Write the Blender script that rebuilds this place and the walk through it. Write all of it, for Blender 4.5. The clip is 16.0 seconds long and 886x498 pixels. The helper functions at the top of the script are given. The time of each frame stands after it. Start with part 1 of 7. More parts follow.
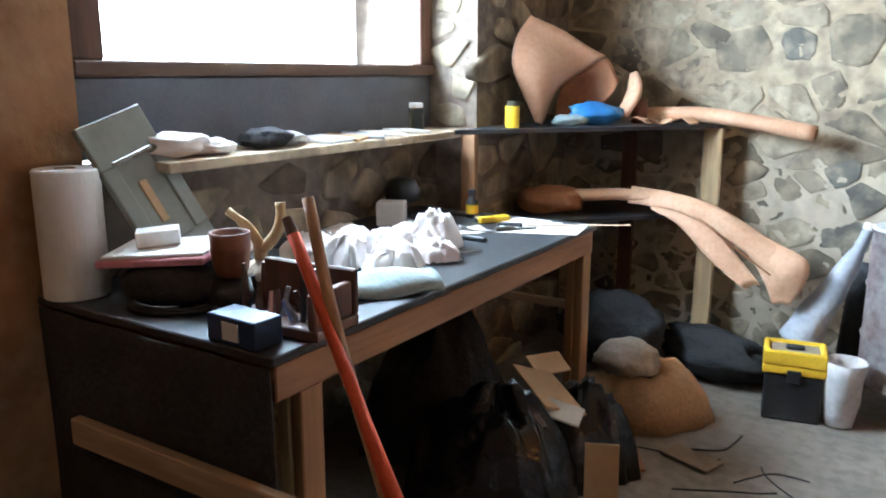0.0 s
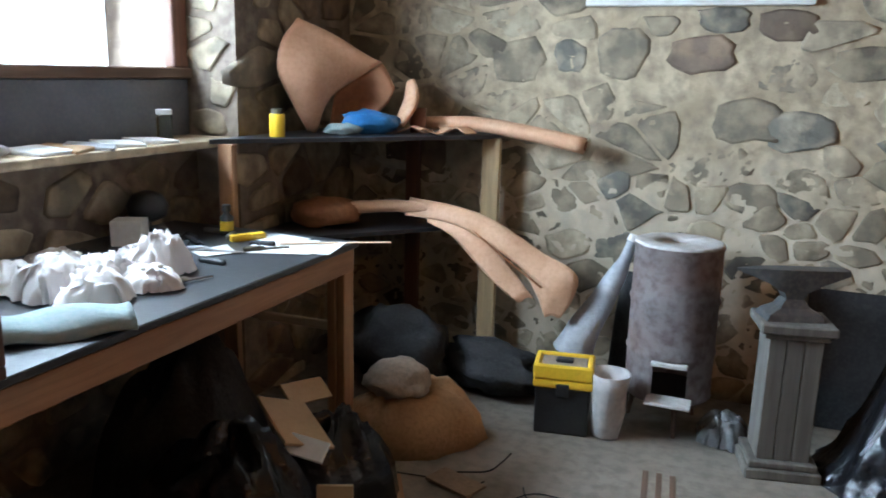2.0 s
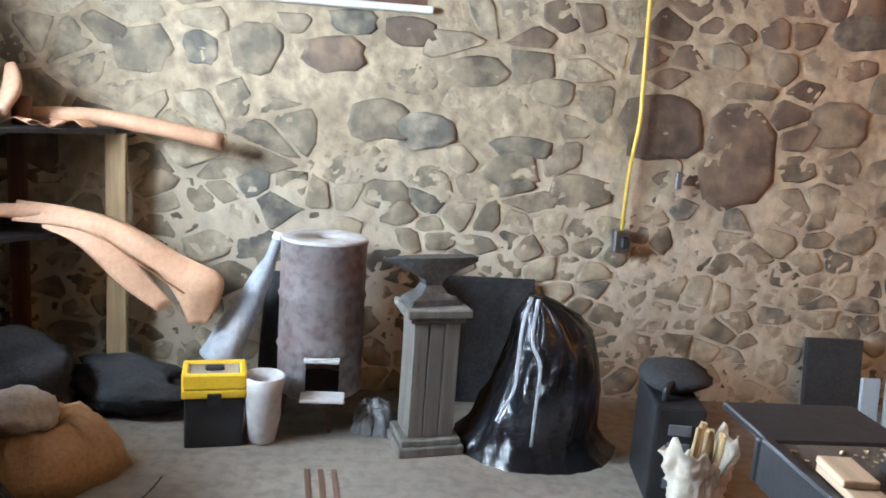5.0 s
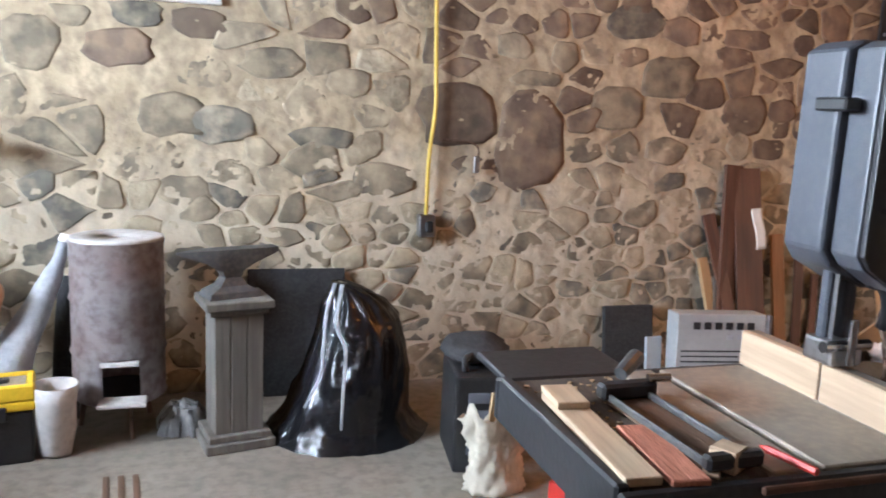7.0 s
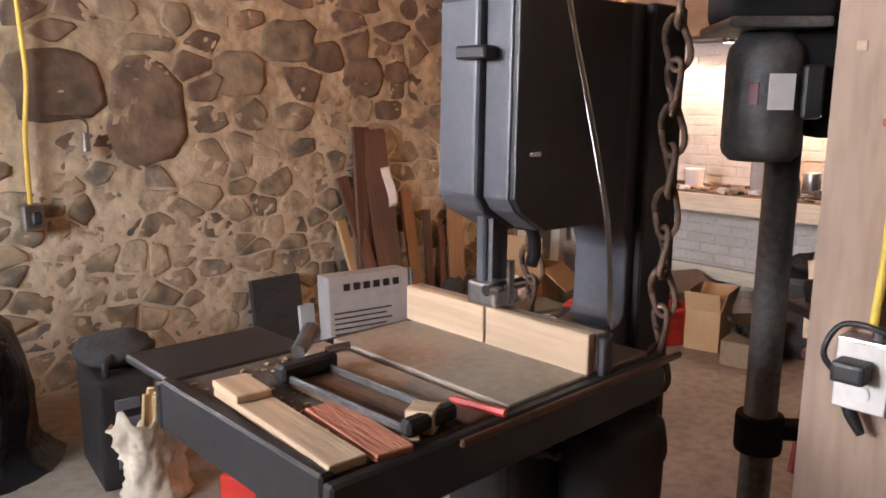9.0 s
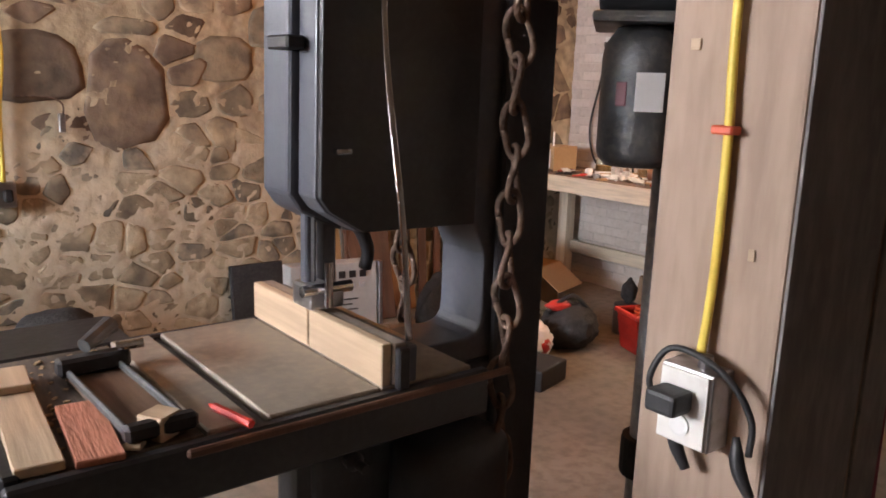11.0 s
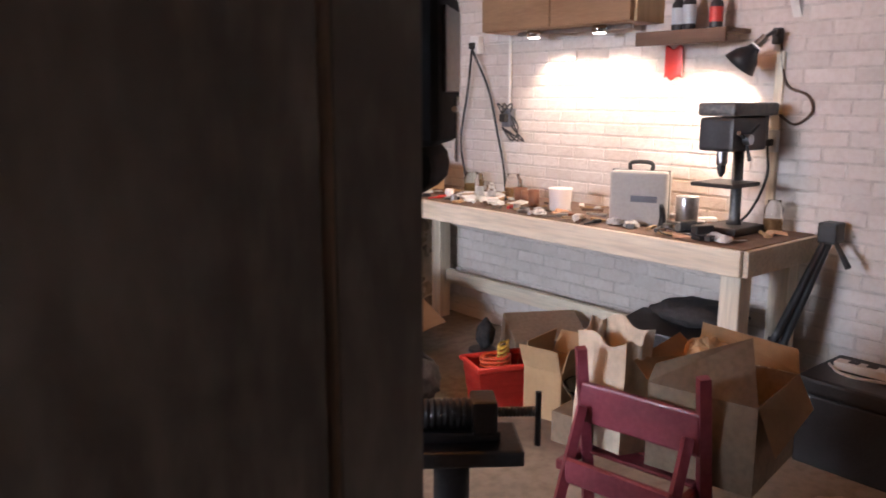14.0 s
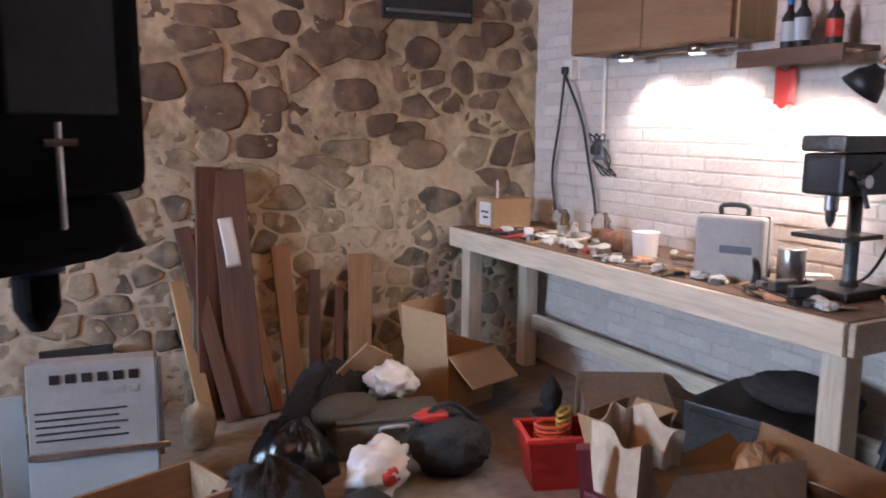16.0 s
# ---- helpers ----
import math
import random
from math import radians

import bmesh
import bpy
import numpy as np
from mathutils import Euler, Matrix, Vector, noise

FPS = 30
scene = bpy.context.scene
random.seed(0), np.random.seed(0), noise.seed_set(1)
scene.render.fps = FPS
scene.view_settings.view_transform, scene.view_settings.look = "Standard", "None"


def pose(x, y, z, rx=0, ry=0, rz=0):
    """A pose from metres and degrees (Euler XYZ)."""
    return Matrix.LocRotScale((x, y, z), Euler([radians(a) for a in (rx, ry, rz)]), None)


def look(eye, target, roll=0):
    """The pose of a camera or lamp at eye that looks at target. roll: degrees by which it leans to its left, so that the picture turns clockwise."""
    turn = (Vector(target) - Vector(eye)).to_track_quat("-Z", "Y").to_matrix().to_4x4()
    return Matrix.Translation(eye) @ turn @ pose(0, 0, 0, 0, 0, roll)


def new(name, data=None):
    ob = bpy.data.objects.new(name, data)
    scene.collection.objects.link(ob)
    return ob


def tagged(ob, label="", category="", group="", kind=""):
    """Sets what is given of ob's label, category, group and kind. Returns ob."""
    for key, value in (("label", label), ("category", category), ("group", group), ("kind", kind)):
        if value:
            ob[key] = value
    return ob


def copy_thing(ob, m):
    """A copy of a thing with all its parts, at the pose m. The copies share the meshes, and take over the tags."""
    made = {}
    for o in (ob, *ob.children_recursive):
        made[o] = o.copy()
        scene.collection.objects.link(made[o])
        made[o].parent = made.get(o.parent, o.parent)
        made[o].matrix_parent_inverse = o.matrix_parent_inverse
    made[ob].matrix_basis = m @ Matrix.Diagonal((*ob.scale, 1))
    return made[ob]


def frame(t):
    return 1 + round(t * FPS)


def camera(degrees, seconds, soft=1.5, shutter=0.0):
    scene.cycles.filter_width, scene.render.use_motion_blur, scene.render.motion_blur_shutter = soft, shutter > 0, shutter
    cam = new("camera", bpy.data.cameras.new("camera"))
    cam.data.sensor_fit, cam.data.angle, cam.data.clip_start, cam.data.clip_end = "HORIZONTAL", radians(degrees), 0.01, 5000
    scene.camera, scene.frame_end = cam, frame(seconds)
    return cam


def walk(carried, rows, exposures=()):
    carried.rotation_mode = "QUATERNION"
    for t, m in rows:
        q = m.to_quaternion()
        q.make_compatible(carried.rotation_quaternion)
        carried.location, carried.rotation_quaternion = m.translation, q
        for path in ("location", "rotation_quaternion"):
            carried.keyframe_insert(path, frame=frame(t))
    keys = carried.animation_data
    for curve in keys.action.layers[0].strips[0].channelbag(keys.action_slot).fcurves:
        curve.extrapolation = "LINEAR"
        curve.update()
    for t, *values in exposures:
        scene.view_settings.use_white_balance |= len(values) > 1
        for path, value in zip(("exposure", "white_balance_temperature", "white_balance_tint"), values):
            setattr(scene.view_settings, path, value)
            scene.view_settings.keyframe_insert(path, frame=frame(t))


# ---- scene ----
cam = camera(58.5, 16.0, soft=1.7, shutter=0.3)
PATH = [
    (0, pose(0.036, -0.457, 1.562, 77.45, -0.05, 32.72)),
    (0.5, pose(0.064, -0.341, 1.595, 79.53, -0.86, 35.45)),
    (1, pose(0.197, -0.224, 1.625, 80.12, -2.07, 29.91)),
    (1.5, pose(0.298, -0.122, 1.619, 79.27, -2.33, 25.95)),
    (2, pose(0.286, -0.081, 1.607, 77.43, -1.43, 22.21)),
    (2.5, pose(0.218, 0.000, 1.625, 78.32, -0.76, 15.53)),
    (3, pose(0.160, 0.042, 1.636, 78.61, -1.46, 8.64)),
    (3.5, pose(0.116, 0.086, 1.620, 78.31, -1.04, 0.28)),
    (6, pose(0.256, -0.108, 1.500, 80.08, -4.06, -8.02)),
    (6.5, pose(0.333, -0.125, 1.483, 80.43, -3.21, -12.14)),
    (7, pose(0.356, -0.119, 1.479, 80.28, -2.46, -16.40)),
    (7.5, pose(0.332, -0.041, 1.472, 79.24, -1.57, -25.72)),
    (8, pose(0.279, 0.043, 1.460, 79.54, -0.93, -36.64)),
    (8.5, pose(0.306, 0.064, 1.449, 79.03, -0.22, -44.03)),
    (11, pose(0.797, -0.222, 1.465, 78.15, -1.93, -38.28)),
    (11.5, pose(0.891, -0.187, 1.478, 78.94, -1.48, -38.57)),
    (12, pose(1.063, -0.137, 1.478, 78.84, -0.65, -39.88)),
    (12.5, pose(1.207, -0.127, 1.477, 78.47, 1.25, -42.64)),
    (13, pose(1.473, -0.190, 1.477, 79.14, -0.40, -35.82)),
    (13.5, pose(1.739, -0.230, 1.484, 78.94, -0.63, -34.90)),
    (14, pose(1.950, -0.179, 1.472, 78.96, -0.03, -39.46)),
    (14.5, pose(2.144, -0.131, 1.485, 79.64, 1.23, -41.15)),
    (15, pose(2.316, -0.131, 1.467, 81.02, -0.48, -35.18)),
    (15.5, pose(2.392, -0.138, 1.485, 79.37, -1.01, -33.01)),
    (16, pose(2.563, -0.085, 1.471, 80.97, -0.39, -28.02)),
]
EXPOSURES = [(0, 0.35, 5400, 3), (1.0, -0.2, 5450, 3), (1.8, -0.35, 5450, 3), (2.5, 0.0, 5500, 3), (3.5, 0.22, 5600, 5), (6.0, 0.4, 5650, 7), (7.0, 0.4, 5850, 11), (8.5, 0.05, 7000, 22), (11.0, 0.08, 7000, 20), (12.4, 0.15, 7500, 24), (13.2, 0.2, 7200, 24), (14.0, 0.22, 6100, 18), (15, 0.12, 5650, 14), (16, 0.0, 5300, 14)]
walk(cam, PATH, EXPOSURES)

# ---- world and light ----
world = bpy.data.worlds.new("world")
scene.world = world
world.use_nodes = True
wn = world.node_tree
sky = wn.nodes.new("ShaderNodeTexSky")
sky.sky_type, sky.sun_disc = "NISHITA", False
sky.sun_elevation, sky.sun_rotation = radians(35), radians(-100)
wn.nodes["Background"].inputs[1].default_value = 0.12
wn.links.new(sky.outputs[0], wn.nodes["Background"].inputs[0])


def lamp(name, kind, m, energy, color, **settings):
    data = bpy.data.lights.new(name, kind)
    data.energy, data.color = energy, color
    for key, value in settings.items():
        if key == "size":
            data.size = value
        elif key == "size_y":
            data.shape, data.size_y = "RECTANGLE", value
        elif key == "radius":
            data.shadow_soft_size = value
        elif key == "spot":
            data.spot_size, data.spot_blend = value
        elif key == "angle":
            data.angle = value
    ob = new(name, data)
    ob.matrix_world = m
    return ob


lamp("sun", "SUN", look((-6, 3, 6), (0, 2.2, 0)), 1.0, (1, 0.96, 0.9), angle=radians(12))
# daylight in the window openings
lamp("daylight_west", "AREA", look((-2.55, 1.97, 2.05), (0, 2.1, 1.6)), 235, (0.82, 0.92, 1.0), size=1.7, size_y=0.95)
lamp("daylight_north", "AREA", look((0.0, 4.42, 2.3), (0.1, 2.0, 0.8)), 24, (0.85, 0.93, 1.0), size=1.0, size_y=0.5)
lamp("bulb_light", "POINT", pose(3.1, 2.0, 2.53), 38, (1.0, 0.36, 0.07), radius=0.05)
# added warm fill without a seen source, brightens the west wall
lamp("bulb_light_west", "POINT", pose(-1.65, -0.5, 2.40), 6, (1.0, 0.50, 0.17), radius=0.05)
lamp("spot_light_a", "SPOT", look((5.18, 2.98, 1.79), (5.3, 2.75, 0.9)), 112, (1.0, 0.78, 0.56), radius=0.03, spot=(radians(125), 0.6))
lamp("spot_light_b", "SPOT", look((5.18, 2.52, 1.79), (5.3, 2.45, 0.9)), 112, (1.0, 0.78, 0.56), radius=0.03, spot=(radians(125), 0.6))
lamp("clamp_light", "SPOT", look((5.2, 1.72, 1.58), (5.25, 2.15, 1.1)), 45, (1.0, 0.78, 0.56), radius=0.04, spot=(radians(120), 0.5))


# ---- materials ----
def mat(name, a, b=None, c=None, scale=6.0, fine=60.0, rough=0.8, metal=0.0, bump=0.3, stretch=(1, 1, 1), coord="Object",
        vary=0.0, wear=0.5, coat=0.0, glow=0.0):
    """A surface of two or three colours, mixed by coarse and fine noise, with relief."""
    m = bpy.data.materials.new(name)
    m.use_nodes = True
    t = m.node_tree
    bsdf = t.nodes["Principled BSDF"]
    b, c = b or tuple(x * 0.75 for x in a), c or tuple(x * 0.55 for x in a)
    if coord == "World":
        src = t.nodes.new("ShaderNodeNewGeometry").outputs["Position"]
    else:
        src = t.nodes.new("ShaderNodeTexCoord").outputs["Object"]
    mp = t.nodes.new("ShaderNodeMapping")
    mp.inputs["Scale"].default_value = stretch
    t.links.new(src, mp.inputs["Vector"])
    big, small = t.nodes.new("ShaderNodeTexNoise"), t.nodes.new("ShaderNodeTexNoise")
    big.inputs["Scale"].default_value, big.inputs["Detail"].default_value = scale, 6
    small.inputs["Scale"].default_value, small.inputs["Detail"].default_value = fine, 4
    for n in (big, small):
        t.links.new(mp.outputs[0], n.inputs["Vector"])
    if vary:
        inf = t.nodes.new("ShaderNodeObjectInfo")
        isl = t.nodes.new("ShaderNodeNewGeometry")
        add = t.nodes.new("ShaderNodeVectorMath")
        add.operation = "ADD"
        comb = t.nodes.new("ShaderNodeCombineXYZ")
        for k, o in enumerate((inf.outputs["Random"], isl.outputs["Random Per Island"], inf.outputs["Random"])):
            mul = t.nodes.new("ShaderNodeMath")
            mul.operation = "MULTIPLY"
            mul.inputs[1].default_value = 20
            t.links.new(o, mul.inputs[0])
            t.links.new(mul.outputs[0], comb.inputs[k])
        t.links.new(mp.outputs[0], add.inputs[0])
        t.links.new(comb.outputs[0], add.inputs[1])
        for n in (big, small):
            t.links.new(add.outputs[0], n.inputs["Vector"])
    r1, r2 = t.nodes.new("ShaderNodeValToRGB"), t.nodes.new("ShaderNodeValToRGB")
    r1.color_ramp.elements[0].position, r1.color_ramp.elements[1].position = 0.36, 0.66
    r1.color_ramp.elements[0].color, r1.color_ramp.elements[1].color = (*b, 1), (*a, 1)
    r2.color_ramp.elements[0].position, r2.color_ramp.elements[1].position = 0.42, 0.68
    r2.color_ramp.elements[0].color, r2.color_ramp.elements[1].color = (0, 0, 0, 1), (wear, wear, wear, 1)
    mix = t.nodes.new("ShaderNodeMixRGB")
    mix.inputs[2].default_value = (*c, 1)
    t.links.new(big.outputs["Fac"], r1.inputs[0])
    t.links.new(small.outputs["Fac"], r2.inputs[0])
    t.links.new(r2.outputs[0], mix.inputs[0])
    t.links.new(r1.outputs[0], mix.inputs[1])
    out = mix.outputs[0]
    if vary:
        hsv = t.nodes.new("ShaderNodeHueSaturation")
        sumv = t.nodes.new("ShaderNodeMath")
        sumv.operation = "ADD"
        t.links.new(inf.outputs["Random"], sumv.inputs[0])
        t.links.new(isl.outputs["Random Per Island"], sumv.inputs[1])
        frac = t.nodes.new("ShaderNodeMath")
        frac.operation = "FRACT"
        t.links.new(sumv.outputs[0], frac.inputs[0])
        mr = t.nodes.new("ShaderNodeMapRange")
        mr.inputs["To Min"].default_value, mr.inputs["To Max"].default_value = 1 - vary, 1 + vary
        t.links.new(frac.outputs[0], mr.inputs["Value"])
        t.links.new(mr.outputs[0], hsv.inputs["Value"])
        t.links.new(out, hsv.inputs["Color"])
        out = hsv.outputs[0]
    t.links.new(out, bsdf.inputs["Base Color"])
    rr = t.nodes.new("ShaderNodeMapRange")
    rr.inputs["To Min"].default_value, rr.inputs["To Max"].default_value = max(0.03, rough - 0.1), min(1.0, rough + 0.1)
    t.links.new(small.outputs["Fac"], rr.inputs["Value"])
    t.links.new(rr.outputs[0], bsdf.inputs["Roughness"])
    bsdf.inputs["Metallic"].default_value = metal
    bsdf.inputs["Coat Weight"].default_value = coat
    if bump:
        bp = t.nodes.new("ShaderNodeBump")
        bp.inputs["Strength"].default_value, bp.inputs["Distance"].default_value = bump, 0.01
        bp2 = t.nodes.new("ShaderNodeBump")
        bp2.inputs["Strength"].default_value, bp2.inputs["Distance"].default_value = bump, 0.03
        t.links.new(big.outputs["Fac"], bp2.inputs["Height"])
        t.links.new(small.outputs["Fac"], bp.inputs["Height"])
        t.links.new(bp2.outputs[0], bp.inputs["Normal"])
        t.links.new(bp.outputs[0], bsdf.inputs["Normal"])
    if glow:
        bsdf.inputs["Emission Color"].default_value = (*a, 1)
        bsdf.inputs["Emission Strength"].default_value = glow
    return m


def wood(name, a, b=None, axis=2, rough=0.65, **kw):
    s = [14, 14, 14]
    s[axis] = 1.0
    return mat(name, a, b or tuple(x * 0.76 for x in a), tuple(x * 0.55 for x in a), scale=1.4, fine=5, rough=rough, bump=0.12,
               stretch=s, wear=0.45, vary=0.15, **kw)


def glass(name, tint=(1, 1, 1), rough=0.02):
    m = bpy.data.materials.new(name)
    m.use_nodes = True
    b = m.node_tree.nodes["Principled BSDF"]
    b.inputs["Base Color"].default_value = (*tint, 1)
    b.inputs["Transmission Weight"].default_value = 1
    b.inputs["Roughness"].default_value = rough
    b.inputs["IOR"].default_value = 1.3
    return m


M = {}
M["stone"] = mat("rubble_stone", (0.26, 0.21, 0.145), (0.15, 0.122, 0.088), (0.47, 0.38, 0.255), scale=6, fine=9, bump=0.5, coord="World", vary=0.34, wear=0.85, rough=0.9)
M["stone_red"] = mat("brown_stone", (0.18, 0.125, 0.088), (0.10, 0.072, 0.053), (0.34, 0.25, 0.16), scale=6, fine=10, bump=0.55, coord="World", vary=0.36, wear=0.5, rough=0.9)
M["mortar"] = mat("lime_mortar", (0.56, 0.45, 0.30), (0.36, 0.28, 0.18), (0.21, 0.165, 0.12), scale=4.2, fine=13, bump=1.0, coord="World", wear=0.75, rough=0.95)
M["stone_slate"] = mat("grey_slate_stone", (0.19, 0.17, 0.135), (0.11, 0.10, 0.082), (0.46, 0.38, 0.265), scale=7, fine=9, bump=0.5, coord="World", vary=0.34, wear=0.8, rough=0.88)
# darker brown mortar, for the west and south walls
M["dark_mortar"] = mat("dark_brown_mortar", (0.21, 0.16, 0.12), (0.12, 0.09, 0.07), (0.34, 0.28, 0.21), scale=2.2, fine=14, bump=1.0, coord="World", wear=0.5, rough=0.95)
M["stone_pale"] = mat("pale_weathered_stone", (0.42, 0.345, 0.235), (0.24, 0.195, 0.135), (0.56, 0.47, 0.33), scale=7, fine=15, bump=1.0, coord="World", vary=0.25, wear=0.6, rough=0.92)
M["brown_wall"] = mat("stained_brown_plaster", (0.36, 0.19, 0.09), (0.22, 0.11, 0.055), (0.42, 0.27, 0.15), scale=2.5, fine=14, bump=0.8, coord="World", wear=0.5, rough=0.85)
M["white_brick"] = mat("whitewashed_brick", (0.66, 0.60, 0.56), (0.59, 0.525, 0.48), (0.50, 0.41, 0.36), scale=4, fine=40, bump=0.35, coord="World", vary=0.07, wear=0.35, rough=0.75)
M["white_joint"] = mat("whitewashed_joint", (0.63, 0.57, 0.525), (0.56, 0.50, 0.455), scale=5, fine=30, bump=0.5, coord="World", rough=0.85)
M["concrete"] = mat("dusty_concrete", (0.31, 0.265, 0.215), (0.215, 0.183, 0.148), (0.13, 0.107, 0.085), scale=1.6, fine=18, bump=0.3, coord="World", wear=0.5, rough=0.85)
M["ceiling"] = mat("ceiling_boards", (0.22, 0.15, 0.09), (0.15, 0.10, 0.06), scale=2, fine=20, coord="World", rough=0.8)
# paler low on the wall: whitish lime, and brightness painted in for missing light
lime = M["mortar"].node_tree
lg, ls, ln, la, lr, lm = (lime.nodes.new("ShaderNode" + k) for k in ("NewGeometry", "SeparateXYZ", "TexNoise", "Math", "MapRange", "MixRGB"))
ln.inputs["Scale"].default_value = 2.6
la.operation = "ADD"
lime.links.new(lg.outputs["Position"], ls.inputs[0])
lime.links.new(lg.outputs["Position"], ln.inputs["Vector"])
lime.links.new(ls.outputs["Z"], la.inputs[0])
lime.links.new(ln.outputs["Fac"], la.inputs[1])
lr.inputs["From Min"].default_value, lr.inputs["From Max"].default_value = 1.85, 1.35
lime.links.new(la.outputs[0], lr.inputs["Value"])
lb = lime.nodes["Principled BSDF"]
lime.links.new(lb.inputs["Base Color"].links[0].from_socket, lm.inputs[1])
lm.inputs[2].default_value = (0.66, 0.57, 0.44, 1)
lf = lime.nodes.new("ShaderNodeMath")
lf.operation = "MULTIPLY"
lf.inputs[1].default_value = 0.55
lime.links.new(lr.outputs[0], lf.inputs[0])
lime.links.new(lf.outputs[0], lm.inputs[0])
lime.links.new(lm.outputs[0], lb.inputs["Base Color"])
M["tray_board"] = mat("worn_dark_tray", (0.085, 0.068, 0.055), (0.05, 0.04, 0.034), (0.17, 0.13, 0.095), scale=4, fine=22, stretch=(6, 1, 6), rough=0.7, bump=0.12, wear=0.4)
M["pine"] = wood("pine_x", (0.54, 0.38, 0.24), axis=0)
M["pine_y"] = wood("pine_y", (0.58, 0.42, 0.28), axis=1)
M["pine_z"] = wood("pine_z", (0.52, 0.35, 0.18), axis=2)
M["orange_wood"] = wood("aged_orange_pine_y", (0.40, 0.20, 0.09), axis=1)
M["orange_wood_z"] = wood("aged_orange_pine_z", (0.36, 0.19, 0.09), axis=2)
M["pale_z"] = wood("pale_pine_z", (0.58, 0.42, 0.22), axis=2)
M["post"] = mat("rough_sawn_post", (0.40, 0.285, 0.215), (0.335, 0.235, 0.178), (0.20, 0.135, 0.10), scale=1.6, fine=5, stretch=(9, 9, 1.3), rough=0.85, bump=0.12, wear=0.35)
M["dark_wood"] = wood("dark_brown_board", (0.15, 0.065, 0.036), (0.08, 0.036, 0.022), axis=2)
M["dark_wood_y"] = wood("dark_brown_board_y", (0.16, 0.09, 0.055), (0.09, 0.05, 0.03), axis=1)
M["grey_wood"] = wood("weathered_grey_wood", (0.185, 0.165, 0.14), (0.12, 0.105, 0.09), axis=2, rough=0.85)
M["black_top"] = mat("black_table_top", (0.035, 0.036, 0.04), (0.022, 0.023, 0.026), (0.10, 0.10, 0.10), scale=4, fine=60, rough=0.36, bump=0.05, wear=0.3)
M["black"] = mat("black_metal", (0.022, 0.022, 0.025), (0.014, 0.014, 0.016), (0.05, 0.05, 0.055), scale=6, fine=70, rough=0.45, bump=0.08, wear=0.25)
M["black_plastic"] = mat("black_plastic", (0.02, 0.02, 0.022), (0.013, 0.013, 0.015), (0.05, 0.05, 0.05), scale=8, fine=90, rough=0.5, bump=0.1, wear=0.2)
M["matte_black"] = mat("matte_black_paint", (0.012, 0.012, 0.013), (0.008, 0.008, 0.009), (0.022, 0.022, 0.022), scale=6, fine=50, rough=0.85, bump=0.06, wear=0.2)
M["matte_black"].node_tree.nodes["Principled BSDF"].inputs["Specular IOR Level"].default_value = 0.15
M["bin_bag"] = mat("black_bin_bag", (0.012, 0.012, 0.014), (0.008, 0.008, 0.01), scale=9, fine=24, rough=0.2, bump=0.5, wear=0.1)
M["saw_grey"] = mat("dark_grey_saw_paint", (0.075, 0.08, 0.098), (0.058, 0.062, 0.076), (0.12, 0.12, 0.125), scale=5, fine=60, rough=0.42, bump=0.06, wear=0.25)
M["dark_blue"] = mat("dark_blue_paint", (0.02, 0.05, 0.13), (0.015, 0.035, 0.09), rough=0.4, bump=0.05)
M["grey_metal"] = mat("grey_painted_metal", (0.13, 0.14, 0.17), (0.10, 0.105, 0.13), (0.20, 0.20, 0.21), scale=5, fine=60, rough=0.42, bump=0.06, wear=0.25)
M["steel"] = mat("brushed_steel", (0.55, 0.55, 0.56), (0.42, 0.42, 0.43), (0.25, 0.22, 0.2), scale=6, fine=50, rough=0.32, metal=1.0, bump=0.05, wear=0.4)
M["dusty_steel"] = mat("sawdust_covered_steel", (0.37, 0.31, 0.255), (0.27, 0.23, 0.19), (0.48, 0.39, 0.30), scale=5, fine=45, rough=0.6, metal=0.35, bump=0.12, wear=0.5)
M["rust"] = mat("rusty_iron", (0.13, 0.075, 0.05), (0.075, 0.045, 0.032), (0.20, 0.13, 0.09), scale=14, fine=60, rough=0.75, metal=0.3, bump=0.5)
M["barrel"] = mat("burnt_barrel_steel", (0.40, 0.30, 0.28), (0.50, 0.46, 0.46), (0.20, 0.14, 0.125), scale=4.5, fine=24, rough=0.7, metal=0.2, bump=0.3, wear=0.6)
M["barrel_top"] = mat("ash_grey_lid", (0.66, 0.63, 0.61), (0.52, 0.48, 0.46), scale=6, fine=30, rough=0.7, bump=0.2)
M["anvil"] = mat("forged_iron", (0.13, 0.135, 0.14), (0.09, 0.092, 0.095), (0.22, 0.20, 0.18), scale=9, fine=50, rough=0.5, metal=0.6, bump=0.25)
M["leather"] = mat("tan_leather", (0.70, 0.43, 0.27), (0.60, 0.34, 0.20), (0.44, 0.22, 0.11), scale=5, fine=50, rough=0.6, bump=0.15, wear=0.3)
M["leather_dark"] = mat("flesh_side_leather", (0.36, 0.15, 0.06), (0.25, 0.10, 0.04), scale=6, fine=40, rough=0.75, bump=0.25)
M["white"] = mat("white_paint", (0.80, 0.78, 0.74), (0.70, 0.68, 0.64), (0.55, 0.51, 0.46), scale=4, fine=40, rough=0.6, bump=0.1, wear=0.25)
M["paper"] = mat("white_paper", (0.82, 0.81, 0.79), (0.74, 0.73, 0.71), scale=5, fine=40, rough=0.85, bump=0.1, wear=0.15)
M["plastic_white"] = mat("crumpled_white_plastic", (0.88, 0.84, 0.82), (0.85, 0.79, 0.77), (0.78, 0.70, 0.68), scale=9, fine=26, rough=0.35, bump=0.06, wear=0.2)
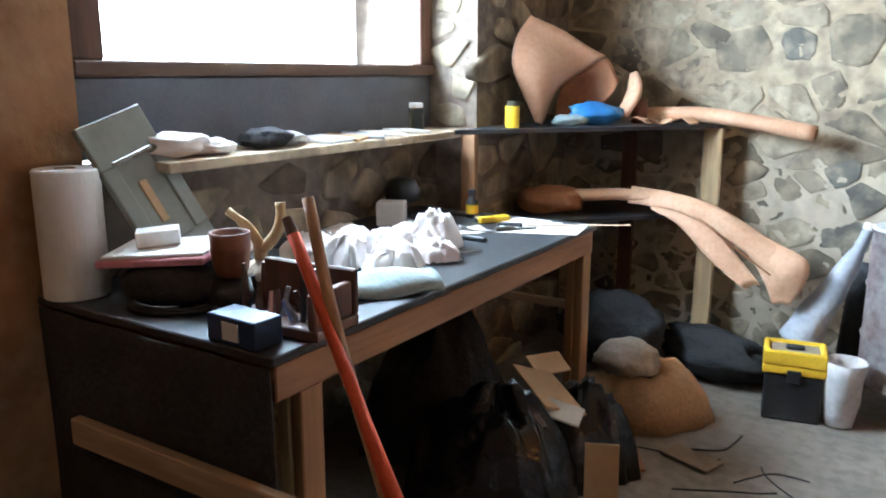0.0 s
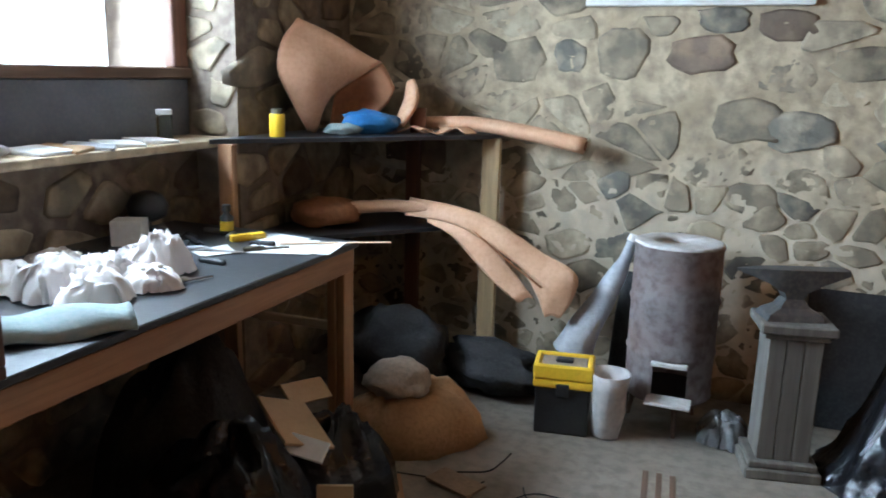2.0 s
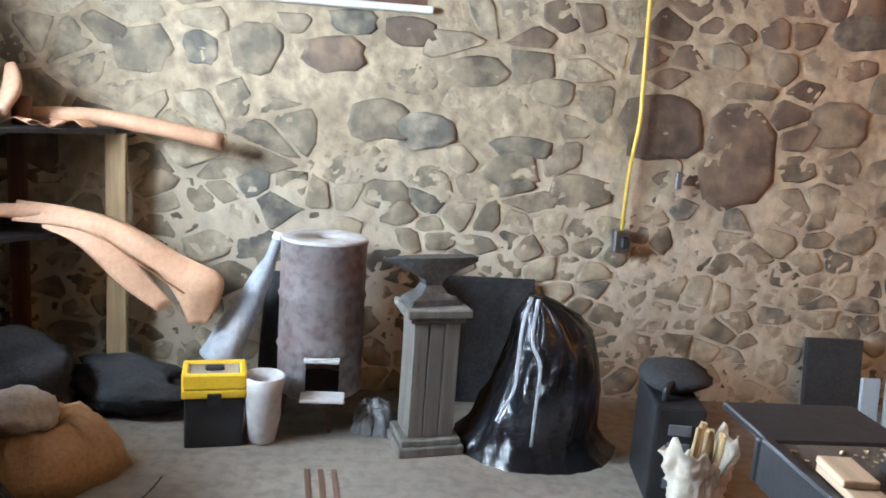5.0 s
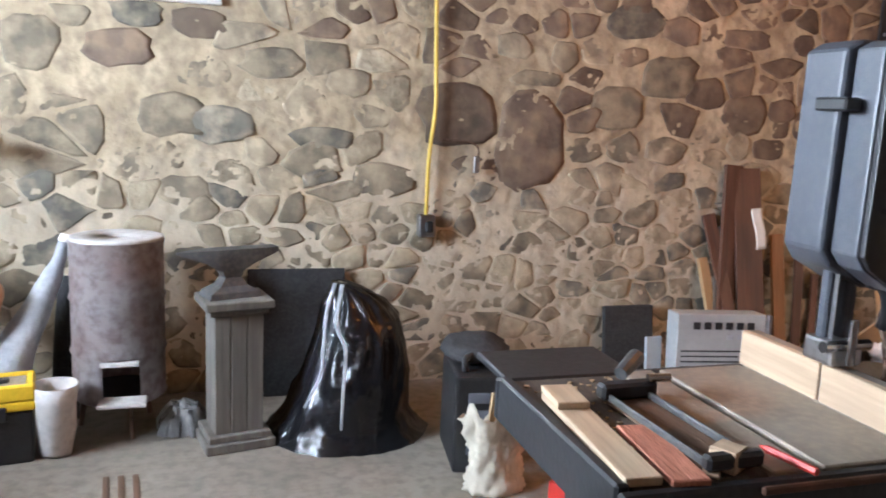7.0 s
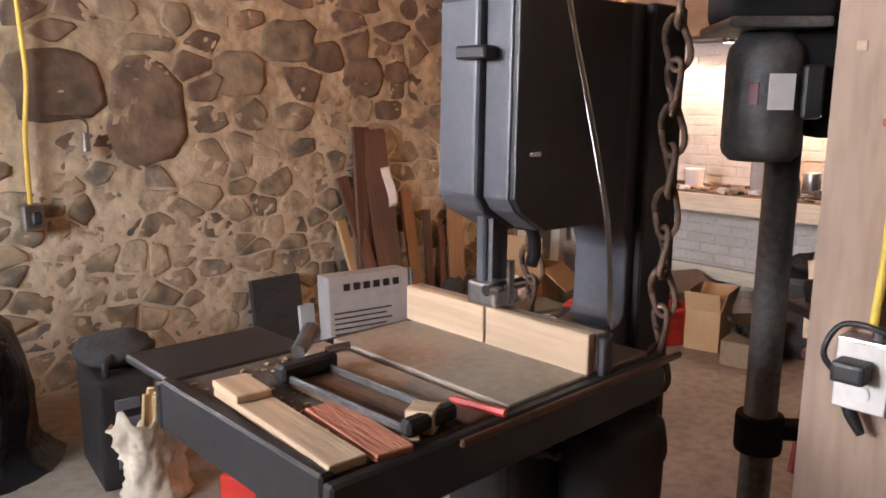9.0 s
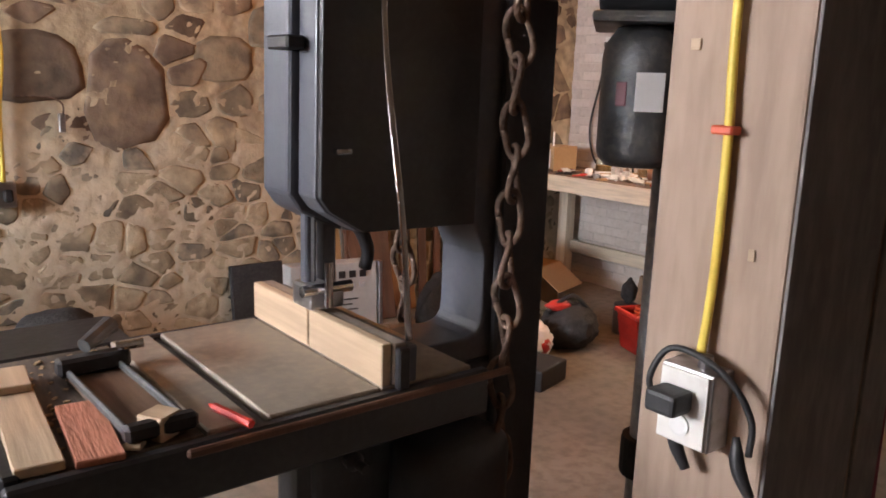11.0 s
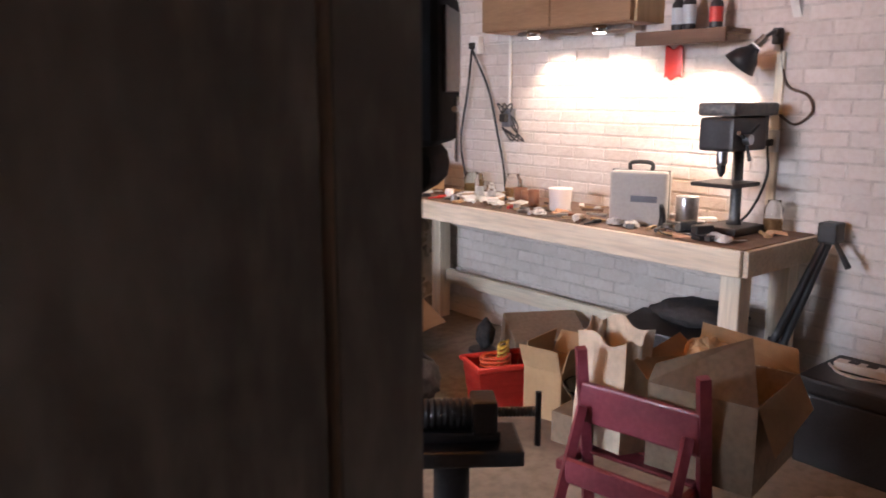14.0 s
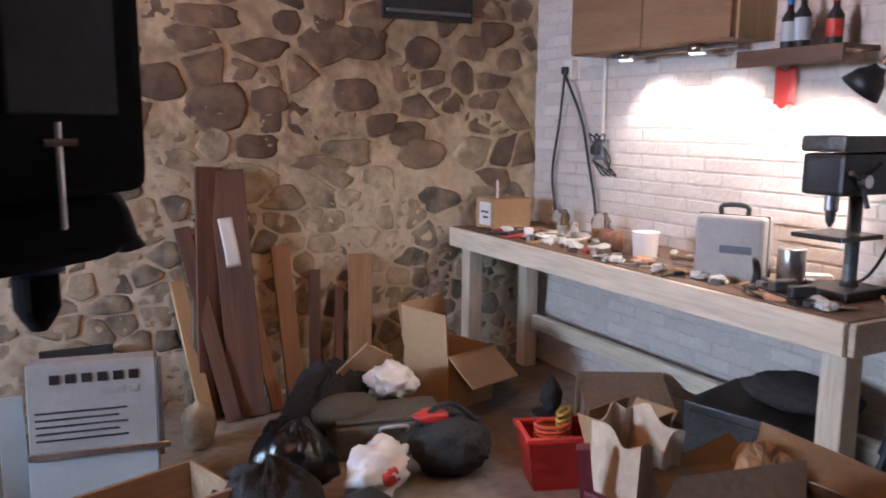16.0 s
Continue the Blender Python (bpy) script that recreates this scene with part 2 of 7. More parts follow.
M["plastic_clear"] = mat("crumpled_clear_film", (0.42, 0.42, 0.42), (0.30, 0.30, 0.30), (0.6, 0.6, 0.6), scale=14, fine=40, rough=0.15, bump=0.05, wear=0.4)
M["plastic_clear"].node_tree.nodes["Principled BSDF"].inputs["Transmission Weight"].default_value = 0.55
M["paper_cream"] = mat("torn_cream_paper", (0.72, 0.66, 0.54), (0.58, 0.52, 0.42), (0.40, 0.34, 0.27), scale=8, fine=30, rough=0.85, bump=0.15, wear=0.4)
M["kraft"] = mat("cardboard", (0.50, 0.33, 0.18), (0.42, 0.27, 0.14), (0.34, 0.21, 0.11), scale=3, fine=50, rough=0.85, bump=0.12, wear=0.25)
# worn brown card; also painted shade on the seat carton
M["kraft_dark"] = mat("worn_shaded_cardboard", (0.29, 0.21, 0.14), (0.22, 0.16, 0.11), scale=3, fine=50, rough=0.9, bump=0.12)
M["bench_wood"] = wood("bench_lumber_y", (0.76, 0.66, 0.52), (0.66, 0.55, 0.42), axis=1)
M["bench_wood_z"] = wood("bench_lumber_z", (0.76, 0.66, 0.52), (0.66, 0.55, 0.42), axis=2)
M["bench_top"] = wood("stained_bench_top", (0.17, 0.10, 0.065), axis=1)
M["yellow"] = mat("yellow_plastic", (0.85, 0.56, 0.03), (0.72, 0.45, 0.02), scale=7, fine=60, rough=0.4, bump=0.05, wear=0.2)
M["cable_yellow"] = mat("yellow_cable", (0.80, 0.60, 0.11), (0.68, 0.48, 0.07), scale=12, fine=80, rough=0.5, bump=0.05, wear=0.3)
M["red"] = mat("red_plastic", (0.62, 0.045, 0.03), (0.48, 0.03, 0.022), scale=7, fine=60, rough=0.4, bump=0.05, wear=0.2)
M["orange"] = mat("red_orange_paint", (0.72, 0.11, 0.035), (0.60, 0.08, 0.025), scale=8, fine=60, rough=0.45, bump=0.08, wear=0.3)
M["maroon"] = mat("maroon_painted_wood", (0.215, 0.032, 0.05), (0.15, 0.022, 0.036), (0.30, 0.08, 0.09), scale=6, fine=60, rough=0.4, bump=0.1, wear=0.3)
M["blue"] = mat("blue_plastic", (0.06, 0.24, 0.55), (0.04, 0.16, 0.42), scale=8, fine=50, rough=0.4, bump=0.1)
M["teal"] = mat("teal_cloth", (0.36, 0.42, 0.42), (0.28, 0.34, 0.34), (0.10, 0.30, 0.26), scale=6, fine=60, rough=0.85, bump=0.3, wear=0.2)
M["grey_cloth"] = mat("grey_cloth", (0.46, 0.47, 0.50), (0.36, 0.37, 0.40), (0.25, 0.25, 0.27), scale=7, fine=40, rough=0.8, bump=0.4, wear=0.35)
M["sack"] = mat("beige_sack_cloth", (0.42, 0.35, 0.27), (0.32, 0.25, 0.19), scale=6, fine=60, rough=0.9, bump=0.4)
M["sack_orange"] = mat("tan_canvas", (0.48, 0.29, 0.14), (0.37, 0.21, 0.10), scale=6, fine=60, rough=0.9, bump=0.4)
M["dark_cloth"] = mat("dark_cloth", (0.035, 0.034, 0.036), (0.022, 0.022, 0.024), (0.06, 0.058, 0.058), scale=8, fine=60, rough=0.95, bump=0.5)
M["olive"] = mat("olive_grey_canvas", (0.12, 0.105, 0.078), (0.085, 0.075, 0.056), scale=6, fine=60, rough=0.9, bump=0.3)
M["sawdust"] = mat("sawdust", (0.50, 0.36, 0.22), (0.40, 0.27, 0.16), scale=30, fine=120, rough=0.95, bump=0.6)
M["glass"] = glass("clear_glass")
M["glass_green"] = glass("greenish_glass", (0.8, 0.9, 0.82))
M["glow"] = mat("lit_lamp_face", (1.0, 0.93, 0.82), rough=0.5, glow=9.0, bump=0)
M["sky_glow"] = mat("overexposed_sky", (0.93, 0.97, 1.0), (0.92, 0.96, 1.0), (0.95, 0.98, 1.0), scale=1, fine=2, glow=5.0, bump=0, wear=0.2)
M["lightblue"] = mat("pale_blue_card", (0.50, 0.56, 0.60), (0.44, 0.50, 0.54), rough=0.6, bump=0.05, wear=0.1)
M["grey_print"] = mat("grey_printed_card", (0.44, 0.44, 0.43), (0.37, 0.37, 0.365), scale=5, fine=40, rough=0.7, bump=0.08, wear=0.2)
M["case_grey"] = mat("grey_plastic_case", (0.42, 0.40, 0.37), (0.36, 0.34, 0.32), scale=5, fine=60, rough=0.5, bump=0.08, wear=0.2)
M["green_grey"] = mat("grey_green_panel", (0.26, 0.27, 0.235), (0.21, 0.22, 0.19), scale=4, fine=40, rough=0.45, bump=0.06, wear=0.2)
M["pink"] = mat("pink_card", (0.72, 0.30, 0.36), (0.60, 0.24, 0.30), rough=0.7, bump=0.05)
M["cup"] = mat("brown_turned_wood", (0.25, 0.10, 0.05), (0.17, 0.065, 0.035), scale=12, fine=50, rough=0.45, bump=0.1)
M["ply"] = mat("laminate_cabinet", (0.25, 0.145, 0.075), (0.20, 0.11, 0.056), (0.30, 0.18, 0.10), scale=2, fine=14, stretch=(8, 1, 8), rough=0.5, bump=0.05, wear=0.4)
M["chrome"] = mat("chrome", (0.75, 0.75, 0.77), (0.6, 0.6, 0.62), rough=0.15, metal=1.0, bump=0.02, wear=0.2)


# ---- building helpers ----
def part(name, bm, material, parent=None, label="", smooth=False):
    me = bpy.data.meshes.new(name)
    bmesh.ops.recalc_face_normals(bm, faces=bm.faces)
    bm.to_mesh(me)
    bm.free()
    if smooth:
        me.polygons.foreach_set("use_smooth", [True] * len(me.polygons))
    me.materials.append(M[material] if isinstance(material, str) else material)
    ob = new(name, me)
    if parent:
        ob.parent = parent
    if label:
        ob["label"] = label
    return ob


def thing(name, m, label, category, group="", kind=""):
    ob = new(name)
    ob.empty_display_size = 0.05
    ob.matrix_world = m
    return tagged(ob, label, category, group, kind)


def solo(name, bm, material, m, label, category, group="", kind="", smooth=False):
    ob = part(name, bm, material, smooth=smooth)
    ob.matrix_world = m
    return tagged(ob, label, category, group, kind)


def box(lo, hi, bevel=0.004, bm=None, turn=None, segments=1):
    """A bevelled block between two corners; turn is applied about its middle."""
    bm = bm or bmesh.new()
    lo, hi = Vector(lo), Vector(hi)
    made = bmesh.ops.create_cube(bm, size=1)["verts"]
    mid, size = (lo + hi) / 2, hi - lo
    for v in made:
        v.co = Vector((v.co.x * size.x, v.co.y * size.y, v.co.z * size.z))
        if turn:
            v.co = turn @ v.co
        v.co += mid
    if bevel:
        edges = list({e for v in made for e in v.link_edges})
        bmesh.ops.bevel(bm, geom=edges, offset=min(bevel, min(abs(s) for s in size) * 0.4), segments=segments, affect="EDGES", profile=0.6)
    return bm


def lathe(profile, n=24, bm=None, at=(0, 0, 0), cap=True):
    """A body turned about z from (radius, height) pairs."""
    bm = bm or bmesh.new()
    rings = []
    for r, z in profile:
        rings.append([bm.verts.new((at[0] + r * math.cos(2 * math.pi * k / n), at[1] + r * math.sin(2 * math.pi * k / n), at[2] + z)) for k in range(n)])
    for a, b in zip(rings, rings[1:]):
        for k in range(n):
            bm.faces.new((a[k], a[(k + 1) % n], b[(k + 1) % n], b[k]))
    if cap:
        bm.faces.new(rings[0][::-1])
        bm.faces.new(rings[-1])
    return bm


def tube(points, r, n=8, bm=None, flat=1.0):
    """A tube along points; r is a radius or one per point."""
    bm = bm or bmesh.new()
    pts = [Vector(p) for p in points]
    rs = r if isinstance(r, (list, tuple)) else [r] * len(pts)
    rings, up = [], Vector((0, 0, 1))
    for i, p in enumerate(pts):
        d = (pts[min(i + 1, len(pts) - 1)] - pts[max(i - 1, 0)]).normalized()
        if abs(d.dot(up)) > 0.95:
            up = Vector((0, 1, 0)) if abs(d.y) < 0.9 else Vector((1, 0, 0))
        s = d.cross(up).normalized()
        u = s.cross(d).normalized()
        up = u
        rings.append([bm.verts.new(p + rs[i] * (s * math.cos(2 * math.pi * k / n) + u * flat * math.sin(2 * math.pi * k / n))) for k in range(n)])
    for a, b in zip(rings, rings[1:]):
        for k in range(n):
            bm.faces.new((a[k], a[(k + 1) % n], b[(k + 1) % n], b[k]))
    bm.faces.new(rings[0][::-1])
    bm.faces.new(rings[-1])
    return bm


def curve_pts(points, n=24):
    """Points on a smooth line through the given ones."""
    p = [Vector(q) for q in points]
    p = [2 * p[0] - p[1]] + p + [2 * p[-1] - p[-2]]
    out = []
    spans = len(p) - 3
    for i in range(n + 1):
        u = i / n * spans
        k = min(int(u), spans - 1)
        t = u - k
        a, b, c, d = p[k:k + 4]
        out.append(0.5 * ((2 * b) + (c - a) * t + (2 * a - 5 * b + 4 * c - d) * t * t + (3 * b - a - 3 * c + d) * t ** 3))
    return out


def lump(size, rough=0.2, detail=3, freq=2.2, seed=0, floor=True, crease=0.0):
    """A crumpled body (bags, rags, heaps), resting on z = 0."""
    bm = bmesh.new()
    bmesh.ops.create_icosphere(bm, subdivisions=detail, radius=0.5)
    off = Vector((seed * 3.7, seed * 1.3, seed * 7.1))
    for v in bm.verts:
        n = v.co.normalized()
        d = noise.noise(n * freq * 0.7 + off) + 0.35 * noise.noise(n * freq * 2.3 + off)
        w = n + 0.25 * Vector((noise.noise(n * 3 + off), noise.noise(n * 3 - off), 0))
        c = abs(noise.noise(w * freq * 1.5 - off))
        e = abs(noise.noise(w * freq * 3.4 + off))
        v.co = v.co * (1 + rough * d - (crease + 0.03) * (1 - min(1, c * 4)) - (crease + 0.03) * 0.6 * (1 - min(1, e * 3.5)))
        v.co = Vector((v.co.x * size[0], v.co.y * size[1], v.co.z * size[2] + size[2] * 0.46))
        if floor and v.co.z < 0.004:
            v.co.z = 0.004 * (1 + noise.noise(v.co * 9))
    low = min(v.co.z for v in bm.verts)
    for v in bm.verts:
        v.co.z -= low
    return bm


def heap(size, folds=7, seed=0, rings=14, n=44, sharp=0.16, top=0.55):
    """A slumped heap of cloth or a soft sack: a dome with folds that run down to the floor."""
    bm = bmesh.new()
    off = Vector((seed * 2.9, seed * 5.3, seed * 1.7))
    lines = []
    for j in range(rings + 1):
        r = j / rings
        ring = []
        for k in range(n):
            a = 2 * math.pi * k / n
            q = Vector((math.cos(a) * 1.3, math.sin(a) * 1.3, r * 1.5)) + off
            w = 1 + 0.22 * noise.noise(Vector((math.cos(a), math.sin(a), 0)) * 1.4 + off)
            f = math.sin(a * folds + 4 * noise.noise(q) + 2.5 * r)
            ridge = 1 - abs(f)
            z = size[2] * (max(0.0, 1 - r ** 2.4) ** top) * (1 + 0.30 * noise.noise(q * 0.9)) + size[2] * sharp * (ridge - 0.5) * math.sin(math.pi * min(1, r * 1.1)) + 0.05 * size[2] * noise.noise(q * 4)
            rr = r * w * (1 + 0.10 * ridge * r)
            ring.append((size[0] / 2 * rr * math.cos(a), size[1] / 2 * rr * math.sin(a), max(0.004, z) if j < rings else 0.0))
        lines.append(ring)
    top_v = bm.verts.new(lines[0][0])
    vl = [[bm.verts.new(p) for p in ring] for ring in lines[1:]]
    for k in range(n):
        bm.faces.new((top_v, vl[0][k], vl[0][(k + 1) % n]))
    for p, q in zip(vl, vl[1:]):
        for k in range(n):
            bm.faces.new((p[k], q[k], q[(k + 1) % n], p[(k + 1) % n]))
    bm.faces.new(vl[-1][::-1])
    return bm


def cloth(w, d, fn, nx=16, ny=16, thick=0.006):
    """A draped sheet: fn(u, v) gives each point, with a small thickness."""
    bm = bmesh.new()
    grid = [[bm.verts.new(fn(i / nx, j / ny)) for i in range(nx + 1)] for j in range(ny + 1)]
    for j in range(ny):
        for i in range(nx):
            bm.faces.new((grid[j][i], grid[j][i + 1], grid[j + 1][i + 1], grid[j + 1][i]))
    bmesh.ops.recalc_face_normals(bm, faces=bm.faces)
    if thick:
        bmesh.ops.solidify(bm, geom=bm.faces[:], thickness=thick)
    return bm


def crumpled(w, d, h, seed):
    """A thin crumpled bag: a sheet with sharp ridges and ragged edges, resting on z = 0."""
    off = Vector((seed * 3.1, seed * 1.7, seed * 0.9))
    def at(u, v):
        x, y = u * 2 - 1, v * 2 - 1
        k = math.sqrt(max(abs(x), abs(y), 1e-6) ** 2 / max(x * x + y * y, 1e-6))
        x, y = x * k, y * k
        r = math.hypot(x, y)
        p = Vector((x, y, 0)) + off
        p += 0.35 * Vector((noise.noise(p * 1.7), noise.noise(p * 1.7 + Vector((5, 0, 0))), 0))
        ridge = 1 - 2.6 * abs(noise.noise(p * 1.8))
        fine = 1 - 2.6 * abs(noise.noise(p * 4.3))
        e = 1 + 0.30 * noise.noise(p * 1.5 + Vector((0, 0, 4)))
        z = h * max(0.0, 1 - r ** 3) ** 0.7 * (0.62 + 0.17 * ridge + 0.07 * fine)
        return Vector((x * w / 2 * e + 0.02 * noise.noise(p * 5), y * d / 2 * e + 0.02 * noise.noise(p * 5 + Vector((3, 3, 3))), max(0.002, z + 0.004 + 0.012 * abs(noise.noise(p * 6)))))
    return cloth(1, 1, at, 26, 26, 0)


def plain(name, lo, hi, material, label="", category="", kind="structure", bevel=0.0):
    ob = part(name, box(lo, hi, bevel), material)
    return tagged(ob, label, category, "", kind)


# ---- the room ----
XW, XE, YN, YS, ZC = -1.95, 5.38, 4.0, -3.0, 2.75
plain("floor", (XW - 0.8, YS - 0.5, -0.15), (XE + 0.5, YN + 0.6, 0), "concrete", "dusty grey-brown concrete floor", "floor")
plain("ceiling", (XW - 0.8, YS - 0.5, ZC), (XE + 0.5, YN + 0.6, ZC + 0.15), "ceiling", "brown board ceiling", "ceiling")
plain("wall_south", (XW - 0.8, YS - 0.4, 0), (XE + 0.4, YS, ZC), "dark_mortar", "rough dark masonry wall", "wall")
# north wall with its high window
NW0, NW1, NWZ0, NWZ1 = -0.58, 0.40, 1.98, 2.58
nb = bmesh.new()
for lo, hi in (((XW - 0.8, YN, 0), (NW0, YN + 0.5, ZC)), ((NW1, YN, 0), (XE + 0.4, YN + 0.5, ZC)),
               ((NW0, YN, 0), (NW1, YN + 0.5, NWZ0)), ((NW0, YN, NWZ1), (NW1, YN + 0.5, ZC))):
    box(lo, hi, 0, nb)
wall_north = tagged(part("wall_north", nb, "mortar"), "rubble stone wall in pale lime mortar", "wall", "", "structure")
# west wall: thick below, with the window recess above the ledge
WY0, WY1, LEDGE, WZ0, WZ1, XG = 0.98, 2.94, 1.295, 1.60, 2.55, -2.24
XL = -2.2
wb = bmesh.new()
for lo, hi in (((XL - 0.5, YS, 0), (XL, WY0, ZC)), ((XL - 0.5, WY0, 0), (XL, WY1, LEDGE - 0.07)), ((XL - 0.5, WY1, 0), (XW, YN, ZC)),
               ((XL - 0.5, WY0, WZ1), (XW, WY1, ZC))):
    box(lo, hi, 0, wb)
wall_west = tagged(part("wall_west", wb, "dark_mortar"), "rough dark stone wall with a deep window recess", "wall", "", "structure")
plain("wall_east", (XE, YS, 0), (XE + 0.3, YN + 0.3, ZC), "white_joint", "whitewashed brick wall", "wall")
lb = bmesh.new()
box((XG - 0.05, WY0 + 0.13, LEDGE - 0.035), (XW, WY1, LEDGE), 0.01, lb, segments=2)
tagged(part("window_ledge", lb, "mortar"), "rough pale mortar window ledge", "ledge", "", "structure")
# big west window: frame, lower board, panes
win = thing("window_1", pose(0, 0, 0), "large bright window with a dark wooden frame", "window", kind="structure")
part("window_board", box((XG - 0.06, WY0, LEDGE), (XG + 0.02, WY1, WZ0 - 0.05), 0.006), "grey_metal", win, "dark board under the glass")
part("window_sill", box((XG - 0.06, WY0, WZ0 - 0.05), (XG + 0.05, WY1, WZ0), 0.006), "dark_wood_y", win)
for y0, y1 in ((WY0, WY0 + 0.12), (WY1 - 0.10, WY1)):
    part("window_jamb", box((XG - 0.06, y0, WZ0), (XG + 0.03, y1, WZ1), 0.006), "dark_wood", win)
part("window_head", box((XG - 0.06, WY0, WZ1 - 0.08), (XG + 0.03, WY1, WZ1), 0.006), "dark_wood_y", win)
pane = part("pane", box((XG - 0.03, WY0 + 0.12, WZ0), (XG - 0.024, WY1 - 0.10, WZ1 - 0.08), 0), "glass", win)
pane.visible_shadow = False
# small north window
win2 = thing("window_2", pose(0, 0, 0), "small high window with a brown wooden frame", "window", kind="structure")
F = 0.075
for lo, hi in (((NW0, YN + 0.02, NWZ0), (NW1, YN + 0.12, NWZ0 + F)), ((NW0, YN + 0.02, NWZ1 - F), (NW1, YN + 0.12, NWZ1)),
               ((NW0, YN + 0.02, NWZ0 + F), (NW0 + F, YN + 0.12, NWZ1 - F)), ((NW1 - F, YN + 0.02, NWZ0 + F), (NW1, YN + 0.12, NWZ1 - F)),
               ((-0.08, YN + 0.04, NWZ0 + F), (-0.05, YN + 0.09, NWZ1 - F))):
    part("window_frame", box(lo, hi, 0.005), "dark_wood", win2)
part("window_sill", box((NW0 - 0.03, YN - 0.05, NWZ0 - 0.035), (NW1 + 0.03, YN + 0.04, NWZ0), 0.006), "white", win2, "white-painted sill")
for x0, x1 in ((NW0 + F, -0.08), (-0.05, NW1 - F)):
    p2 = part("pane", box((x0, YN + 0.06, NWZ0 + F), (x1, YN + 0.066, NWZ1 - F), 0), "glass", win2)
    p2.visible_shadow = False
# the bright outdoors behind the windows
tagged(part("backdrop", box((-4.2, -1.5, 0.4), (-4.15, 6.0, 4.5), 0), "sky_glow"), "plain white overcast sky", "sky", "", "structure")
tagged(part("backdrop_north", box((-2.5, 6.4, 1.0), (2.5, 6.45, 5.0), 0), "sky_glow"), "plain white overcast sky", "sky", "", "structure")
# the timber post
post = thing("timber_post", pose(0, 0, 0), "thick rough-sawn timber post from floor to ceiling", "post", kind="structure")
def post_beam(plan, w=0.007):
    """A timber of that plan, from floor to ceiling."""
    bm = bmesh.new()
    low, high = [bm.verts.new((x, y, 0)) for x, y in plan], [bm.verts.new((x, y, ZC)) for x, y in plan]
    n = len(plan)
    bm.faces.new(low[::-1])
    bm.faces.new(high)
    for k in range(n):
        bm.faces.new((low[k], low[(k + 1) % n], high[(k + 1) % n], high[k]))
    bmesh.ops.bevel(bm, geom=bm.edges[:], offset=w, segments=2, affect="EDGES", profile=0.6)
    return bm


# thin facings added to the south side: stains plus shade painted into the grey
M["post_dark"] = mat("weathered_shaded_board", (0.185, 0.168, 0.158), (0.12, 0.108, 0.102), (0.27, 0.245, 0.23), scale=3, fine=14, stretch=(3, 3, 0.8), rough=0.9, bump=0.2, wear=0.5)
part("facing_board", post_beam([(2.019, 0.401), (2.279, 0.376), (2.280, 0.383), (2.020, 0.408)], 0.002), "post_dark", post, "added weathered facing, the post's shade in its colour")
part("facing_board", post_beam([(2.291, 0.372), (2.371, 0.360), (2.372, 0.367), (2.292, 0.379)], 0.002), "post_dark", post, "added weathered facing, the post's shade in its colour")
part("beam", post_beam([(2.018, 0.409), (2.281, 0.384), (2.258, 0.625), (1.988, 0.649)]), "post", post)
part("beam", post_beam([(2.290, 0.380), (2.373, 0.368), (2.350, 0.600), (2.266, 0.612)]), "post", post, "second board nailed beside the post")
# ---- west side: work table and what lies on it ----
def work_table():
    t = thing("work_table", pose(-1.70, 1.765, 0), "long black-topped work table with orange pine legs", "table")
    hx, hy, z = 0.475, 0.985, 0.92
    part("tabletop", box((-hx, -hy, z - 0.025), (hx, hy, z), 0.004), "black_top", t, "worn black table top")
    for x0, x1 in ((hx - 0.055, hx - 0.012), (-hx + 0.015, -hx + 0.055)):
        part("apron", box((x0, -hy + 0.02, z - 0.122), (x1, hy - 0.02, z - 0.027), 0.004), "orange_wood", t)
    for y in (-hy + 0.02, hy - 0.06):
        part("apron", box((-hx + 0.06, y, z - 0.122), (hx - 0.06, y + 0.04, z - 0.027), 0.004), "orange_wood", t)
    for y in (-0.875, 0.895):
        for x in (-hx + 0.02, hx - 0.10):
            part("leg", box((x + 0.042, y, 0), (x + 0.08, y + 0.082, z - 0.124), 0.004), "orange_wood_z", t)
            part("leg_brace", box((x, y - 0.004, 0), (x + 0.040, y + 0.05, z - 0.124), 0.004), "pale_z" if y < 0 else "orange_wood_z", t)
    part("stretcher", box((-0.28, -1.04, 0.525), (0.56, -1.005, 0.605), 0.004), "pine", t)
    part("stretcher", box((-hx + 0.1, 0.925, 0.535), (hx - 0.102, 0.948, 0.572), 0.004), "pine", t)
    # thin black sheet spans the whole south end below the top
    part("end_cloth", cloth(1, 1, lambda u, v: Vector((-hx + 0.02 + u * 0.925, -hy - 0.010 + 0.006 * math.sin(u * 19 + v * 3), z - 0.028 - v * (0.80 + 0.03 * math.sin(u * 7)))), 20, 12), "dark_cloth", t, "thin black sheet across the table's end", True)
    return t


work_table()
TZ = 0.92


def paper_roll():
    t = thing("paper_roll", pose(-2.095, 0.86, TZ), "tall upright roll of cream wrapping paper", "paper roll")
    part("roll", lathe([(0.088, 0), (0.092, 0.004), (0.092, 0.37), (0.088, 0.375), (0.03, 0.375), (0.03, 0.33)], 40), "paper", t, smooth=False)
    part("core", lathe([(0.029, 0.30), (0.029, 0.377), (0.025, 0.377), (0.025, 0.30)], 20), "kraft", t, "brown cardboard core")


paper_roll()


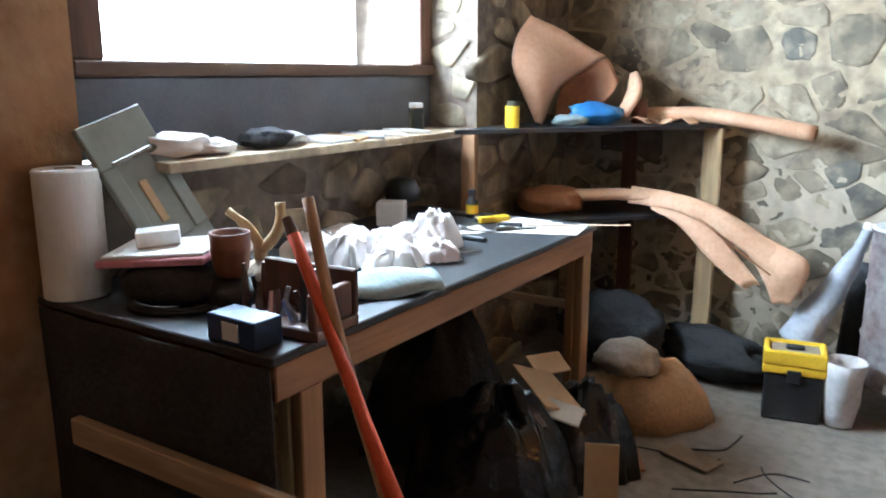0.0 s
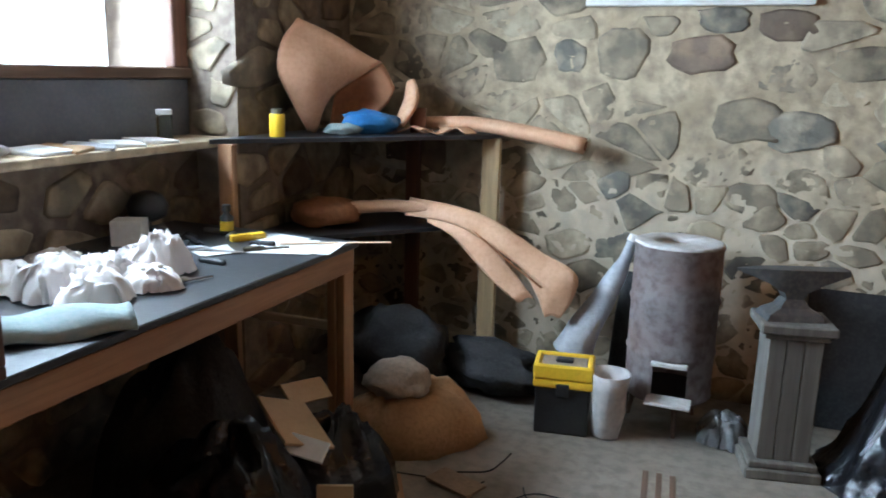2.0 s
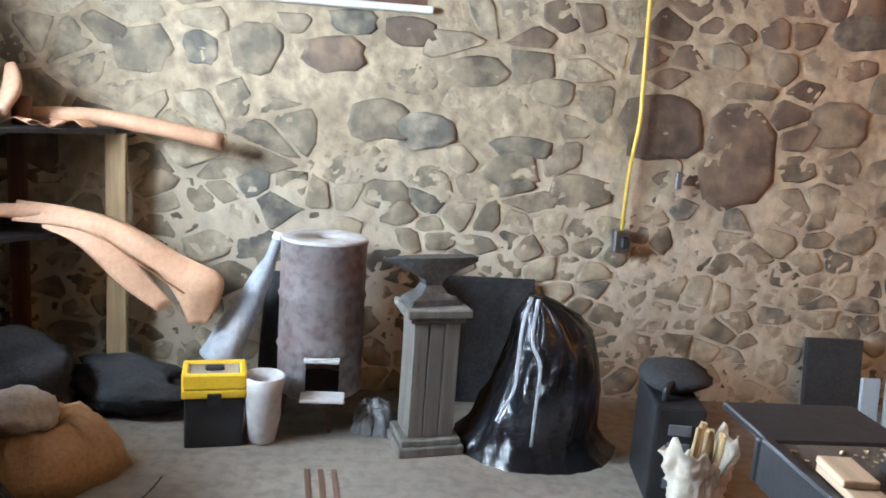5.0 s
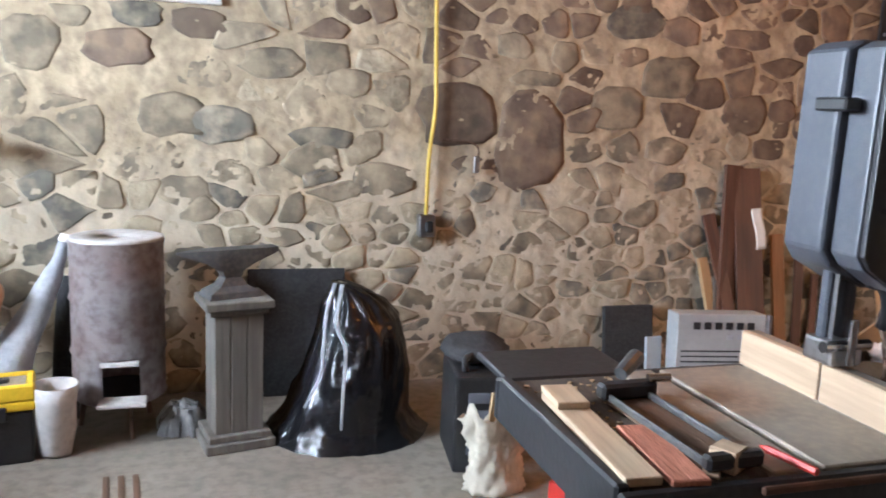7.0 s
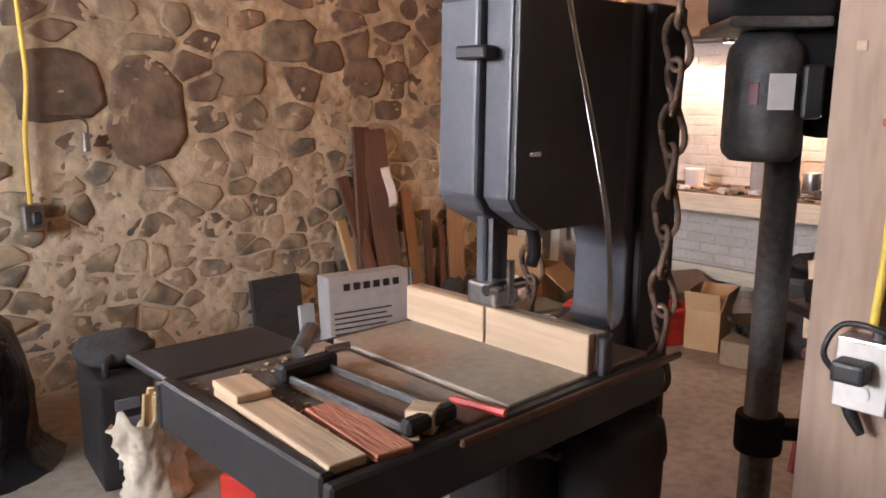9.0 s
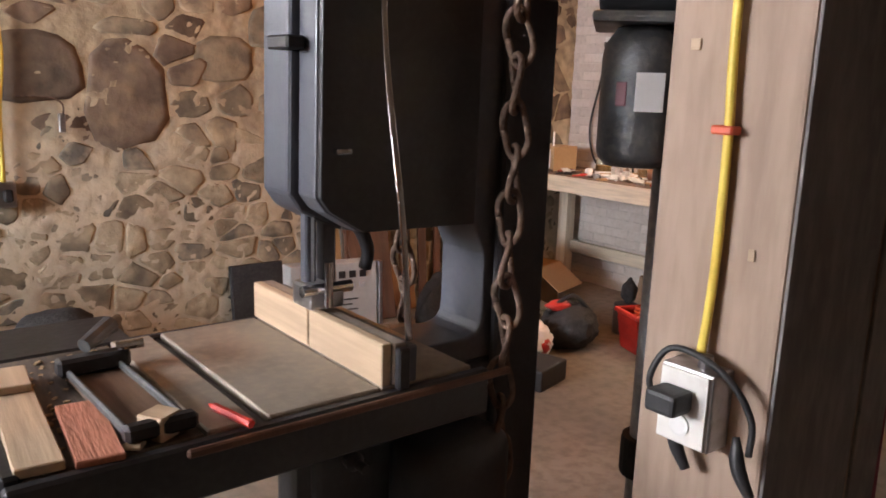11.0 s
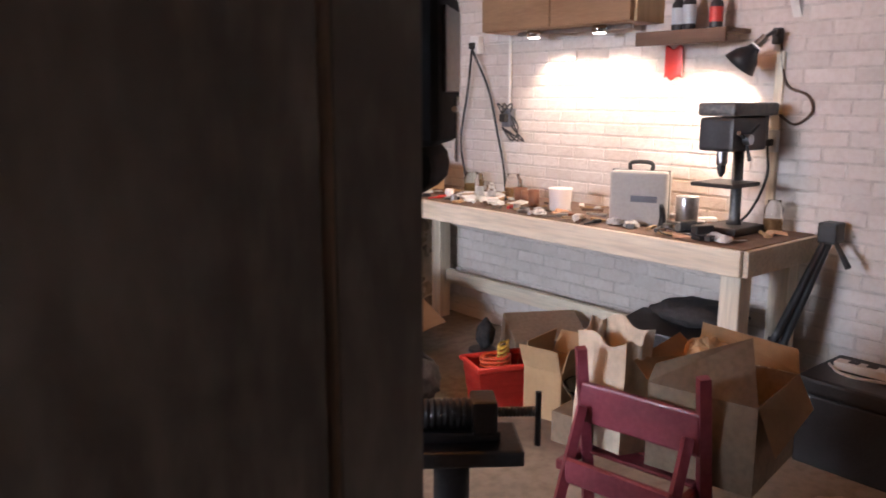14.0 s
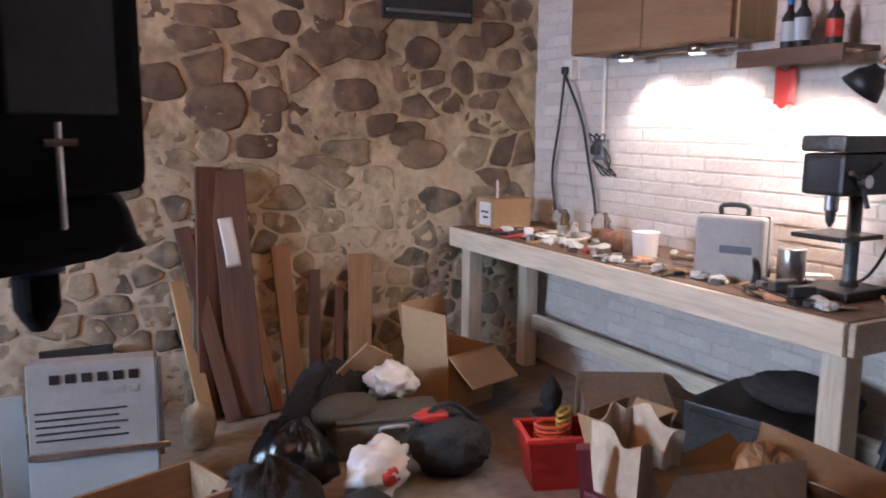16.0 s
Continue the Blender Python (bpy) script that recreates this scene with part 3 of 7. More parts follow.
def leaning_panel():
    t = thing("recessed_cover", look((-1.93, 1.13, TZ + 0.004), (-1.0, 0.98, TZ + 0.4)) @ pose(0, 0, 0), "grey-green recessed metal cover leaning on the wall", "cover")
    foot, top = Vector((-1.88, 1.16, TZ + 0.008)), Vector((-2.10, 0.99, 1.46))
    up = (top - foot).normalized()
    side = Vector((0, 1, 0)) - up * up.y
    side.normalize()
    m = Matrix.Translation(foot) @ Matrix((side, up.cross(side), up)).transposed().to_4x4()
    t.matrix_world = m
    w, h = 0.125, 0.57
    # local: x along the wall, z up the panel, -y towards the room
    for lo, hi in (((-w, -0.012, 0), (w, 0.012, 0.16)), ((-w, -0.012, 0.43), (w, 0.012, h)), ((-w, -0.012, 0.16), (-0.07, 0.012, 0.43)), ((0.07, -0.012, 0.16), (w, 0.012, 0.43))):
        part("plate", box(lo, hi, 0.004), "green_grey", t)
    part("recess", box((-0.072, -0.004, 0.158), (0.072, 0.010, 0.432), 0.002), "green_grey", t)
    part("slot", box((-0.03, -0.010, 0.22), (0.0, -0.003, 0.36), 0.002), "kraft", t, "tan slot in the panel")
    part("rim", box((-0.08, -0.018, 0.43), (0.08, -0.010, 0.444), 0.003), "chrome", t)


leaning_panel()


def table_things():
    solo("black_tool_bag", lump((0.34, 0.26, 0.14), 0.10, 3, 1.8, 3), "dark_cloth", pose(-1.78, 0.98, TZ, 0, 0, 25), "soft black tool bag lying on the table", "bag", smooth=True)
    solo("paper_folder", box((-0.16, -0.11, 0), (0.16, 0.11, 0.022), 0.004), "pink", pose(-1.83, 0.98, TZ + 0.125, 3, -4, 25), "pink-edged folder of papers on a black bag", "folder")
    solo("paper_stack", box((-0.15, -0.10, 0), (0.15, 0.10, 0.01), 0.003), "paper", pose(-1.83, 0.98, TZ + 0.148, 3, -4, 27), "white papers on a pink folder", "papers")
    solo("small_carton", box((-0.06, -0.035, 0), (0.06, 0.035, 0.045), 0.003), "white", pose(-1.86, 0.98, TZ + 0.160, 3, -4, 50), "small white carton on papers", "box")
    solo("tape_roll", lathe([(0.030, 0), (0.058, 0), (0.058, 0.05), (0.030, 0.05), (0.030, 0)], 28, cap=False), "white", pose(-1.90, 1.30, TZ + 0.075), "roll of white tape", "tape roll")
    solo("cardboard_tray", box((-0.11, -0.08, 0), (0.11, 0.08, 0.073), 0.004), "black_plastic", pose(-1.90, 1.31, TZ, 0, 0, 12), "low black box under a tape roll", "box")
    b = thing("wooden_cup", pose(-1.61, 1.02, TZ + 0.09), "turned brown wooden cup", "cup")
    part("bowl", lathe([(0.036, 0), (0.048, 0.02), (0.054, 0.07), (0.056, 0.125), (0.050, 0.125), (0.046, 0.06), (0.03, 0.02)], 28), "cup", b, smooth=True)
    solo("cup_stand", lump((0.17, 0.14, 0.095), 0.2, 3, 3, 8), "black_plastic", pose(-1.61, 1.02, TZ), "dark clutter of tool heads under a cup", "clutter", smooth=True)
    # the forked branch
    f = thing("forked_stick", pose(-1.70, 1.22, TZ + 0.085), "pale peeled forked branch", "stick")
    part("fork_arm", tube(curve_pts([(0, 0, 0), (-0.005, 0.0, 0.05), (-0.03, -0.03, 0.11), (-0.07, -0.06, 0.155)], 10), [0.02] * 4 + [0.017] * 4 + [0.013] * 3, 10), "pale_z", f, smooth=True)
    part("fork_arm", tube(curve_pts([(0, 0, 0.03), (0.03, 0.03, 0.07), (0.045, 0.045, 0.12), (0.04, 0.05, 0.175)], 10), [0.019] * 4 + [0.018] * 4 + [0.016] * 3, 10), "pale_z", f, smooth=True)
    solo("rag_heap", lump((0.16, 0.13, 0.09), 0.2, 3, 3, 18), "sack", pose(-1.70, 1.22, TZ), "small heap of tan rags under a forked stick", "rag", smooth=True)
    solo("blue_carton", box((-0.085, -0.045, 0), (0.085, 0.045, 0.07), 0.003), "dark_blue", pose(-1.37, 0.835, TZ, 0, 0, -2), "small blue and white carton", "box")
    solo("carton_label", box((-0.028, -0.002, 0), (0.028, 0.002, 0.045), 0.0005), "paper", pose(-1.37, 0.788, TZ + 0.012, 0, 0, -2), "white label on a blue carton", "label")
    # tray of tools
    r = thing("tool_rack", pose(-1.36, 0.99, TZ, 0, 0, 4), "dark wooden rack crowded with hand tools", "tool rack")
    part("rack_base", box((-0.15, -0.09, 0), (0.15, 0.09, 0.03), 0.004), "dark_wood", r)
    part("rack_side", box((-0.15, 0.07, 0.03), (0.15, 0.09, 0.15), 0.004), "dark_wood", r)
    part("rack_side", box((0.12, -0.09, 0.03), (0.145, 0.068, 0.12), 0.004), "dark_wood", r)
    rnd = random.Random(5)
    for k in range(16):
        x, y = rnd.uniform(-0.14, 0.10), rnd.uniform(-0.08, 0.06)
        h = rnd.uniform(0.05, 0.15)
        part("tool", tube([(x, y, 0.03), (x + rnd.uniform(-.04, .04), y + rnd.uniform(-.03, .03), 0.03 + h)], [rnd.uniform(.007, .014), rnd.uniform(.004, .012)], 7), rnd.choice(["steel", "black_plastic", "dark_wood", "rust", "black"]), r)
    for k in range(10):
        x, y = rnd.uniform(-1.72, -1.42), rnd.uniform(0.86, 1.0)
        a = rnd.uniform(0, math.pi)
        solo("hand_tool", tube([(0, 0, 0.012), (0.05 * math.cos(a), 0.05 * math.sin(a), 0.014), (0.09 * math.cos(a), 0.09 * math.sin(a), 0.012)], [0.010, 0.008, 0.011], 7), rnd.choice(["black_plastic", "steel", "rust"]), pose(x, y, TZ), "small dark metal tool on the table", "tool", "loose tools on the table")
    solo("coiled_cable", tube([(0.14 * math.cos(a * .35) * (1 - a * .004), 0.10 * math.sin(a * .35), 0.008 + a * 0.0004) for a in range(52)], 0.006, 6), "black_plastic", pose(-1.74, 0.93, TZ, 0, 0, 20), "coil of black cable", "cable", smooth=True)
    # crumpled plastic bags
    for x, y, sx, sy, sz, k in ((-1.82, 1.58, .24, .20, .11, 1), (-1.66, 1.60, .22, .20, .15, 2), (-1.50, 1.62, .24, .20, .12, 3), (-1.60, 1.76, .24, .18, .13, 4),
                                (-1.46, 1.80, .20, .16, .09, 5), (-1.57, 1.98, .22, .17, .17, 6), (-1.84, 1.80, .26, .20, .10, 7), (-1.72, 2.02, .18, .15, .08, 8)):
        solo("plastic_bag", crumpled(sx, sy, sz, k), "plastic_white", pose(x, y, TZ, 0, 0, 40 * k), "crumpled thin white plastic bag", "bag", "crumpled bags on the table", smooth=True)
    # small dark tools lying between the bags
    for x, y, l, a, m in ((-1.93, 1.63, .20, 30, "black_plastic"), (-1.40, 1.92, .16, 70, "steel"), (-1.90, 2.02, .24, -20, "black_plastic"), (-1.60, 2.30, .22, 15, "steel"), (-1.45, 2.42, .18, 50, "olive"),
                          (-1.78, 2.42, .20, -35, "black_plastic"), (-1.90, 2.33, .16, 60, "steel"), (-1.70, 2.14, .15, 10, "black_plastic")):
        solo("hand_tool", tube([(-l / 2, 0, 0.012), (-l / 6, 0, 0.014), (0, 0, 0.010), (l / 2, 0, 0.008)], [0.010, 0.012, 0.005, 0.004], 8), m, pose(x, y, TZ, 0, 0, a), "small hand tool lying on the table", "tool", "hand tools on the table")
    def folded(u, v):
        return Vector(((u - .5) * 0.36, (v - .5) * 0.20, 0.012 + 0.05 * math.sin(math.pi * v) ** 0.6 + 0.008 * math.sin(u * 9 + v * 4)))
    solo("folded_cloth", cloth(1, 1, folded, 16, 10, 0.012), "teal", pose(-1.37, 1.37, TZ, 0, 0, 52), "folded grey-green cloth on the table", "cloth", smooth=True)
    solo("white_carton", box((-0.06, -0.05, 0), (0.06, 0.05, 0.10), 0.003), "white", pose(-1.98, 2.27, TZ, 0, 0, 28), "small white carton on the table", "box")
    bl = thing("black_lamp", pose(-2.06, 2.46, TZ), "round black lamp head on a short stand", "lamp")
    part("foot", lathe([(0.05, 0), (0.05, 0.012), (0.012, 0.02), (0.012, 0.06)], 20), "black_plastic", bl)
    part("head", lathe([(0.03, 0.055), (0.075, 0.075), (0.085, 0.12), (0.06, 0.165), (0.02, 0.18)], 24), "black_plastic", bl, smooth=True)
    bt = thing("bottle", pose(-1.77, 2.60, TZ), "small dark glass bottle with a white label", "bottle")
    part("body", lathe([(0.026, 0), (0.028, 0.01), (0.028, 0.075), (0.014, 0.09), (0.014, 0.10)], 20), "black_plastic", bt, smooth=True)
    part("cap", lathe([(0.018, 0.10), (0.018, 0.125), (0.014, 0.128)], 18), "black", bt)
    part("bottle_label", lathe([(0.0286, 0.02), (0.0286, 0.06)], 20, cap=False), "yellow", bt)
    g = thing("yellow_knife", pose(-1.62, 2.56, TZ, 0, 0, 60), "yellow-handled utility knife on the table", "knife")
    part("handle", box((-0.09, -0.018, 0), (0.06, 0.018, 0.03), 0.01, segments=2), "yellow", g)
    part("blade", box((0.06, -0.008, 0.012), (0.12, 0.008, 0.016), 0.001), "steel", g)
    for x, y, a, w, h in ((-1.42, 2.48, 20, .13, .10), (-1.33, 2.53, 8, .12, .09), (-1.60, 2.30, 60, .07, .05), (-1.50, 2.60, -20, .10, .07), (-1.73, 2.05, 10, .10, .07)):
        solo("paper_sheet", cloth(1, 1, lambda u, v: Vector(((u - .5) * 2 * w, (v - .5) * 2 * h, 0.003 + 0.012 * u * v * v)), 6, 6, 0.002), "paper", pose(x, y, TZ, 0, 0, a), "loose white paper sheet", "paper", "papers on the table")
    solo("steel_ruler", box((-0.22, -0.012, 0), (0.22, 0.012, 0.003), 0.0008), "pine", pose(-1.26, 2.62, TZ + 0.012, 0, 0, 32), "long pale wooden ruler over the table edge", "ruler")
    for k in range(12):
        x, y = rnd.uniform(-1.95, -1.45), rnd.uniform(2.1, 2.66)
        a = rnd.uniform(0, 180)
        solo("hand_tool", box((-0.06, -0.012, 0), (0.06, 0.012, 0.02), 0.005, turn=Matrix.Rotation(rnd.uniform(-.1, .1), 3, "Y")), rnd.choice(["black_plastic", "dark_cloth", "steel", "grey_cloth"]), pose(x, y, TZ, 0, 0, a), "small dark hand tool on the table", "tool", "loose tools on the table")
    # long handles leaning on the table's front edge
    o = thing("orange_broom", pose(0, 0, 0), "long red-orange painted pole leaning on the table", "pole")
    part("shaft", tube(curve_pts([(-1.21, 0.85, 1.20), (-1.02, 0.795, 0.93), (-0.70, 0.70, 0.47), (-0.39, 0.61, 0.02)], 12), [0.015] * 6 + [0.019] * 7, 12), "orange", o, smooth=True)
    part("tip", tube([(-1.21, 0.85, 1.20), (-1.235, 0.857, 1.235)], [0.015, 0.012], 12), "rust", o)
    solo("wooden_pole", tube(curve_pts([(-1.18, 0.87, 1.285), (-1.06, 0.82, 1.0), (-0.82, 0.74, 0.55), (-0.50, 0.64, 0.02)], 12), 0.014, 12), "orange_wood_z", pose(0, 0, 0), "long plain wooden pole leaning on the table", "pole", smooth=True)


table_things()


def ledge_things():
    z = 1.295
    def heap(name, x, y, size, m, seed, label):
        solo(name, lump(size, 0.3, 3, 3, seed, crease=0.1), m, pose(x, y, z), label, "clutter", smooth=True)
    heap("plastic_sheet", -2.07, 1.22, (0.20, 0.26, 0.09), "plastic_white", 11, "crumpled clear plastic on the ledge")
    heap("plastic_sheet", -2.05, 1.35, (0.16, 0.20, 0.06), "plastic_white", 15, "crumpled clear plastic on the ledge")
    heap("dark_rag", -2.06, 1.62, (0.16, 0.24, 0.08), "dark_cloth", 12, "dark rag on the ledge")
    heap("grey_glove", -2.08, 1.75, (0.12, 0.16, 0.06), "grey_cloth", 13, "grey work glove on the ledge")
    for k, (y, m) in enumerate(((1.95, "paper"), (2.05, "kraft"), (2.18, "grey_cloth"), (2.32, "paper"), (2.5, "paper"))):
        solo("flat_scrap", box((-0.09, -0.07, 0), (0.09, 0.07, 0.018), 0.004), m, pose(-2.06, y, z, 2, 3, 20 * k), "flat scrap of card on the ledge", "scrap", "scraps on the ledge")
    j = thing("glass_jar", pose(-2.09, 2.62, z), "small glass jar with a pale lid", "jar")
    part("jar_body", lathe([(0.03, 0), (0.034, 0.01), (0.034, 0.10), (0.028, 0.11)], 20), "glass_green", j, smooth=True)
    part("lid", lathe([(0.033, 0.11), (0.033, 0.13), (0.028, 0.132)], 20), "paper", j)


ledge_things()


# ---- corner shelf ----
def corner_shelf():
    t = thing("corner_shelf", pose(0, 0, 0), "two-tier corner shelf of black boards on pine posts", "shelf")
    for z in (1.30, 0.84):
        bm = bmesh.new()
        ring = [(-1.94, 2.72), (-1.02, 3.80), (-1.02, 3.985), (-1.94, 3.985)]
        lowv = [bm.verts.new((x, y, z - 0.02)) for x, y in ring]
        top = [bm.verts.new((x, y, z)) for x, y in ring]
        bm.faces.new(lowv[::-1])
        bm.faces.new(top)
        for k in range(4):
            bm.faces.new((lowv[k], lowv[(k + 1) % 4], top[(k + 1) % 4], top[k]))
        part("shelf_board", bm, "black_top", t)
    part("upright", box((-1.08, 3.83, 0), (-0.985, 3.87, 1.279), 0.004), "pale_z", t)
    part("upright", box((-1.93, 2.76, 0), (-1.855, 2.80, 1.279), 0.004), "orange_wood_z", t)
    part("upright", box((-1.55, 3.90, 0), (-1.47, 3.94, 1.279), 0.004), "dark_wood", t)


corner_shelf()


def shelf_things():
    z = 1.30
    c = thing("yellow_tin", pose(-1.80, 3.03, z), "small yellow tin with a dark lid", "tin")
    part("tin_body", lathe([(0.034, 0), (0.036, 0.004), (0.036, 0.10), (0.034, 0.105)], 24), "yellow", c, smooth=True)
    part("lid", lathe([(0.028, 0.105), (0.028, 0.125), (0.024, 0.128)], 20), "olive", c)
    # upright hide folded over on itself
    def between(p, q, bulge, n=14):
        """A bowed sheet stretched between two edges."""
        pe, qe = curve_pts(p, n), curve_pts(q, n)
        def at(u, v):
            k = min(len(pe) - 1, int(round(v * n)))
            return pe[k].lerp(qe[k], u) + Vector(bulge) * math.sin(math.pi * u) * math.sin(math.pi * min(1, v * 1.15)) + Vector((0, 0, 0.006 * math.sin(7 * u + 5 * v)))
        return at
    hide = between([(-1.80, 3.29, z + 0.008), (-1.83, 3.20, 1.45), (-1.86, 3.13, 1.60), (-1.86, 3.17, 1.74), (-1.83, 3.26, 1.85)],
                   [(-1.78, 3.34, z + 0.008), (-1.77, 3.40, 1.42), (-1.74, 3.46, 1.50), (-1.64, 3.53, 1.585), (-1.55, 3.59, 1.655)], (0.07, -0.05, 0.0))
    solo("leather_hide", cloth(1, 1, hide, 16, 14, 0.005), "leather", pose(0, 0, 0), "large stiff pale tan hide standing folded", "leather", smooth=True)
    flap = between([(-1.76, 3.43, z + 0.008), (-1.75, 3.45, 1.43), (-1.73, 3.47, 1.50), (-1.64, 3.54, 1.583), (-1.545, 3.595, 1.65)],
                   [(-1.70, 3.50, z + 0.008), (-1.62, 3.55, 1.32), (-1.56, 3.58, 1.40), (-1.51, 3.60, 1.46), (-1.48, 3.61, 1.53)], (-0.03, 0.05, 0.0))
    solo("leather_flap", cloth(1, 1, flap, 12, 14, 0.005), "leather_dark", pose(0, 0, 0), "dark brown inner side of a folded hide", "leather", smooth=True)
    solo("leather_curl", tube(curve_pts([(0, 0, 0.045), (0.04, 0.05, 0.16), (0.02, 0.09, 0.26)], 8), [0.045, 0.05, 0.055, 0.06, 0.06, 0.055, 0.05, 0.04, 0.03], 14, flat=0.55), "leather", pose(-1.45, 3.60, z), "small curl of tan leather", "leather", smooth=True)
    solo("blue_bag", lump((0.30, 0.18, 0.13), 0.35, 3, 3, 21, crease=0.1), "blue", pose(-1.55, 3.47, z, 0, 0, 45), "crumpled blue plastic bag", "bag", smooth=True)
    solo("teal_bag", lump((0.20, 0.12, 0.06), 0.3, 3, 3, 22), "teal", pose(-1.63, 3.34, z, 0, 0, 45), "crumpled teal plastic bag", "bag", smooth=True)
    solo("copper_cup", lathe([(0.038, 0), (0.042, 0.005), (0.044, 0.125), (0.041, 0.125), (0.038, 0.01)], 24), "cup", pose(-1.40, 3.72, z), "straight brown copper cup", "cup", smooth=True)
    t = thing("leather_roll", pose(0, 0, 0), "long rolled tan hide lying along the shelf", "leather")
    part("roll", tube(curve_pts([(-1.42, 3.80, 1.345), (-1.1, 3.80, 1.352), (-0.8, 3.81, 1.315), (-0.54, 3.82, 1.27)], 16), [0.03, 0.034, 0.036, 0.036, 0.037, 0.038, 0.038, 0.038, 0.039, 0.039, 0.04, 0.04, 0.04, 0.041, 0.041, 0.041, 0.041], 16), "leather", t, smooth=True)
    part("roll_end", lathe([(0.024, 0), (0.026, 0.006), (0.004, 0.006)], 14), "leather_dark", t).matrix_local = look((-0.54, 3.82, 1.27), (-0.9, 3.81, 1.33))
    for k, (x, y, a) in enumerate(((-1.36, 3.62, 10), (-1.27, 3.64, 40), (-1.18, 3.72, -20))):
        solo("leather_offcut", cloth(1, 1, lambda u, v: Vector(((u - .5) * 0.18, (v - .5) * 0.09, 0.006 + 0.03 * math.sin(u * 4 + k) ** 2)), 8, 6, 0.004), "leather", pose(x, y, z, 0, 0, a), "offcut of tan leather", "leather", "leather offcuts")
    # drooping hide from the lower shelf
    z2 = 0.84
    h = thing("drooping_hide", pose(0, 0, 0), "long tan hide drooping from the lower shelf", "leather")
    roll = curve_pts([(-1.80, 3.30, 0.93), (-1.60, 3.40, 0.935), (-1.40, 3.49, 0.945), (-1.20, 3.53, 0.93), (-1.05, 3.54, 0.89)], 16)
    part("rolled_end", tube(roll, [0.042, 0.046, 0.044, 0.047, 0.045, 0.044, 0.043, 0.042, 0.041, 0.042, 0.043, 0.044, 0.045, 0.044, 0.042, 0.036, 0.02], 12, flat=0.75), "leather", h, smooth=True)
    top = between([(-1.35, 3.53, 0.985), (-1.08, 3.52, 0.955), (-0.88, 3.50, 0.905), (-0.66, 3.49, 0.80), (-0.47, 3.48, 0.70)],
                  [(-1.35, 3.47, 0.90), (-1.10, 3.46, 0.885), (-0.93, 3.45, 0.83), (-0.75, 3.44, 0.735), (-0.60, 3.44, 0.635)], (0.02, -0.03, 0.02))
    part("upper_fold", cloth(1, 1, top, 10, 14, 0.005), "leather", h, smooth=True)
    low = between([(-1.24, 3.50, 0.935), (-1.04, 3.49, 0.90), (-0.90, 3.475, 0.82), (-0.78, 3.46, 0.70), (-0.665, 3.455, 0.575)],
                  [(-1.22, 3.45, 0.885), (-1.08, 3.44, 0.82), (-0.97, 3.43, 0.73), (-0.86, 3.42, 0.64), (-0.73, 3.42, 0.55)], (0.0, -0.02, 0.015))
    part("lower_fold", cloth(1, 1, low, 8, 14, 0.005), "leather", h, smooth=True)
    tip = between([(-0.80, 3.475, 0.78), (-0.70, 3.465, 0.66), (-0.64, 3.46, 0.57), (-0.605, 3.46, 0.485)],
                  [(-0.62, 3.485, 0.775), (-0.47, 3.48, 0.698), (-0.475, 3.475, 0.60), (-0.53, 3.47, 0.49)], (0.0, -0.03, 0.0))
    part("hanging_tip", cloth(1, 1, tip, 8, 14, 0.005), "leather", h, smooth=True)
    # thin dark line between the two folds
    part("fold_edge", tube(curve_pts([(-1.0, 3.452, 0.885), (-0.88, 3.437, 0.80), (-0.76, 3.43, 0.72), (-0.62, 3.428, 0.63)], 12), 0.0045, 6), "leather_dark", h, "dark brown line along the fold")
    solo("leather_bundle", lump((0.36, 0.24, 0.16), 0.28, 3, 2.5, 31), "leather_dark", pose(-1.72, 3.32, z2, 0, 0, 30), "bundle of reddish brown leather", "leather", smooth=True)
    solo("red_rag", lump((0.10, 0.10, 0.08), 0.3, 3, 2.5, 32), "maroon", pose(-1.22, 3.68, z2), "small dark red rag", "rag", smooth=True)


shelf_things()


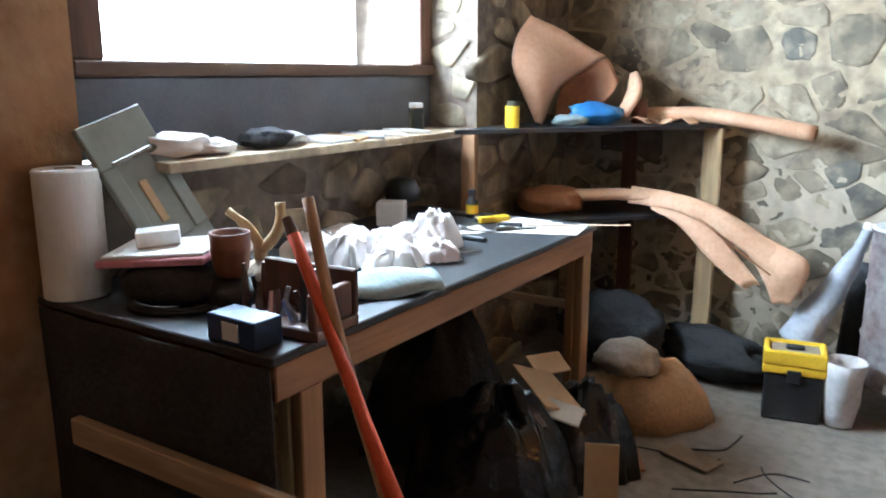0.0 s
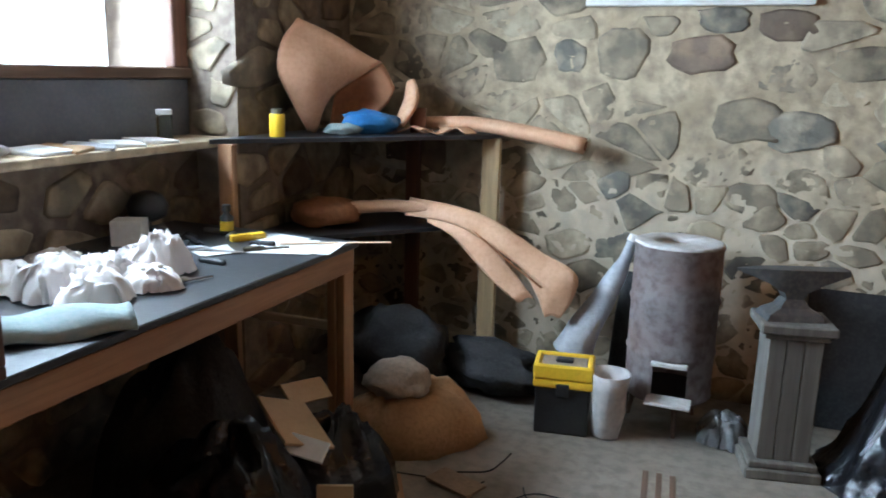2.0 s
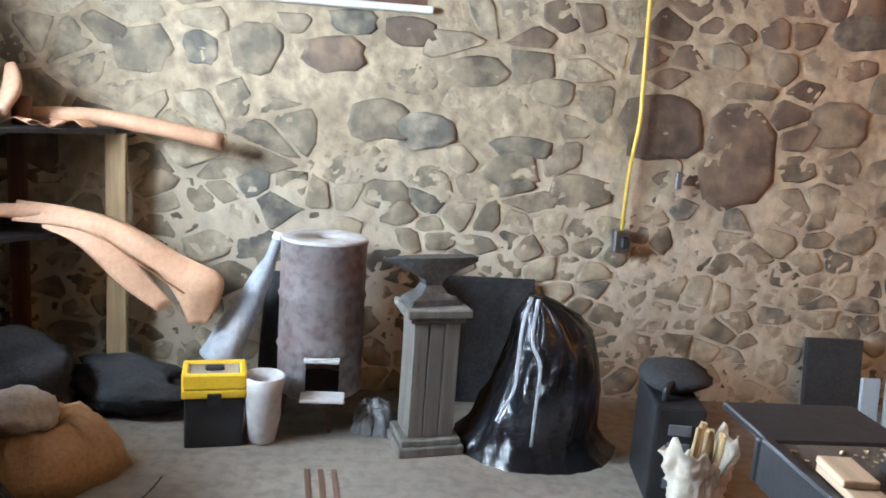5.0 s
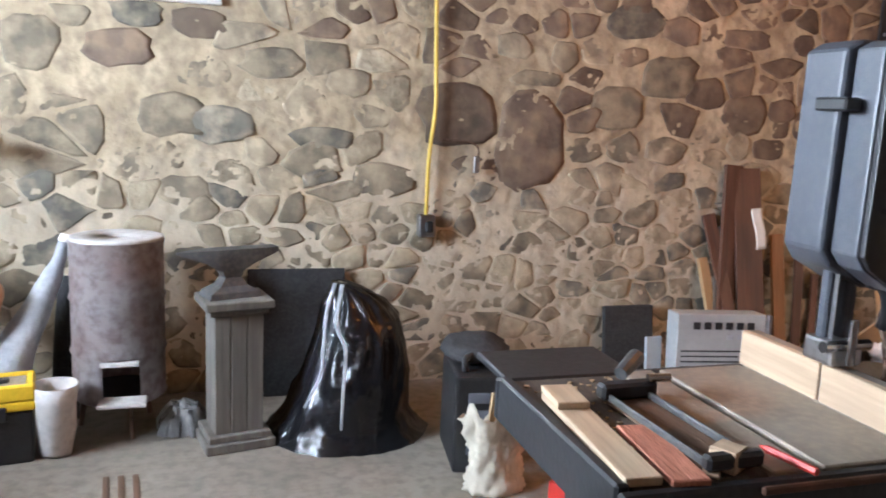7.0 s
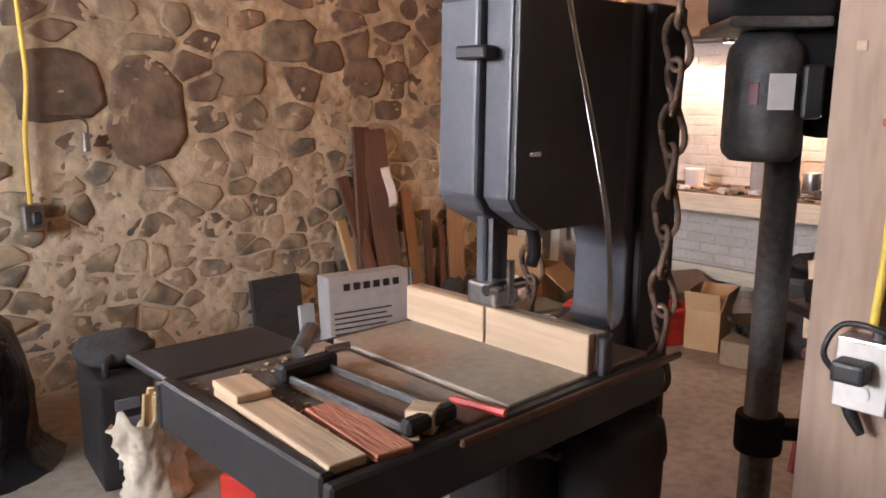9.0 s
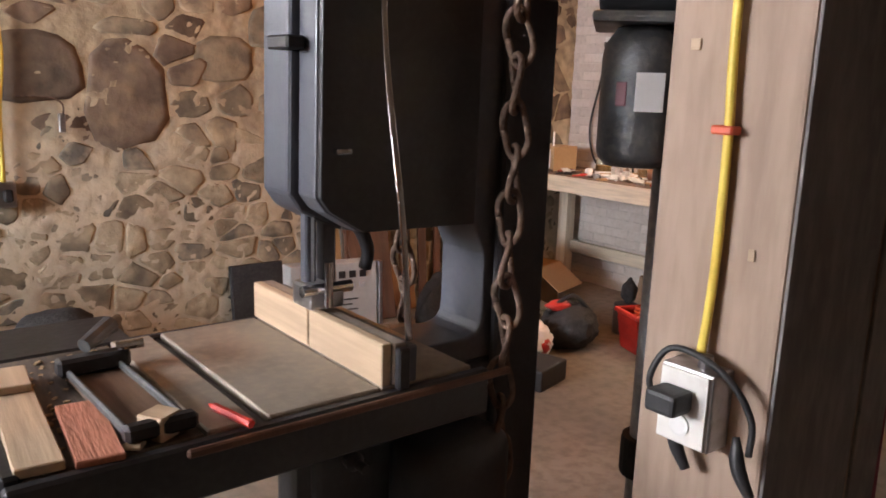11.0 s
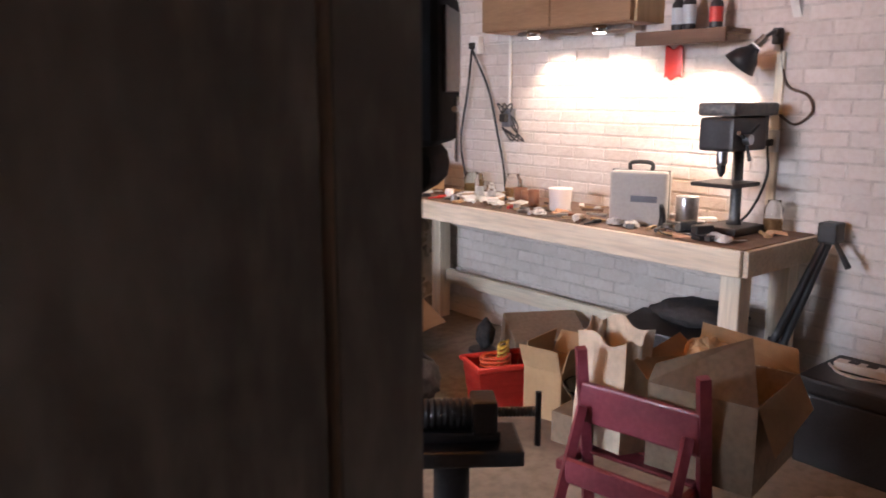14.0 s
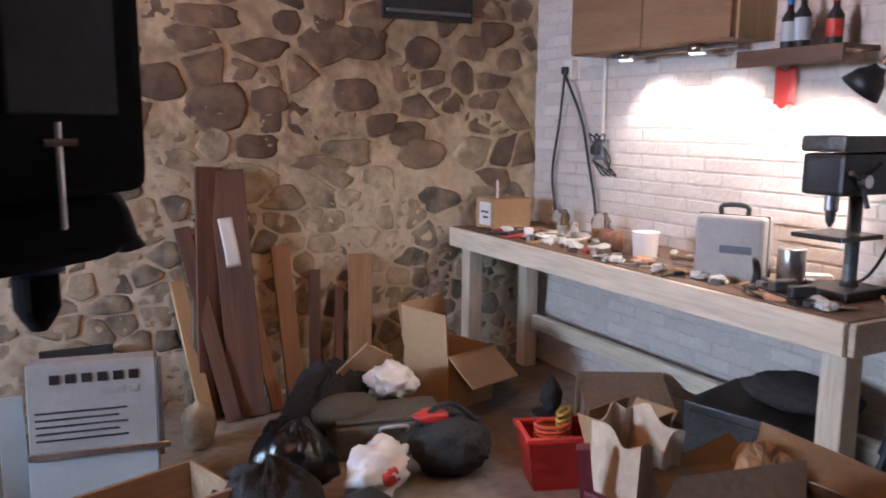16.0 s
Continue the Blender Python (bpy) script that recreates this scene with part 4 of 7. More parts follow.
# ---- on the floor along the west and north walls ----
def floor_heaps():
    solo("canvas_sack", heap((0.60, 0.48, 0.26), 4, 41, sharp=0.14), "sack_orange", pose(-1.06, 2.95, 0, 0, 0, 20), "slumped tan canvas sack", "sack", smooth=True)
    solo("beige_bundle", lump((0.32, 0.28, 0.19), 0.16, 4, 2.0, 42, crease=0.03), "sack", pose(-1.12, 2.92, 0.19), "beige cloth bundle on a sack", "cloth", smooth=True)
    solo("dark_rubbish_bag", lump((0.60, 0.50, 0.46), 0.25, 4, 2.2, 43, crease=0.07), "dark_cloth", pose(-1.38, 3.48, 0), "dark cloth heap below the shelf", "heap", smooth=True)
    solo("black_rubbish_bag", lump((0.72, 0.36, 0.27), 0.3, 4, 2.6, 44, crease=0.10), "dark_cloth", pose(-0.90, 3.62, 0, 0, 0, -12), "black rubbish bag by the shelf post", "bag", smooth=True)
    solo("black_bin_bag", heap((0.66, 0.56, 0.42), 7, 45), "bin_bag", pose(-1.25, 1.90, 0, 0, 0, 20), "shiny black bin bag of rubbish under the table", "bag", smooth=True)
    solo("black_bin_bag", heap((0.5, 0.42, 0.34), 7, 46), "bin_bag", pose(-1.10, 2.32, 0, 0, 0, 60), "shiny black bin bag of rubbish under the table", "bag", smooth=True)
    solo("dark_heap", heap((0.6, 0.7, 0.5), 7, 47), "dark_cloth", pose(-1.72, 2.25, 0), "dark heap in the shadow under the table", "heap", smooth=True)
    rnd = random.Random(9)
    for k, (x, y, z, rx, ry, rz, w, h, m) in enumerate(((-0.80, 1.80, 0.195, 82, 0, 25, .055, .19, "kraft"), (-1.16, 2.15, 0.38, 15, 20, 60, .10, .14, "kraft"), (-1.05, 2.05, 0.35, 30, 10, 10, .07, .04, "paper"),
                                                       (-1.3, 2.45, 0.36, 40, 10, 80, .12, .05, "kraft"), (-0.95, 2.45, 0.02, 0, 0, 30, .07, .10, "orange_wood"), (-0.72, 2.62, 0.012, 0, 0, 70, .06, .11, "kraft_dark"))):
        solo("cardboard_scrap", box((-w, -h, -0.006), (w, h, 0.006), 0.002), m, pose(x, y, z, rx, ry, rz), "torn scrap of cardboard among rubbish", "cardboard", "scraps by the bin bags")
    for k in range(5):
        x, y = rnd.uniform(-0.9, -0.3), rnd.uniform(2.5, 3.0)
        pts = curve_pts([(0, 0, 0.004), (rnd.uniform(.05, .12), rnd.uniform(-.06, .06), 0.004), (rnd.uniform(.15, .25), rnd.uniform(-.1, .1), 0.004), (rnd.uniform(.28, .4), rnd.uniform(-.06, .06), 0.004)], 14)
        solo("loose_cord", tube(pts, 0.003, 5), "dark_cloth", pose(x, y, 0, 0, 0, rnd.uniform(0, 360)), "thin dark cord on the floor", "cord", "cords on the floor")
    for k in range(3):
        solo("floor_strip", box((-0.012, -0.16, 0), (0.012, 0.16, 0.004), 0.001), "dark_wood_y", pose(-0.02 + 0.055 * k, 2.90, 0, 0, 0, 6), "thin dark strip lying on the floor", "strip", "strips on the floor")


floor_heaps()


def toolbox():
    t = thing("toolbox", pose(-0.465, 3.33, 0, 0, 0, 10), "black toolbox with a yellow lid", "toolbox")
    w, d = 0.135, 0.10
    part("toolbox_body", box((-w + 0.012, -d + 0.008, 0), (w - 0.012, d - 0.008, 0.225), 0.012, segments=2), "black_plastic", t)
    part("lid", box((-w, -d, 0.225), (w, d, 0.265), 0.01, segments=2), "yellow", t, "yellow plastic lid")
    for lo, hi in (((-w, -d, 0.265), (w, -d + 0.025, 0.335)), ((-w, d - 0.025, 0.265), (w, d, 0.335)), ((-w, -d + 0.025, 0.265), (-w + 0.03, d - 0.025, 0.335)), ((w - 0.03, -d + 0.025, 0.265), (w, d - 0.025, 0.335))):
        part("lid_rim", box(lo, hi, 0.008), "yellow", t)
    part("tray_cover", box((-w + 0.03, -d + 0.025, 0.30), (w - 0.03, d - 0.025, 0.322), 0.004), "sack", t, "clear dusty organiser cover")
    part("handle", box((-0.04, -0.02, 0.322), (0.04, 0.02, 0.34), 0.006), "black_plastic", t)
    part("latch", box((-0.03, -d - 0.008, 0.19), (0.03, -d + 0.004, 0.25), 0.004), "black_plastic", t)


toolbox()


def barrel_stove():
    t = thing("barrel_stove", pose(-0.03, 3.60, 0), "small rusty grey steel barrel stove with an open hatch", "stove")
    r, z0, z1 = 0.197, 0.16, 0.875
    prof = [(r - 0.005, z0), (r + 0.004, z0 + 0.008), (r, z0 + 0.03)]
    for zz in (0.38, 0.62):
        prof += [(r, zz - 0.018), (r + 0.008, zz), (r, zz + 0.018)]
    prof += [(r, z1 - 0.02), (r + 0.006, z1 - 0.006), (r + 0.004, z1)]
    # shell with the hatch left open towards the room
    bm = bmesh.new()
    n = 48
    rings = [[bm.verts.new((q * math.cos(2 * math.pi * k / n), q * math.sin(2 * math.pi * k / n), zz)) for k in range(n)] for q, zz in prof]
    for i, (a, b) in enumerate(zip(rings, rings[1:])):
        for k in range(n):
            ang = (2 * math.pi * (k + 0.5) / n)
            mid = (prof[i][1] + prof[i + 1][1]) / 2
            off = abs((ang - math.radians(278) + math.pi) % (2 * math.pi) - math.pi)
            if off < 0.42 and 0.17 < mid < 0.35:
                continue
            bm.faces.new((a[k], a[(k + 1) % n], b[(k + 1) % n], b[k]))
    bmesh.ops.solidify(bm, geom=bm.faces[:], thickness=0.004)
    part("shell", bm, "barrel", t, smooth=True)
    part("bottom", lathe([(r - 0.004, z0 + 0.01), (r - 0.004, z0 + 0.016)], 40), "black", t)
    part("lid", lathe([(r + 0.001, z1 - 0.004), (r + 0.002, z1 + 0.008), (r - 0.01, z1 + 0.012), (0.045, z1 + 0.012), (0.045, z1 - 0.02), (0.03, z1 - 0.02)], 40, cap=False), "barrel_top", t, "ash-grey lid with a round hole", True)
    part("flue_hole", lathe([(0.045, z1 - 0.018), (0.0, z1 - 0.019)], 20, cap=False), "black", t)
    part("hatch_frame", box((-0.06, -r - 0.02, 0.345), (0.10, -r + 0.02, 0.365), 0.004), "barrel_top", t)
    part("ash_lip", box((-0.07, -r - 0.09, 0.185), (0.13, -r + 0.03, 0.20), 0.005), "barrel_top", t, "pale ash lip under the hatch")
    for k in range(3):
        a = radians(50 + 120 * k)
        part("foot", tube([(0.15 * math.cos(a), 0.15 * math.sin(a), 0.17), (0.18 * math.cos(a), 0.18 * math.sin(a), 0)], 0.012, 8), "rust", t)


barrel_stove()


def leaning_sack():
    spine = curve_pts([(-0.250, 3.66, 0.85), (-0.285, 3.645, 0.74), (-0.36, 3.61, 0.57), (-0.44, 3.575, 0.40), (-0.485, 3.555, 0.285)], 22)
    rad = [0.026 + 0.004 * k / 5 if k < 5 else 0.030 + 0.078 * ((k - 5) / 17) ** 0.8 for k in range(23)]
    bm = tube(spine, rad, 22, flat=0.95)
    for v in bm.verts:
        w = 0.3 + min(1.0, max(0.0, (0.85 - v.co.z) * 2))
        v.co += 0.011 * w * Vector((noise.noise(v.co * 8), noise.noise(v.co * 8 + Vector((5, 0, 0))), 0.5 * noise.noise(v.co * 12)))
    g = thing("grey_sleeve", pose(0, 0, 0), "pale blue-grey tapered foam sleeve leaning on a toolbox", "fabric")
    part("sleeve_body", bm, "grey_cloth", g, smooth=True)
    part("sleeve_end", tube([spine[0], spine[0] + Vector((0.008, 0.004, 0.03))], [0.029, 0.024], 18), "plastic_white", g, "whitish capped narrow end")
    solo("dark_sleeve", tube(curve_pts([(-0.28, 3.70, 0.01), (-0.27, 3.76, 0.35), (-0.25, 3.82, 0.66)], 8), 0.06, 12), "dark_cloth", pose(0, 0, 0), "dark cloth tube leaning behind the stove", "fabric", smooth=True)
    bm = lathe([(0.05, 0), (0.062, 0.02), (0.072, 0.12), (0.085, 0.23), (0.09, 0.31), (0.08, 0.31), (0.07, 0.2)], 22)
    for v in bm.verts:
        v.co += 0.014 * Vector((noise.noise(v.co * 14), noise.noise(v.co * 14 + Vector((9, 0, 0))), 0))
    solo("ash_bucket", bm, "barrel_top", pose(-0.255, 3.32, 0), "dented pale grey ash-stained bucket", "bucket", smooth=True)
    solo("plastic_wrap", crumpled(0.24, 0.22, 0.17, 52), "plastic_clear", pose(0.25, 3.50, 0), "crumpled clear plastic wrap on the floor", "plastic", smooth=True)


leaning_sack()


def anvil():
    t = thing("anvil_stand", pose(0.465, 3.33, 0, 0, 0, 12), "weathered grey wooden pedestal", "stand")
    part("foot", box((-0.15, -0.13, 0), (0.15, 0.13, 0.045), 0.006), "grey_wood", t)
    part("foot_trim", box((-0.135, -0.115, 0.045), (0.135, 0.115, 0.075), 0.005), "grey_wood", t)
    for x in (-0.105, -0.035, 0.035):
        part("plank", box((x + 0.001, -0.09, 0.075), (x + 0.069, 0.09, 0.60), 0.004), "grey_wood", t)
    part("cap_trim", box((-0.125, -0.105, 0.60), (0.125, 0.105, 0.625), 0.005), "grey_wood", t)
    part("cap", box((-0.145, -0.125, 0.625), (0.145, 0.125, 0.665), 0.006), "grey_wood", t)
    a = thing("anvil", pose(0.45, 3.33, 0.666, 0, 0, 20), "small grey iron anvil on a wooden pedestal", "anvil")
    bm = bmesh.new()
    # cross-sections along the length: x, half width, bottom, top
    secs = [(-0.23, 0.006, 0.192, 0.202), (-0.17, 0.022, 0.172, 0.205), (-0.11, 0.036, 0.148, 0.207), (-0.06, 0.042, 0.118, 0.207), (0.05, 0.042, 0.118, 0.207), (0.10, 0.042, 0.145, 0.207), (0.205, 0.036, 0.186, 0.207)]
    rings = [[bm.verts.new((x, s * w, z)) for s, z in ((-1, lo), (1, lo), (1, hi), (-1, hi))] for x, w, lo, hi in secs]
    for p, q in zip(rings, rings[1:]):
        for k in range(4):
            bm.faces.new((p[k], p[(k + 1) % 4], q[(k + 1) % 4], q[k]))
    bm.faces.new(rings[0])
    bm.faces.new(rings[-1])
    part("face", bm, "anvil", a)
    bm = bmesh.new()
    rings = [[bm.verts.new((sx * w, sy * d, z)) for sx, sy in ((-1, -1), (1, -1), (1, 1), (-1, 1))] for z, w, d in ((0, 0.115, 0.07), (0.025, 0.105, 0.065), (0.05, 0.06, 0.045), (0.085, 0.036, 0.034), (0.11, 0.045, 0.038), (0.128, 0.062, 0.041))]
    for p, q in zip(rings, rings[1:]):
        for k in range(4):
            bm.faces.new((p[k], p[(k + 1) % 4], q[(k + 1) % 4], q[k]))
    bm.faces.new(rings[0])
    bm.faces.new(rings[-1])
    part("body", bm, "anvil", a)


anvil()


def black_bag():
    solo("black_board", box((-0.25, -0.006, 0), (0.25, 0.006, 0.66), 0.003), "dark_cloth", pose(0.80, 3.86, 0, -8, 0, 0), "flat black board leaning on the wall", "board")
    t = thing("bin_bag", pose(0, 3.40, 0), "large shiny black bin bag standing full", "bag")
    def side(table, z):
        for (z0, a), (z1, b) in zip(table, table[1:]):
            if z <= z1:
                return a + (b - a) * (z - z0) / (z1 - z0)
        return table[-1][1]
    west = [(0.0, 0.60), (0.03, 0.63), (0.10, 0.69), (0.25, 0.76), (0.45, 0.83), (0.62, 0.87), (0.70, 0.90)]
    east = [(0.0, 1.36), (0.03, 1.31), (0.12, 1.25), (0.28, 1.25), (0.42, 1.24), (0.55, 1.20), (0.62, 1.14), (0.67, 1.06), (0.70, 0.98)]
    bm = bmesh.new()
    n, rows = 84, 40
    grid = []
    for j in range(rows + 1):
        z = 0.70 * (1 - (1 - j / rows) ** 1.25)
        x0, x1 = side(west, z), side(east, z)
        mid, half = (x0 + x1) / 2, (x1 - x0) / 2
        deep = 0.30 * max(0.02, 1 - (z / 0.715) ** 2.2) ** 0.6 + 0.04 * max(0, 0.06 - z) / 0.06
        ring = []
        for k in range(n):
            a = 2 * math.pi * k / n
            q = Vector((math.cos(a), math.sin(a), z))
            fold = math.sin(a * 13 + 5 * noise.noise(q * 1.6) + 3 * z)
            ridge = 1 - min(1, 3.5 * abs(noise.noise(Vector((q.x * 2.2, q.y * 2.2, z * 3.5)))))
            f = 1 + 0.05 * fold * (0.35 + z) + 0.05 * ridge * (0.5 + math.sin(3 * z)) + 0.03 * noise.noise(q * 7)
            ring.append(bm.verts.new((mid + half * f * math.cos(a), deep * f * math.sin(a), z + 0.012 * noise.noise(q * 5) * min(1, z * 8))))
        grid.append(ring)
    for p, q in zip(grid, grid[1:]):
        for k in range(n):
            bm.faces.new((p[k], p[(k + 1) % n], q[(k + 1) % n], q[k]))
    bm.faces.new(grid[-1])
    part("bag_body", bm, "bin_bag", t, smooth=True)
    # pale strips for the bag's tape, its highlights put into their colour
    for line in ([(0.905, -0.05, 0.705), (0.855, -0.15, 0.60), (0.83, -0.235, 0.45), (0.815, -0.27, 0.35), (0.745, -0.295, 0.22)],
                 [(0.935, -0.06, 0.70), (0.895, -0.19, 0.55), (0.925, -0.25, 0.45), (0.91, -0.30, 0.28), (0.90, -0.325, 0.12)]):
        pts = curve_pts(line, 20)
        part("strap", tube(pts, [0.0095 - 0.0002 * i for i in range(21)], 8, flat=0.3), "grey_cloth", t, "silver-grey tape strip, highlights in its colour", True)


black_bag()


def wall_cable():
    t = thing("extension_cable", pose(0, 0, 0), "yellow cable hanging down the stone wall to a socket", "cable")
    part("cord", tube(curve_pts([(1.50, 3.945, ZC), (1.49, 3.945, 2.2), (1.505, 3.945, 1.7), (1.51, 3.945, 1.5), (1.485, 3.945, 1.25), (1.48, 3.945, 0.93)], 30), 0.011, 8), "cable_yellow", t, smooth=True)
    b = part("socket_box", box((1.44, 3.92, 0.82), (1.53, 3.985, 0.94), 0.008), "steel", t, "metal socket box")
    part("plug", box((1.47, 3.89, 0.85), (1.51, 3.921, 0.91), 0.008), "black_plastic", b)
    n = thing("wall_hook", pose(0, 0, 0), "thin rusty wire hook on the stone wall", "hook")
    part("wire", tube(curve_pts([(1.56, 3.96, 1.34), (1.70, 3.955, 1.335), (1.76, 3.945, 1.30), (1.75, 3.94, 1.22)], 12), 0.005, 6), "rust", n)
    part("tag", box((1.735, 3.93, 1.17), (1.765, 3.95, 1.26), 0.004), "steel", n)


wall_cable()
# ---- the middle of the room ----
def prism(points, y0, y1, axis="y"):
    """A flat outline in x and z drawn out along y."""
    bm = bmesh.new()
    a = [bm.verts.new((x, y0, z)) for x, z in points]
    b = [bm.verts.new((x, y1, z)) for x, z in points]
    bm.faces.new(a)
    bm.faces.new(b[::-1])
    n = len(points)
    for k in range(n):
        bm.faces.new((a[k], b[k], b[(k + 1) % n], a[(k + 1) % n]))
    bmesh.ops.recalc_face_normals(bm, faces=bm.faces)
    return bm


def soft(bm, w=0.006, seg=2):
    bmesh.ops.bevel(bm, geom=bm.edges[:], offset=w, segments=seg, affect="EDGES", profile=0.6)
    return bm


def band_saw():
    t = thing("band_saw", pose(0, 0, 0), "large black and grey band saw with a dusty steel table", "band saw")
    # head: rear casting and front door
    rear = [(1.495, 1.63), (1.49, 1.25), (1.515, 1.215), (1.60, 1.172), (1.90, 1.165), (2.10, 1.10), (2.10, 1.65), (1.53, 1.65)]
    part("head_casting", soft(prism(rear, 1.115, 1.225), 0.012, 3), "saw_grey", t, "grey painted rear casting")
    d = [(1.512, 1.63), (1.508, 1.25), (1.53, 1.222), (1.605, 1.178), (1.885, 1.172), (1.885, 1.645), (1.54, 1.645)]
    door = part("door", soft(prism(d, 1.045, 1.112), 0.006, 2), "saw_grey", t, "bevelled grey door rim")
    face = [(1.515, 1.634), (1.511, 1.251), (1.532, 1.224), (1.606, 1.180), (1.884, 1.174), (1.884, 1.642), (1.541, 1.642)]
    part("door_face", soft(prism(face, 1.03, 1.0445), 0.004, 2), "black", door, "smooth black door face")
    part("knob", soft(box((1.535, 1.012, 1.332), (1.567, 1.029, 1.343), 0), 0.003), "chrome", door)
    lt = part("latch", box((1.468, 1.075, 1.515), (1.506, 1.155, 1.54), 0.004), "black_plastic", t)
    # column, with the throat's rounded corner
    col = [(1.886, 1.65), (2.10, 1.65), (2.10, 0.86), (1.60, 0.86), (1.60, 0.912), (1.895, 0.914), (1.918, 0.922), (1.929, 0.94), (1.932, 0.965), (1.932, 1.10), (1.90, 1.17), (1.886, 1.17)]
    part("column", soft(prism(col, 1.05, 1.20), 0.006, 2), "saw_grey", t, "grey C-shaped column")
    part("column_cover", box((1.955, 1.025, 0.25), (2.098, 1.049, 1.65), 0.006), "black", t, "black front cover of the column")
    part("lower_housing", soft(box((1.50, 1.04, 0.28), (2.098, 1.20, 0.858), 0), 0.02, 3), "black", t)
    part("stand", soft(box((1.46, 0.98, 0), (2.08, 1.30, 0.278), 0), 0.01), "black", t)
    m = part("motor", soft(box((1.66, 0.885, 0.52), (1.90, 1.035, 0.76), 0), 0.05, 4), "black_plastic", t, "black motor housing", True)
    part("crank_knob", lathe([(0.018, 0), (0.02, 0.02), (0.01, 0.03), (0.01, 0.06)], 14), "black_plastic", t).matrix_local = pose(1.56, 1.0, 0.74, 90, 0, 0)
    # blade guide
    part("guide_post", box((1.535, 1.13, 1.03), (1.56, 1.155, 1.22), 0.004), "saw_grey", t)
    part("guide_post", box((1.572, 1.12, 1.06), (1.60, 1.16, 1.20), 0.006), "saw_grey", t)
    part("blade_guide", soft(box((1.525, 1.09, 1.02), (1.60, 1.17, 1.07), 0), 0.008), "steel", t, "steel blade guide block")
    part("guide_screw", tube([(1.51, 1.10, 1.06), (1.62, 1.10, 1.06)], 0.012, 12), "chrome", t)
    part("guide_screw", tube([(1.555, 1.075, 1.03), (1.555, 1.075, 1.12)], 0.009, 12), "chrome", t)
    part("guard_hose", tube(curve_pts([(1.60, 1.10, 1.19), (1.63, 1.09, 1.18), (1.66, 1.10, 1.13), (1.66, 1.11, 1.09)], 10), 0.014, 10), "black_plastic", t, smooth=True)
    part("blade", box((1.546, 1.118, 0.93), (1.5475, 1.134, 1.21), 0), "steel", t)
    # table: cast plates with a slot, the extension board and its dark rails
    z = 0.935
    part("table_plate", box((1.325, 0.868, z - 0.03), (1.538, 1.372, z), 0.003), "dusty_steel", t, "sawdust-covered steel table")
    part("table_plate", box((1.542, 0.868, z - 0.03), (1.75, 1.372, z), 0.003), "dusty_steel", t)
    part("mitre_slot", box((1.305, 0.87, z - 0.03), (1.324, 1.372, z - 0.012), 0.001), "black", t)
    part("table_board", box((1.225, 0.868, z - 0.03), (1.304, 1.372, z), 0.003), "dusty_steel", t)
    part("extension_board", box((0.97, 0.872, z - 0.03), (1.222, 1.368, z - 0.006), 0.003), "tray_board", t, "dark worn extension board")
    part("rail", box((0.942, 0.842, z - 0.095), (1.775, 0.866, z - 0.004), 0.005), "black", t)
    part("rail_edge", box((1.18, 0.830, z - 0.02), (1.82, 0.841, z - 0.006), 0.003), "dark_wood", t, "thin wooden lip on the rail")
    part("rail", box((0.942, 0.868, z - 0.095), (0.968, 1.372, z + 0.004), 0.005), "black", t)
    part("rail", box((0.942, 1.374, z - 0.095), (1.75, 1.395, z - 0.004), 0.005), "black", t)
    part("rear_plate", box((0.97, 1.398, z - 0.03), (1.28, 1.60, z - 0.012), 0.004), "black", t)
    for x in (1.02, 1.42):
        part("strut", box((x, 0.95, z - 0.30), (x + 0.03, 0.98, z - 0.096), 0.004), "black", t)
    part("table_leg", box((1.0, 1.1, 0), (1.05, 1.15, z - 0.096), 0.004), "black", t)
    part("trunnion", soft(box((1.45, 1.0, z - 0.10), (1.68, 1.25, z - 0.032), 0), 0.015), "black", t)
    # fence
    f = part("fence", box((1.562, 0.862, z + 0.001), (1.59, 1.385, z + 0.078), 0.003), "dusty_steel", t, "rip fence with pine facing")
    part("fence_face", box((1.54, 0.866, z + 0.001), (1.56, 1.128, z + 0.080), 0.002), "pine_y", f, "pale pine facing board")
    part("fence_face", box((1.54, 1.135, z + 0.001), (1.56, 1.380, z + 0.080), 0.002), "pine_y", f, "pale pine facing board")
    part("fence_rail", box((1.592, 0.858, z + 0.001), (1.612, 1.37, z + 0.070), 0.003), "saw_grey", f)
    part("fence_end", box((1.563, 0.845, z - 0.004), (1.588, 0.861, z + 0.072), 0.003), "black", f)
    return t


band_saw()


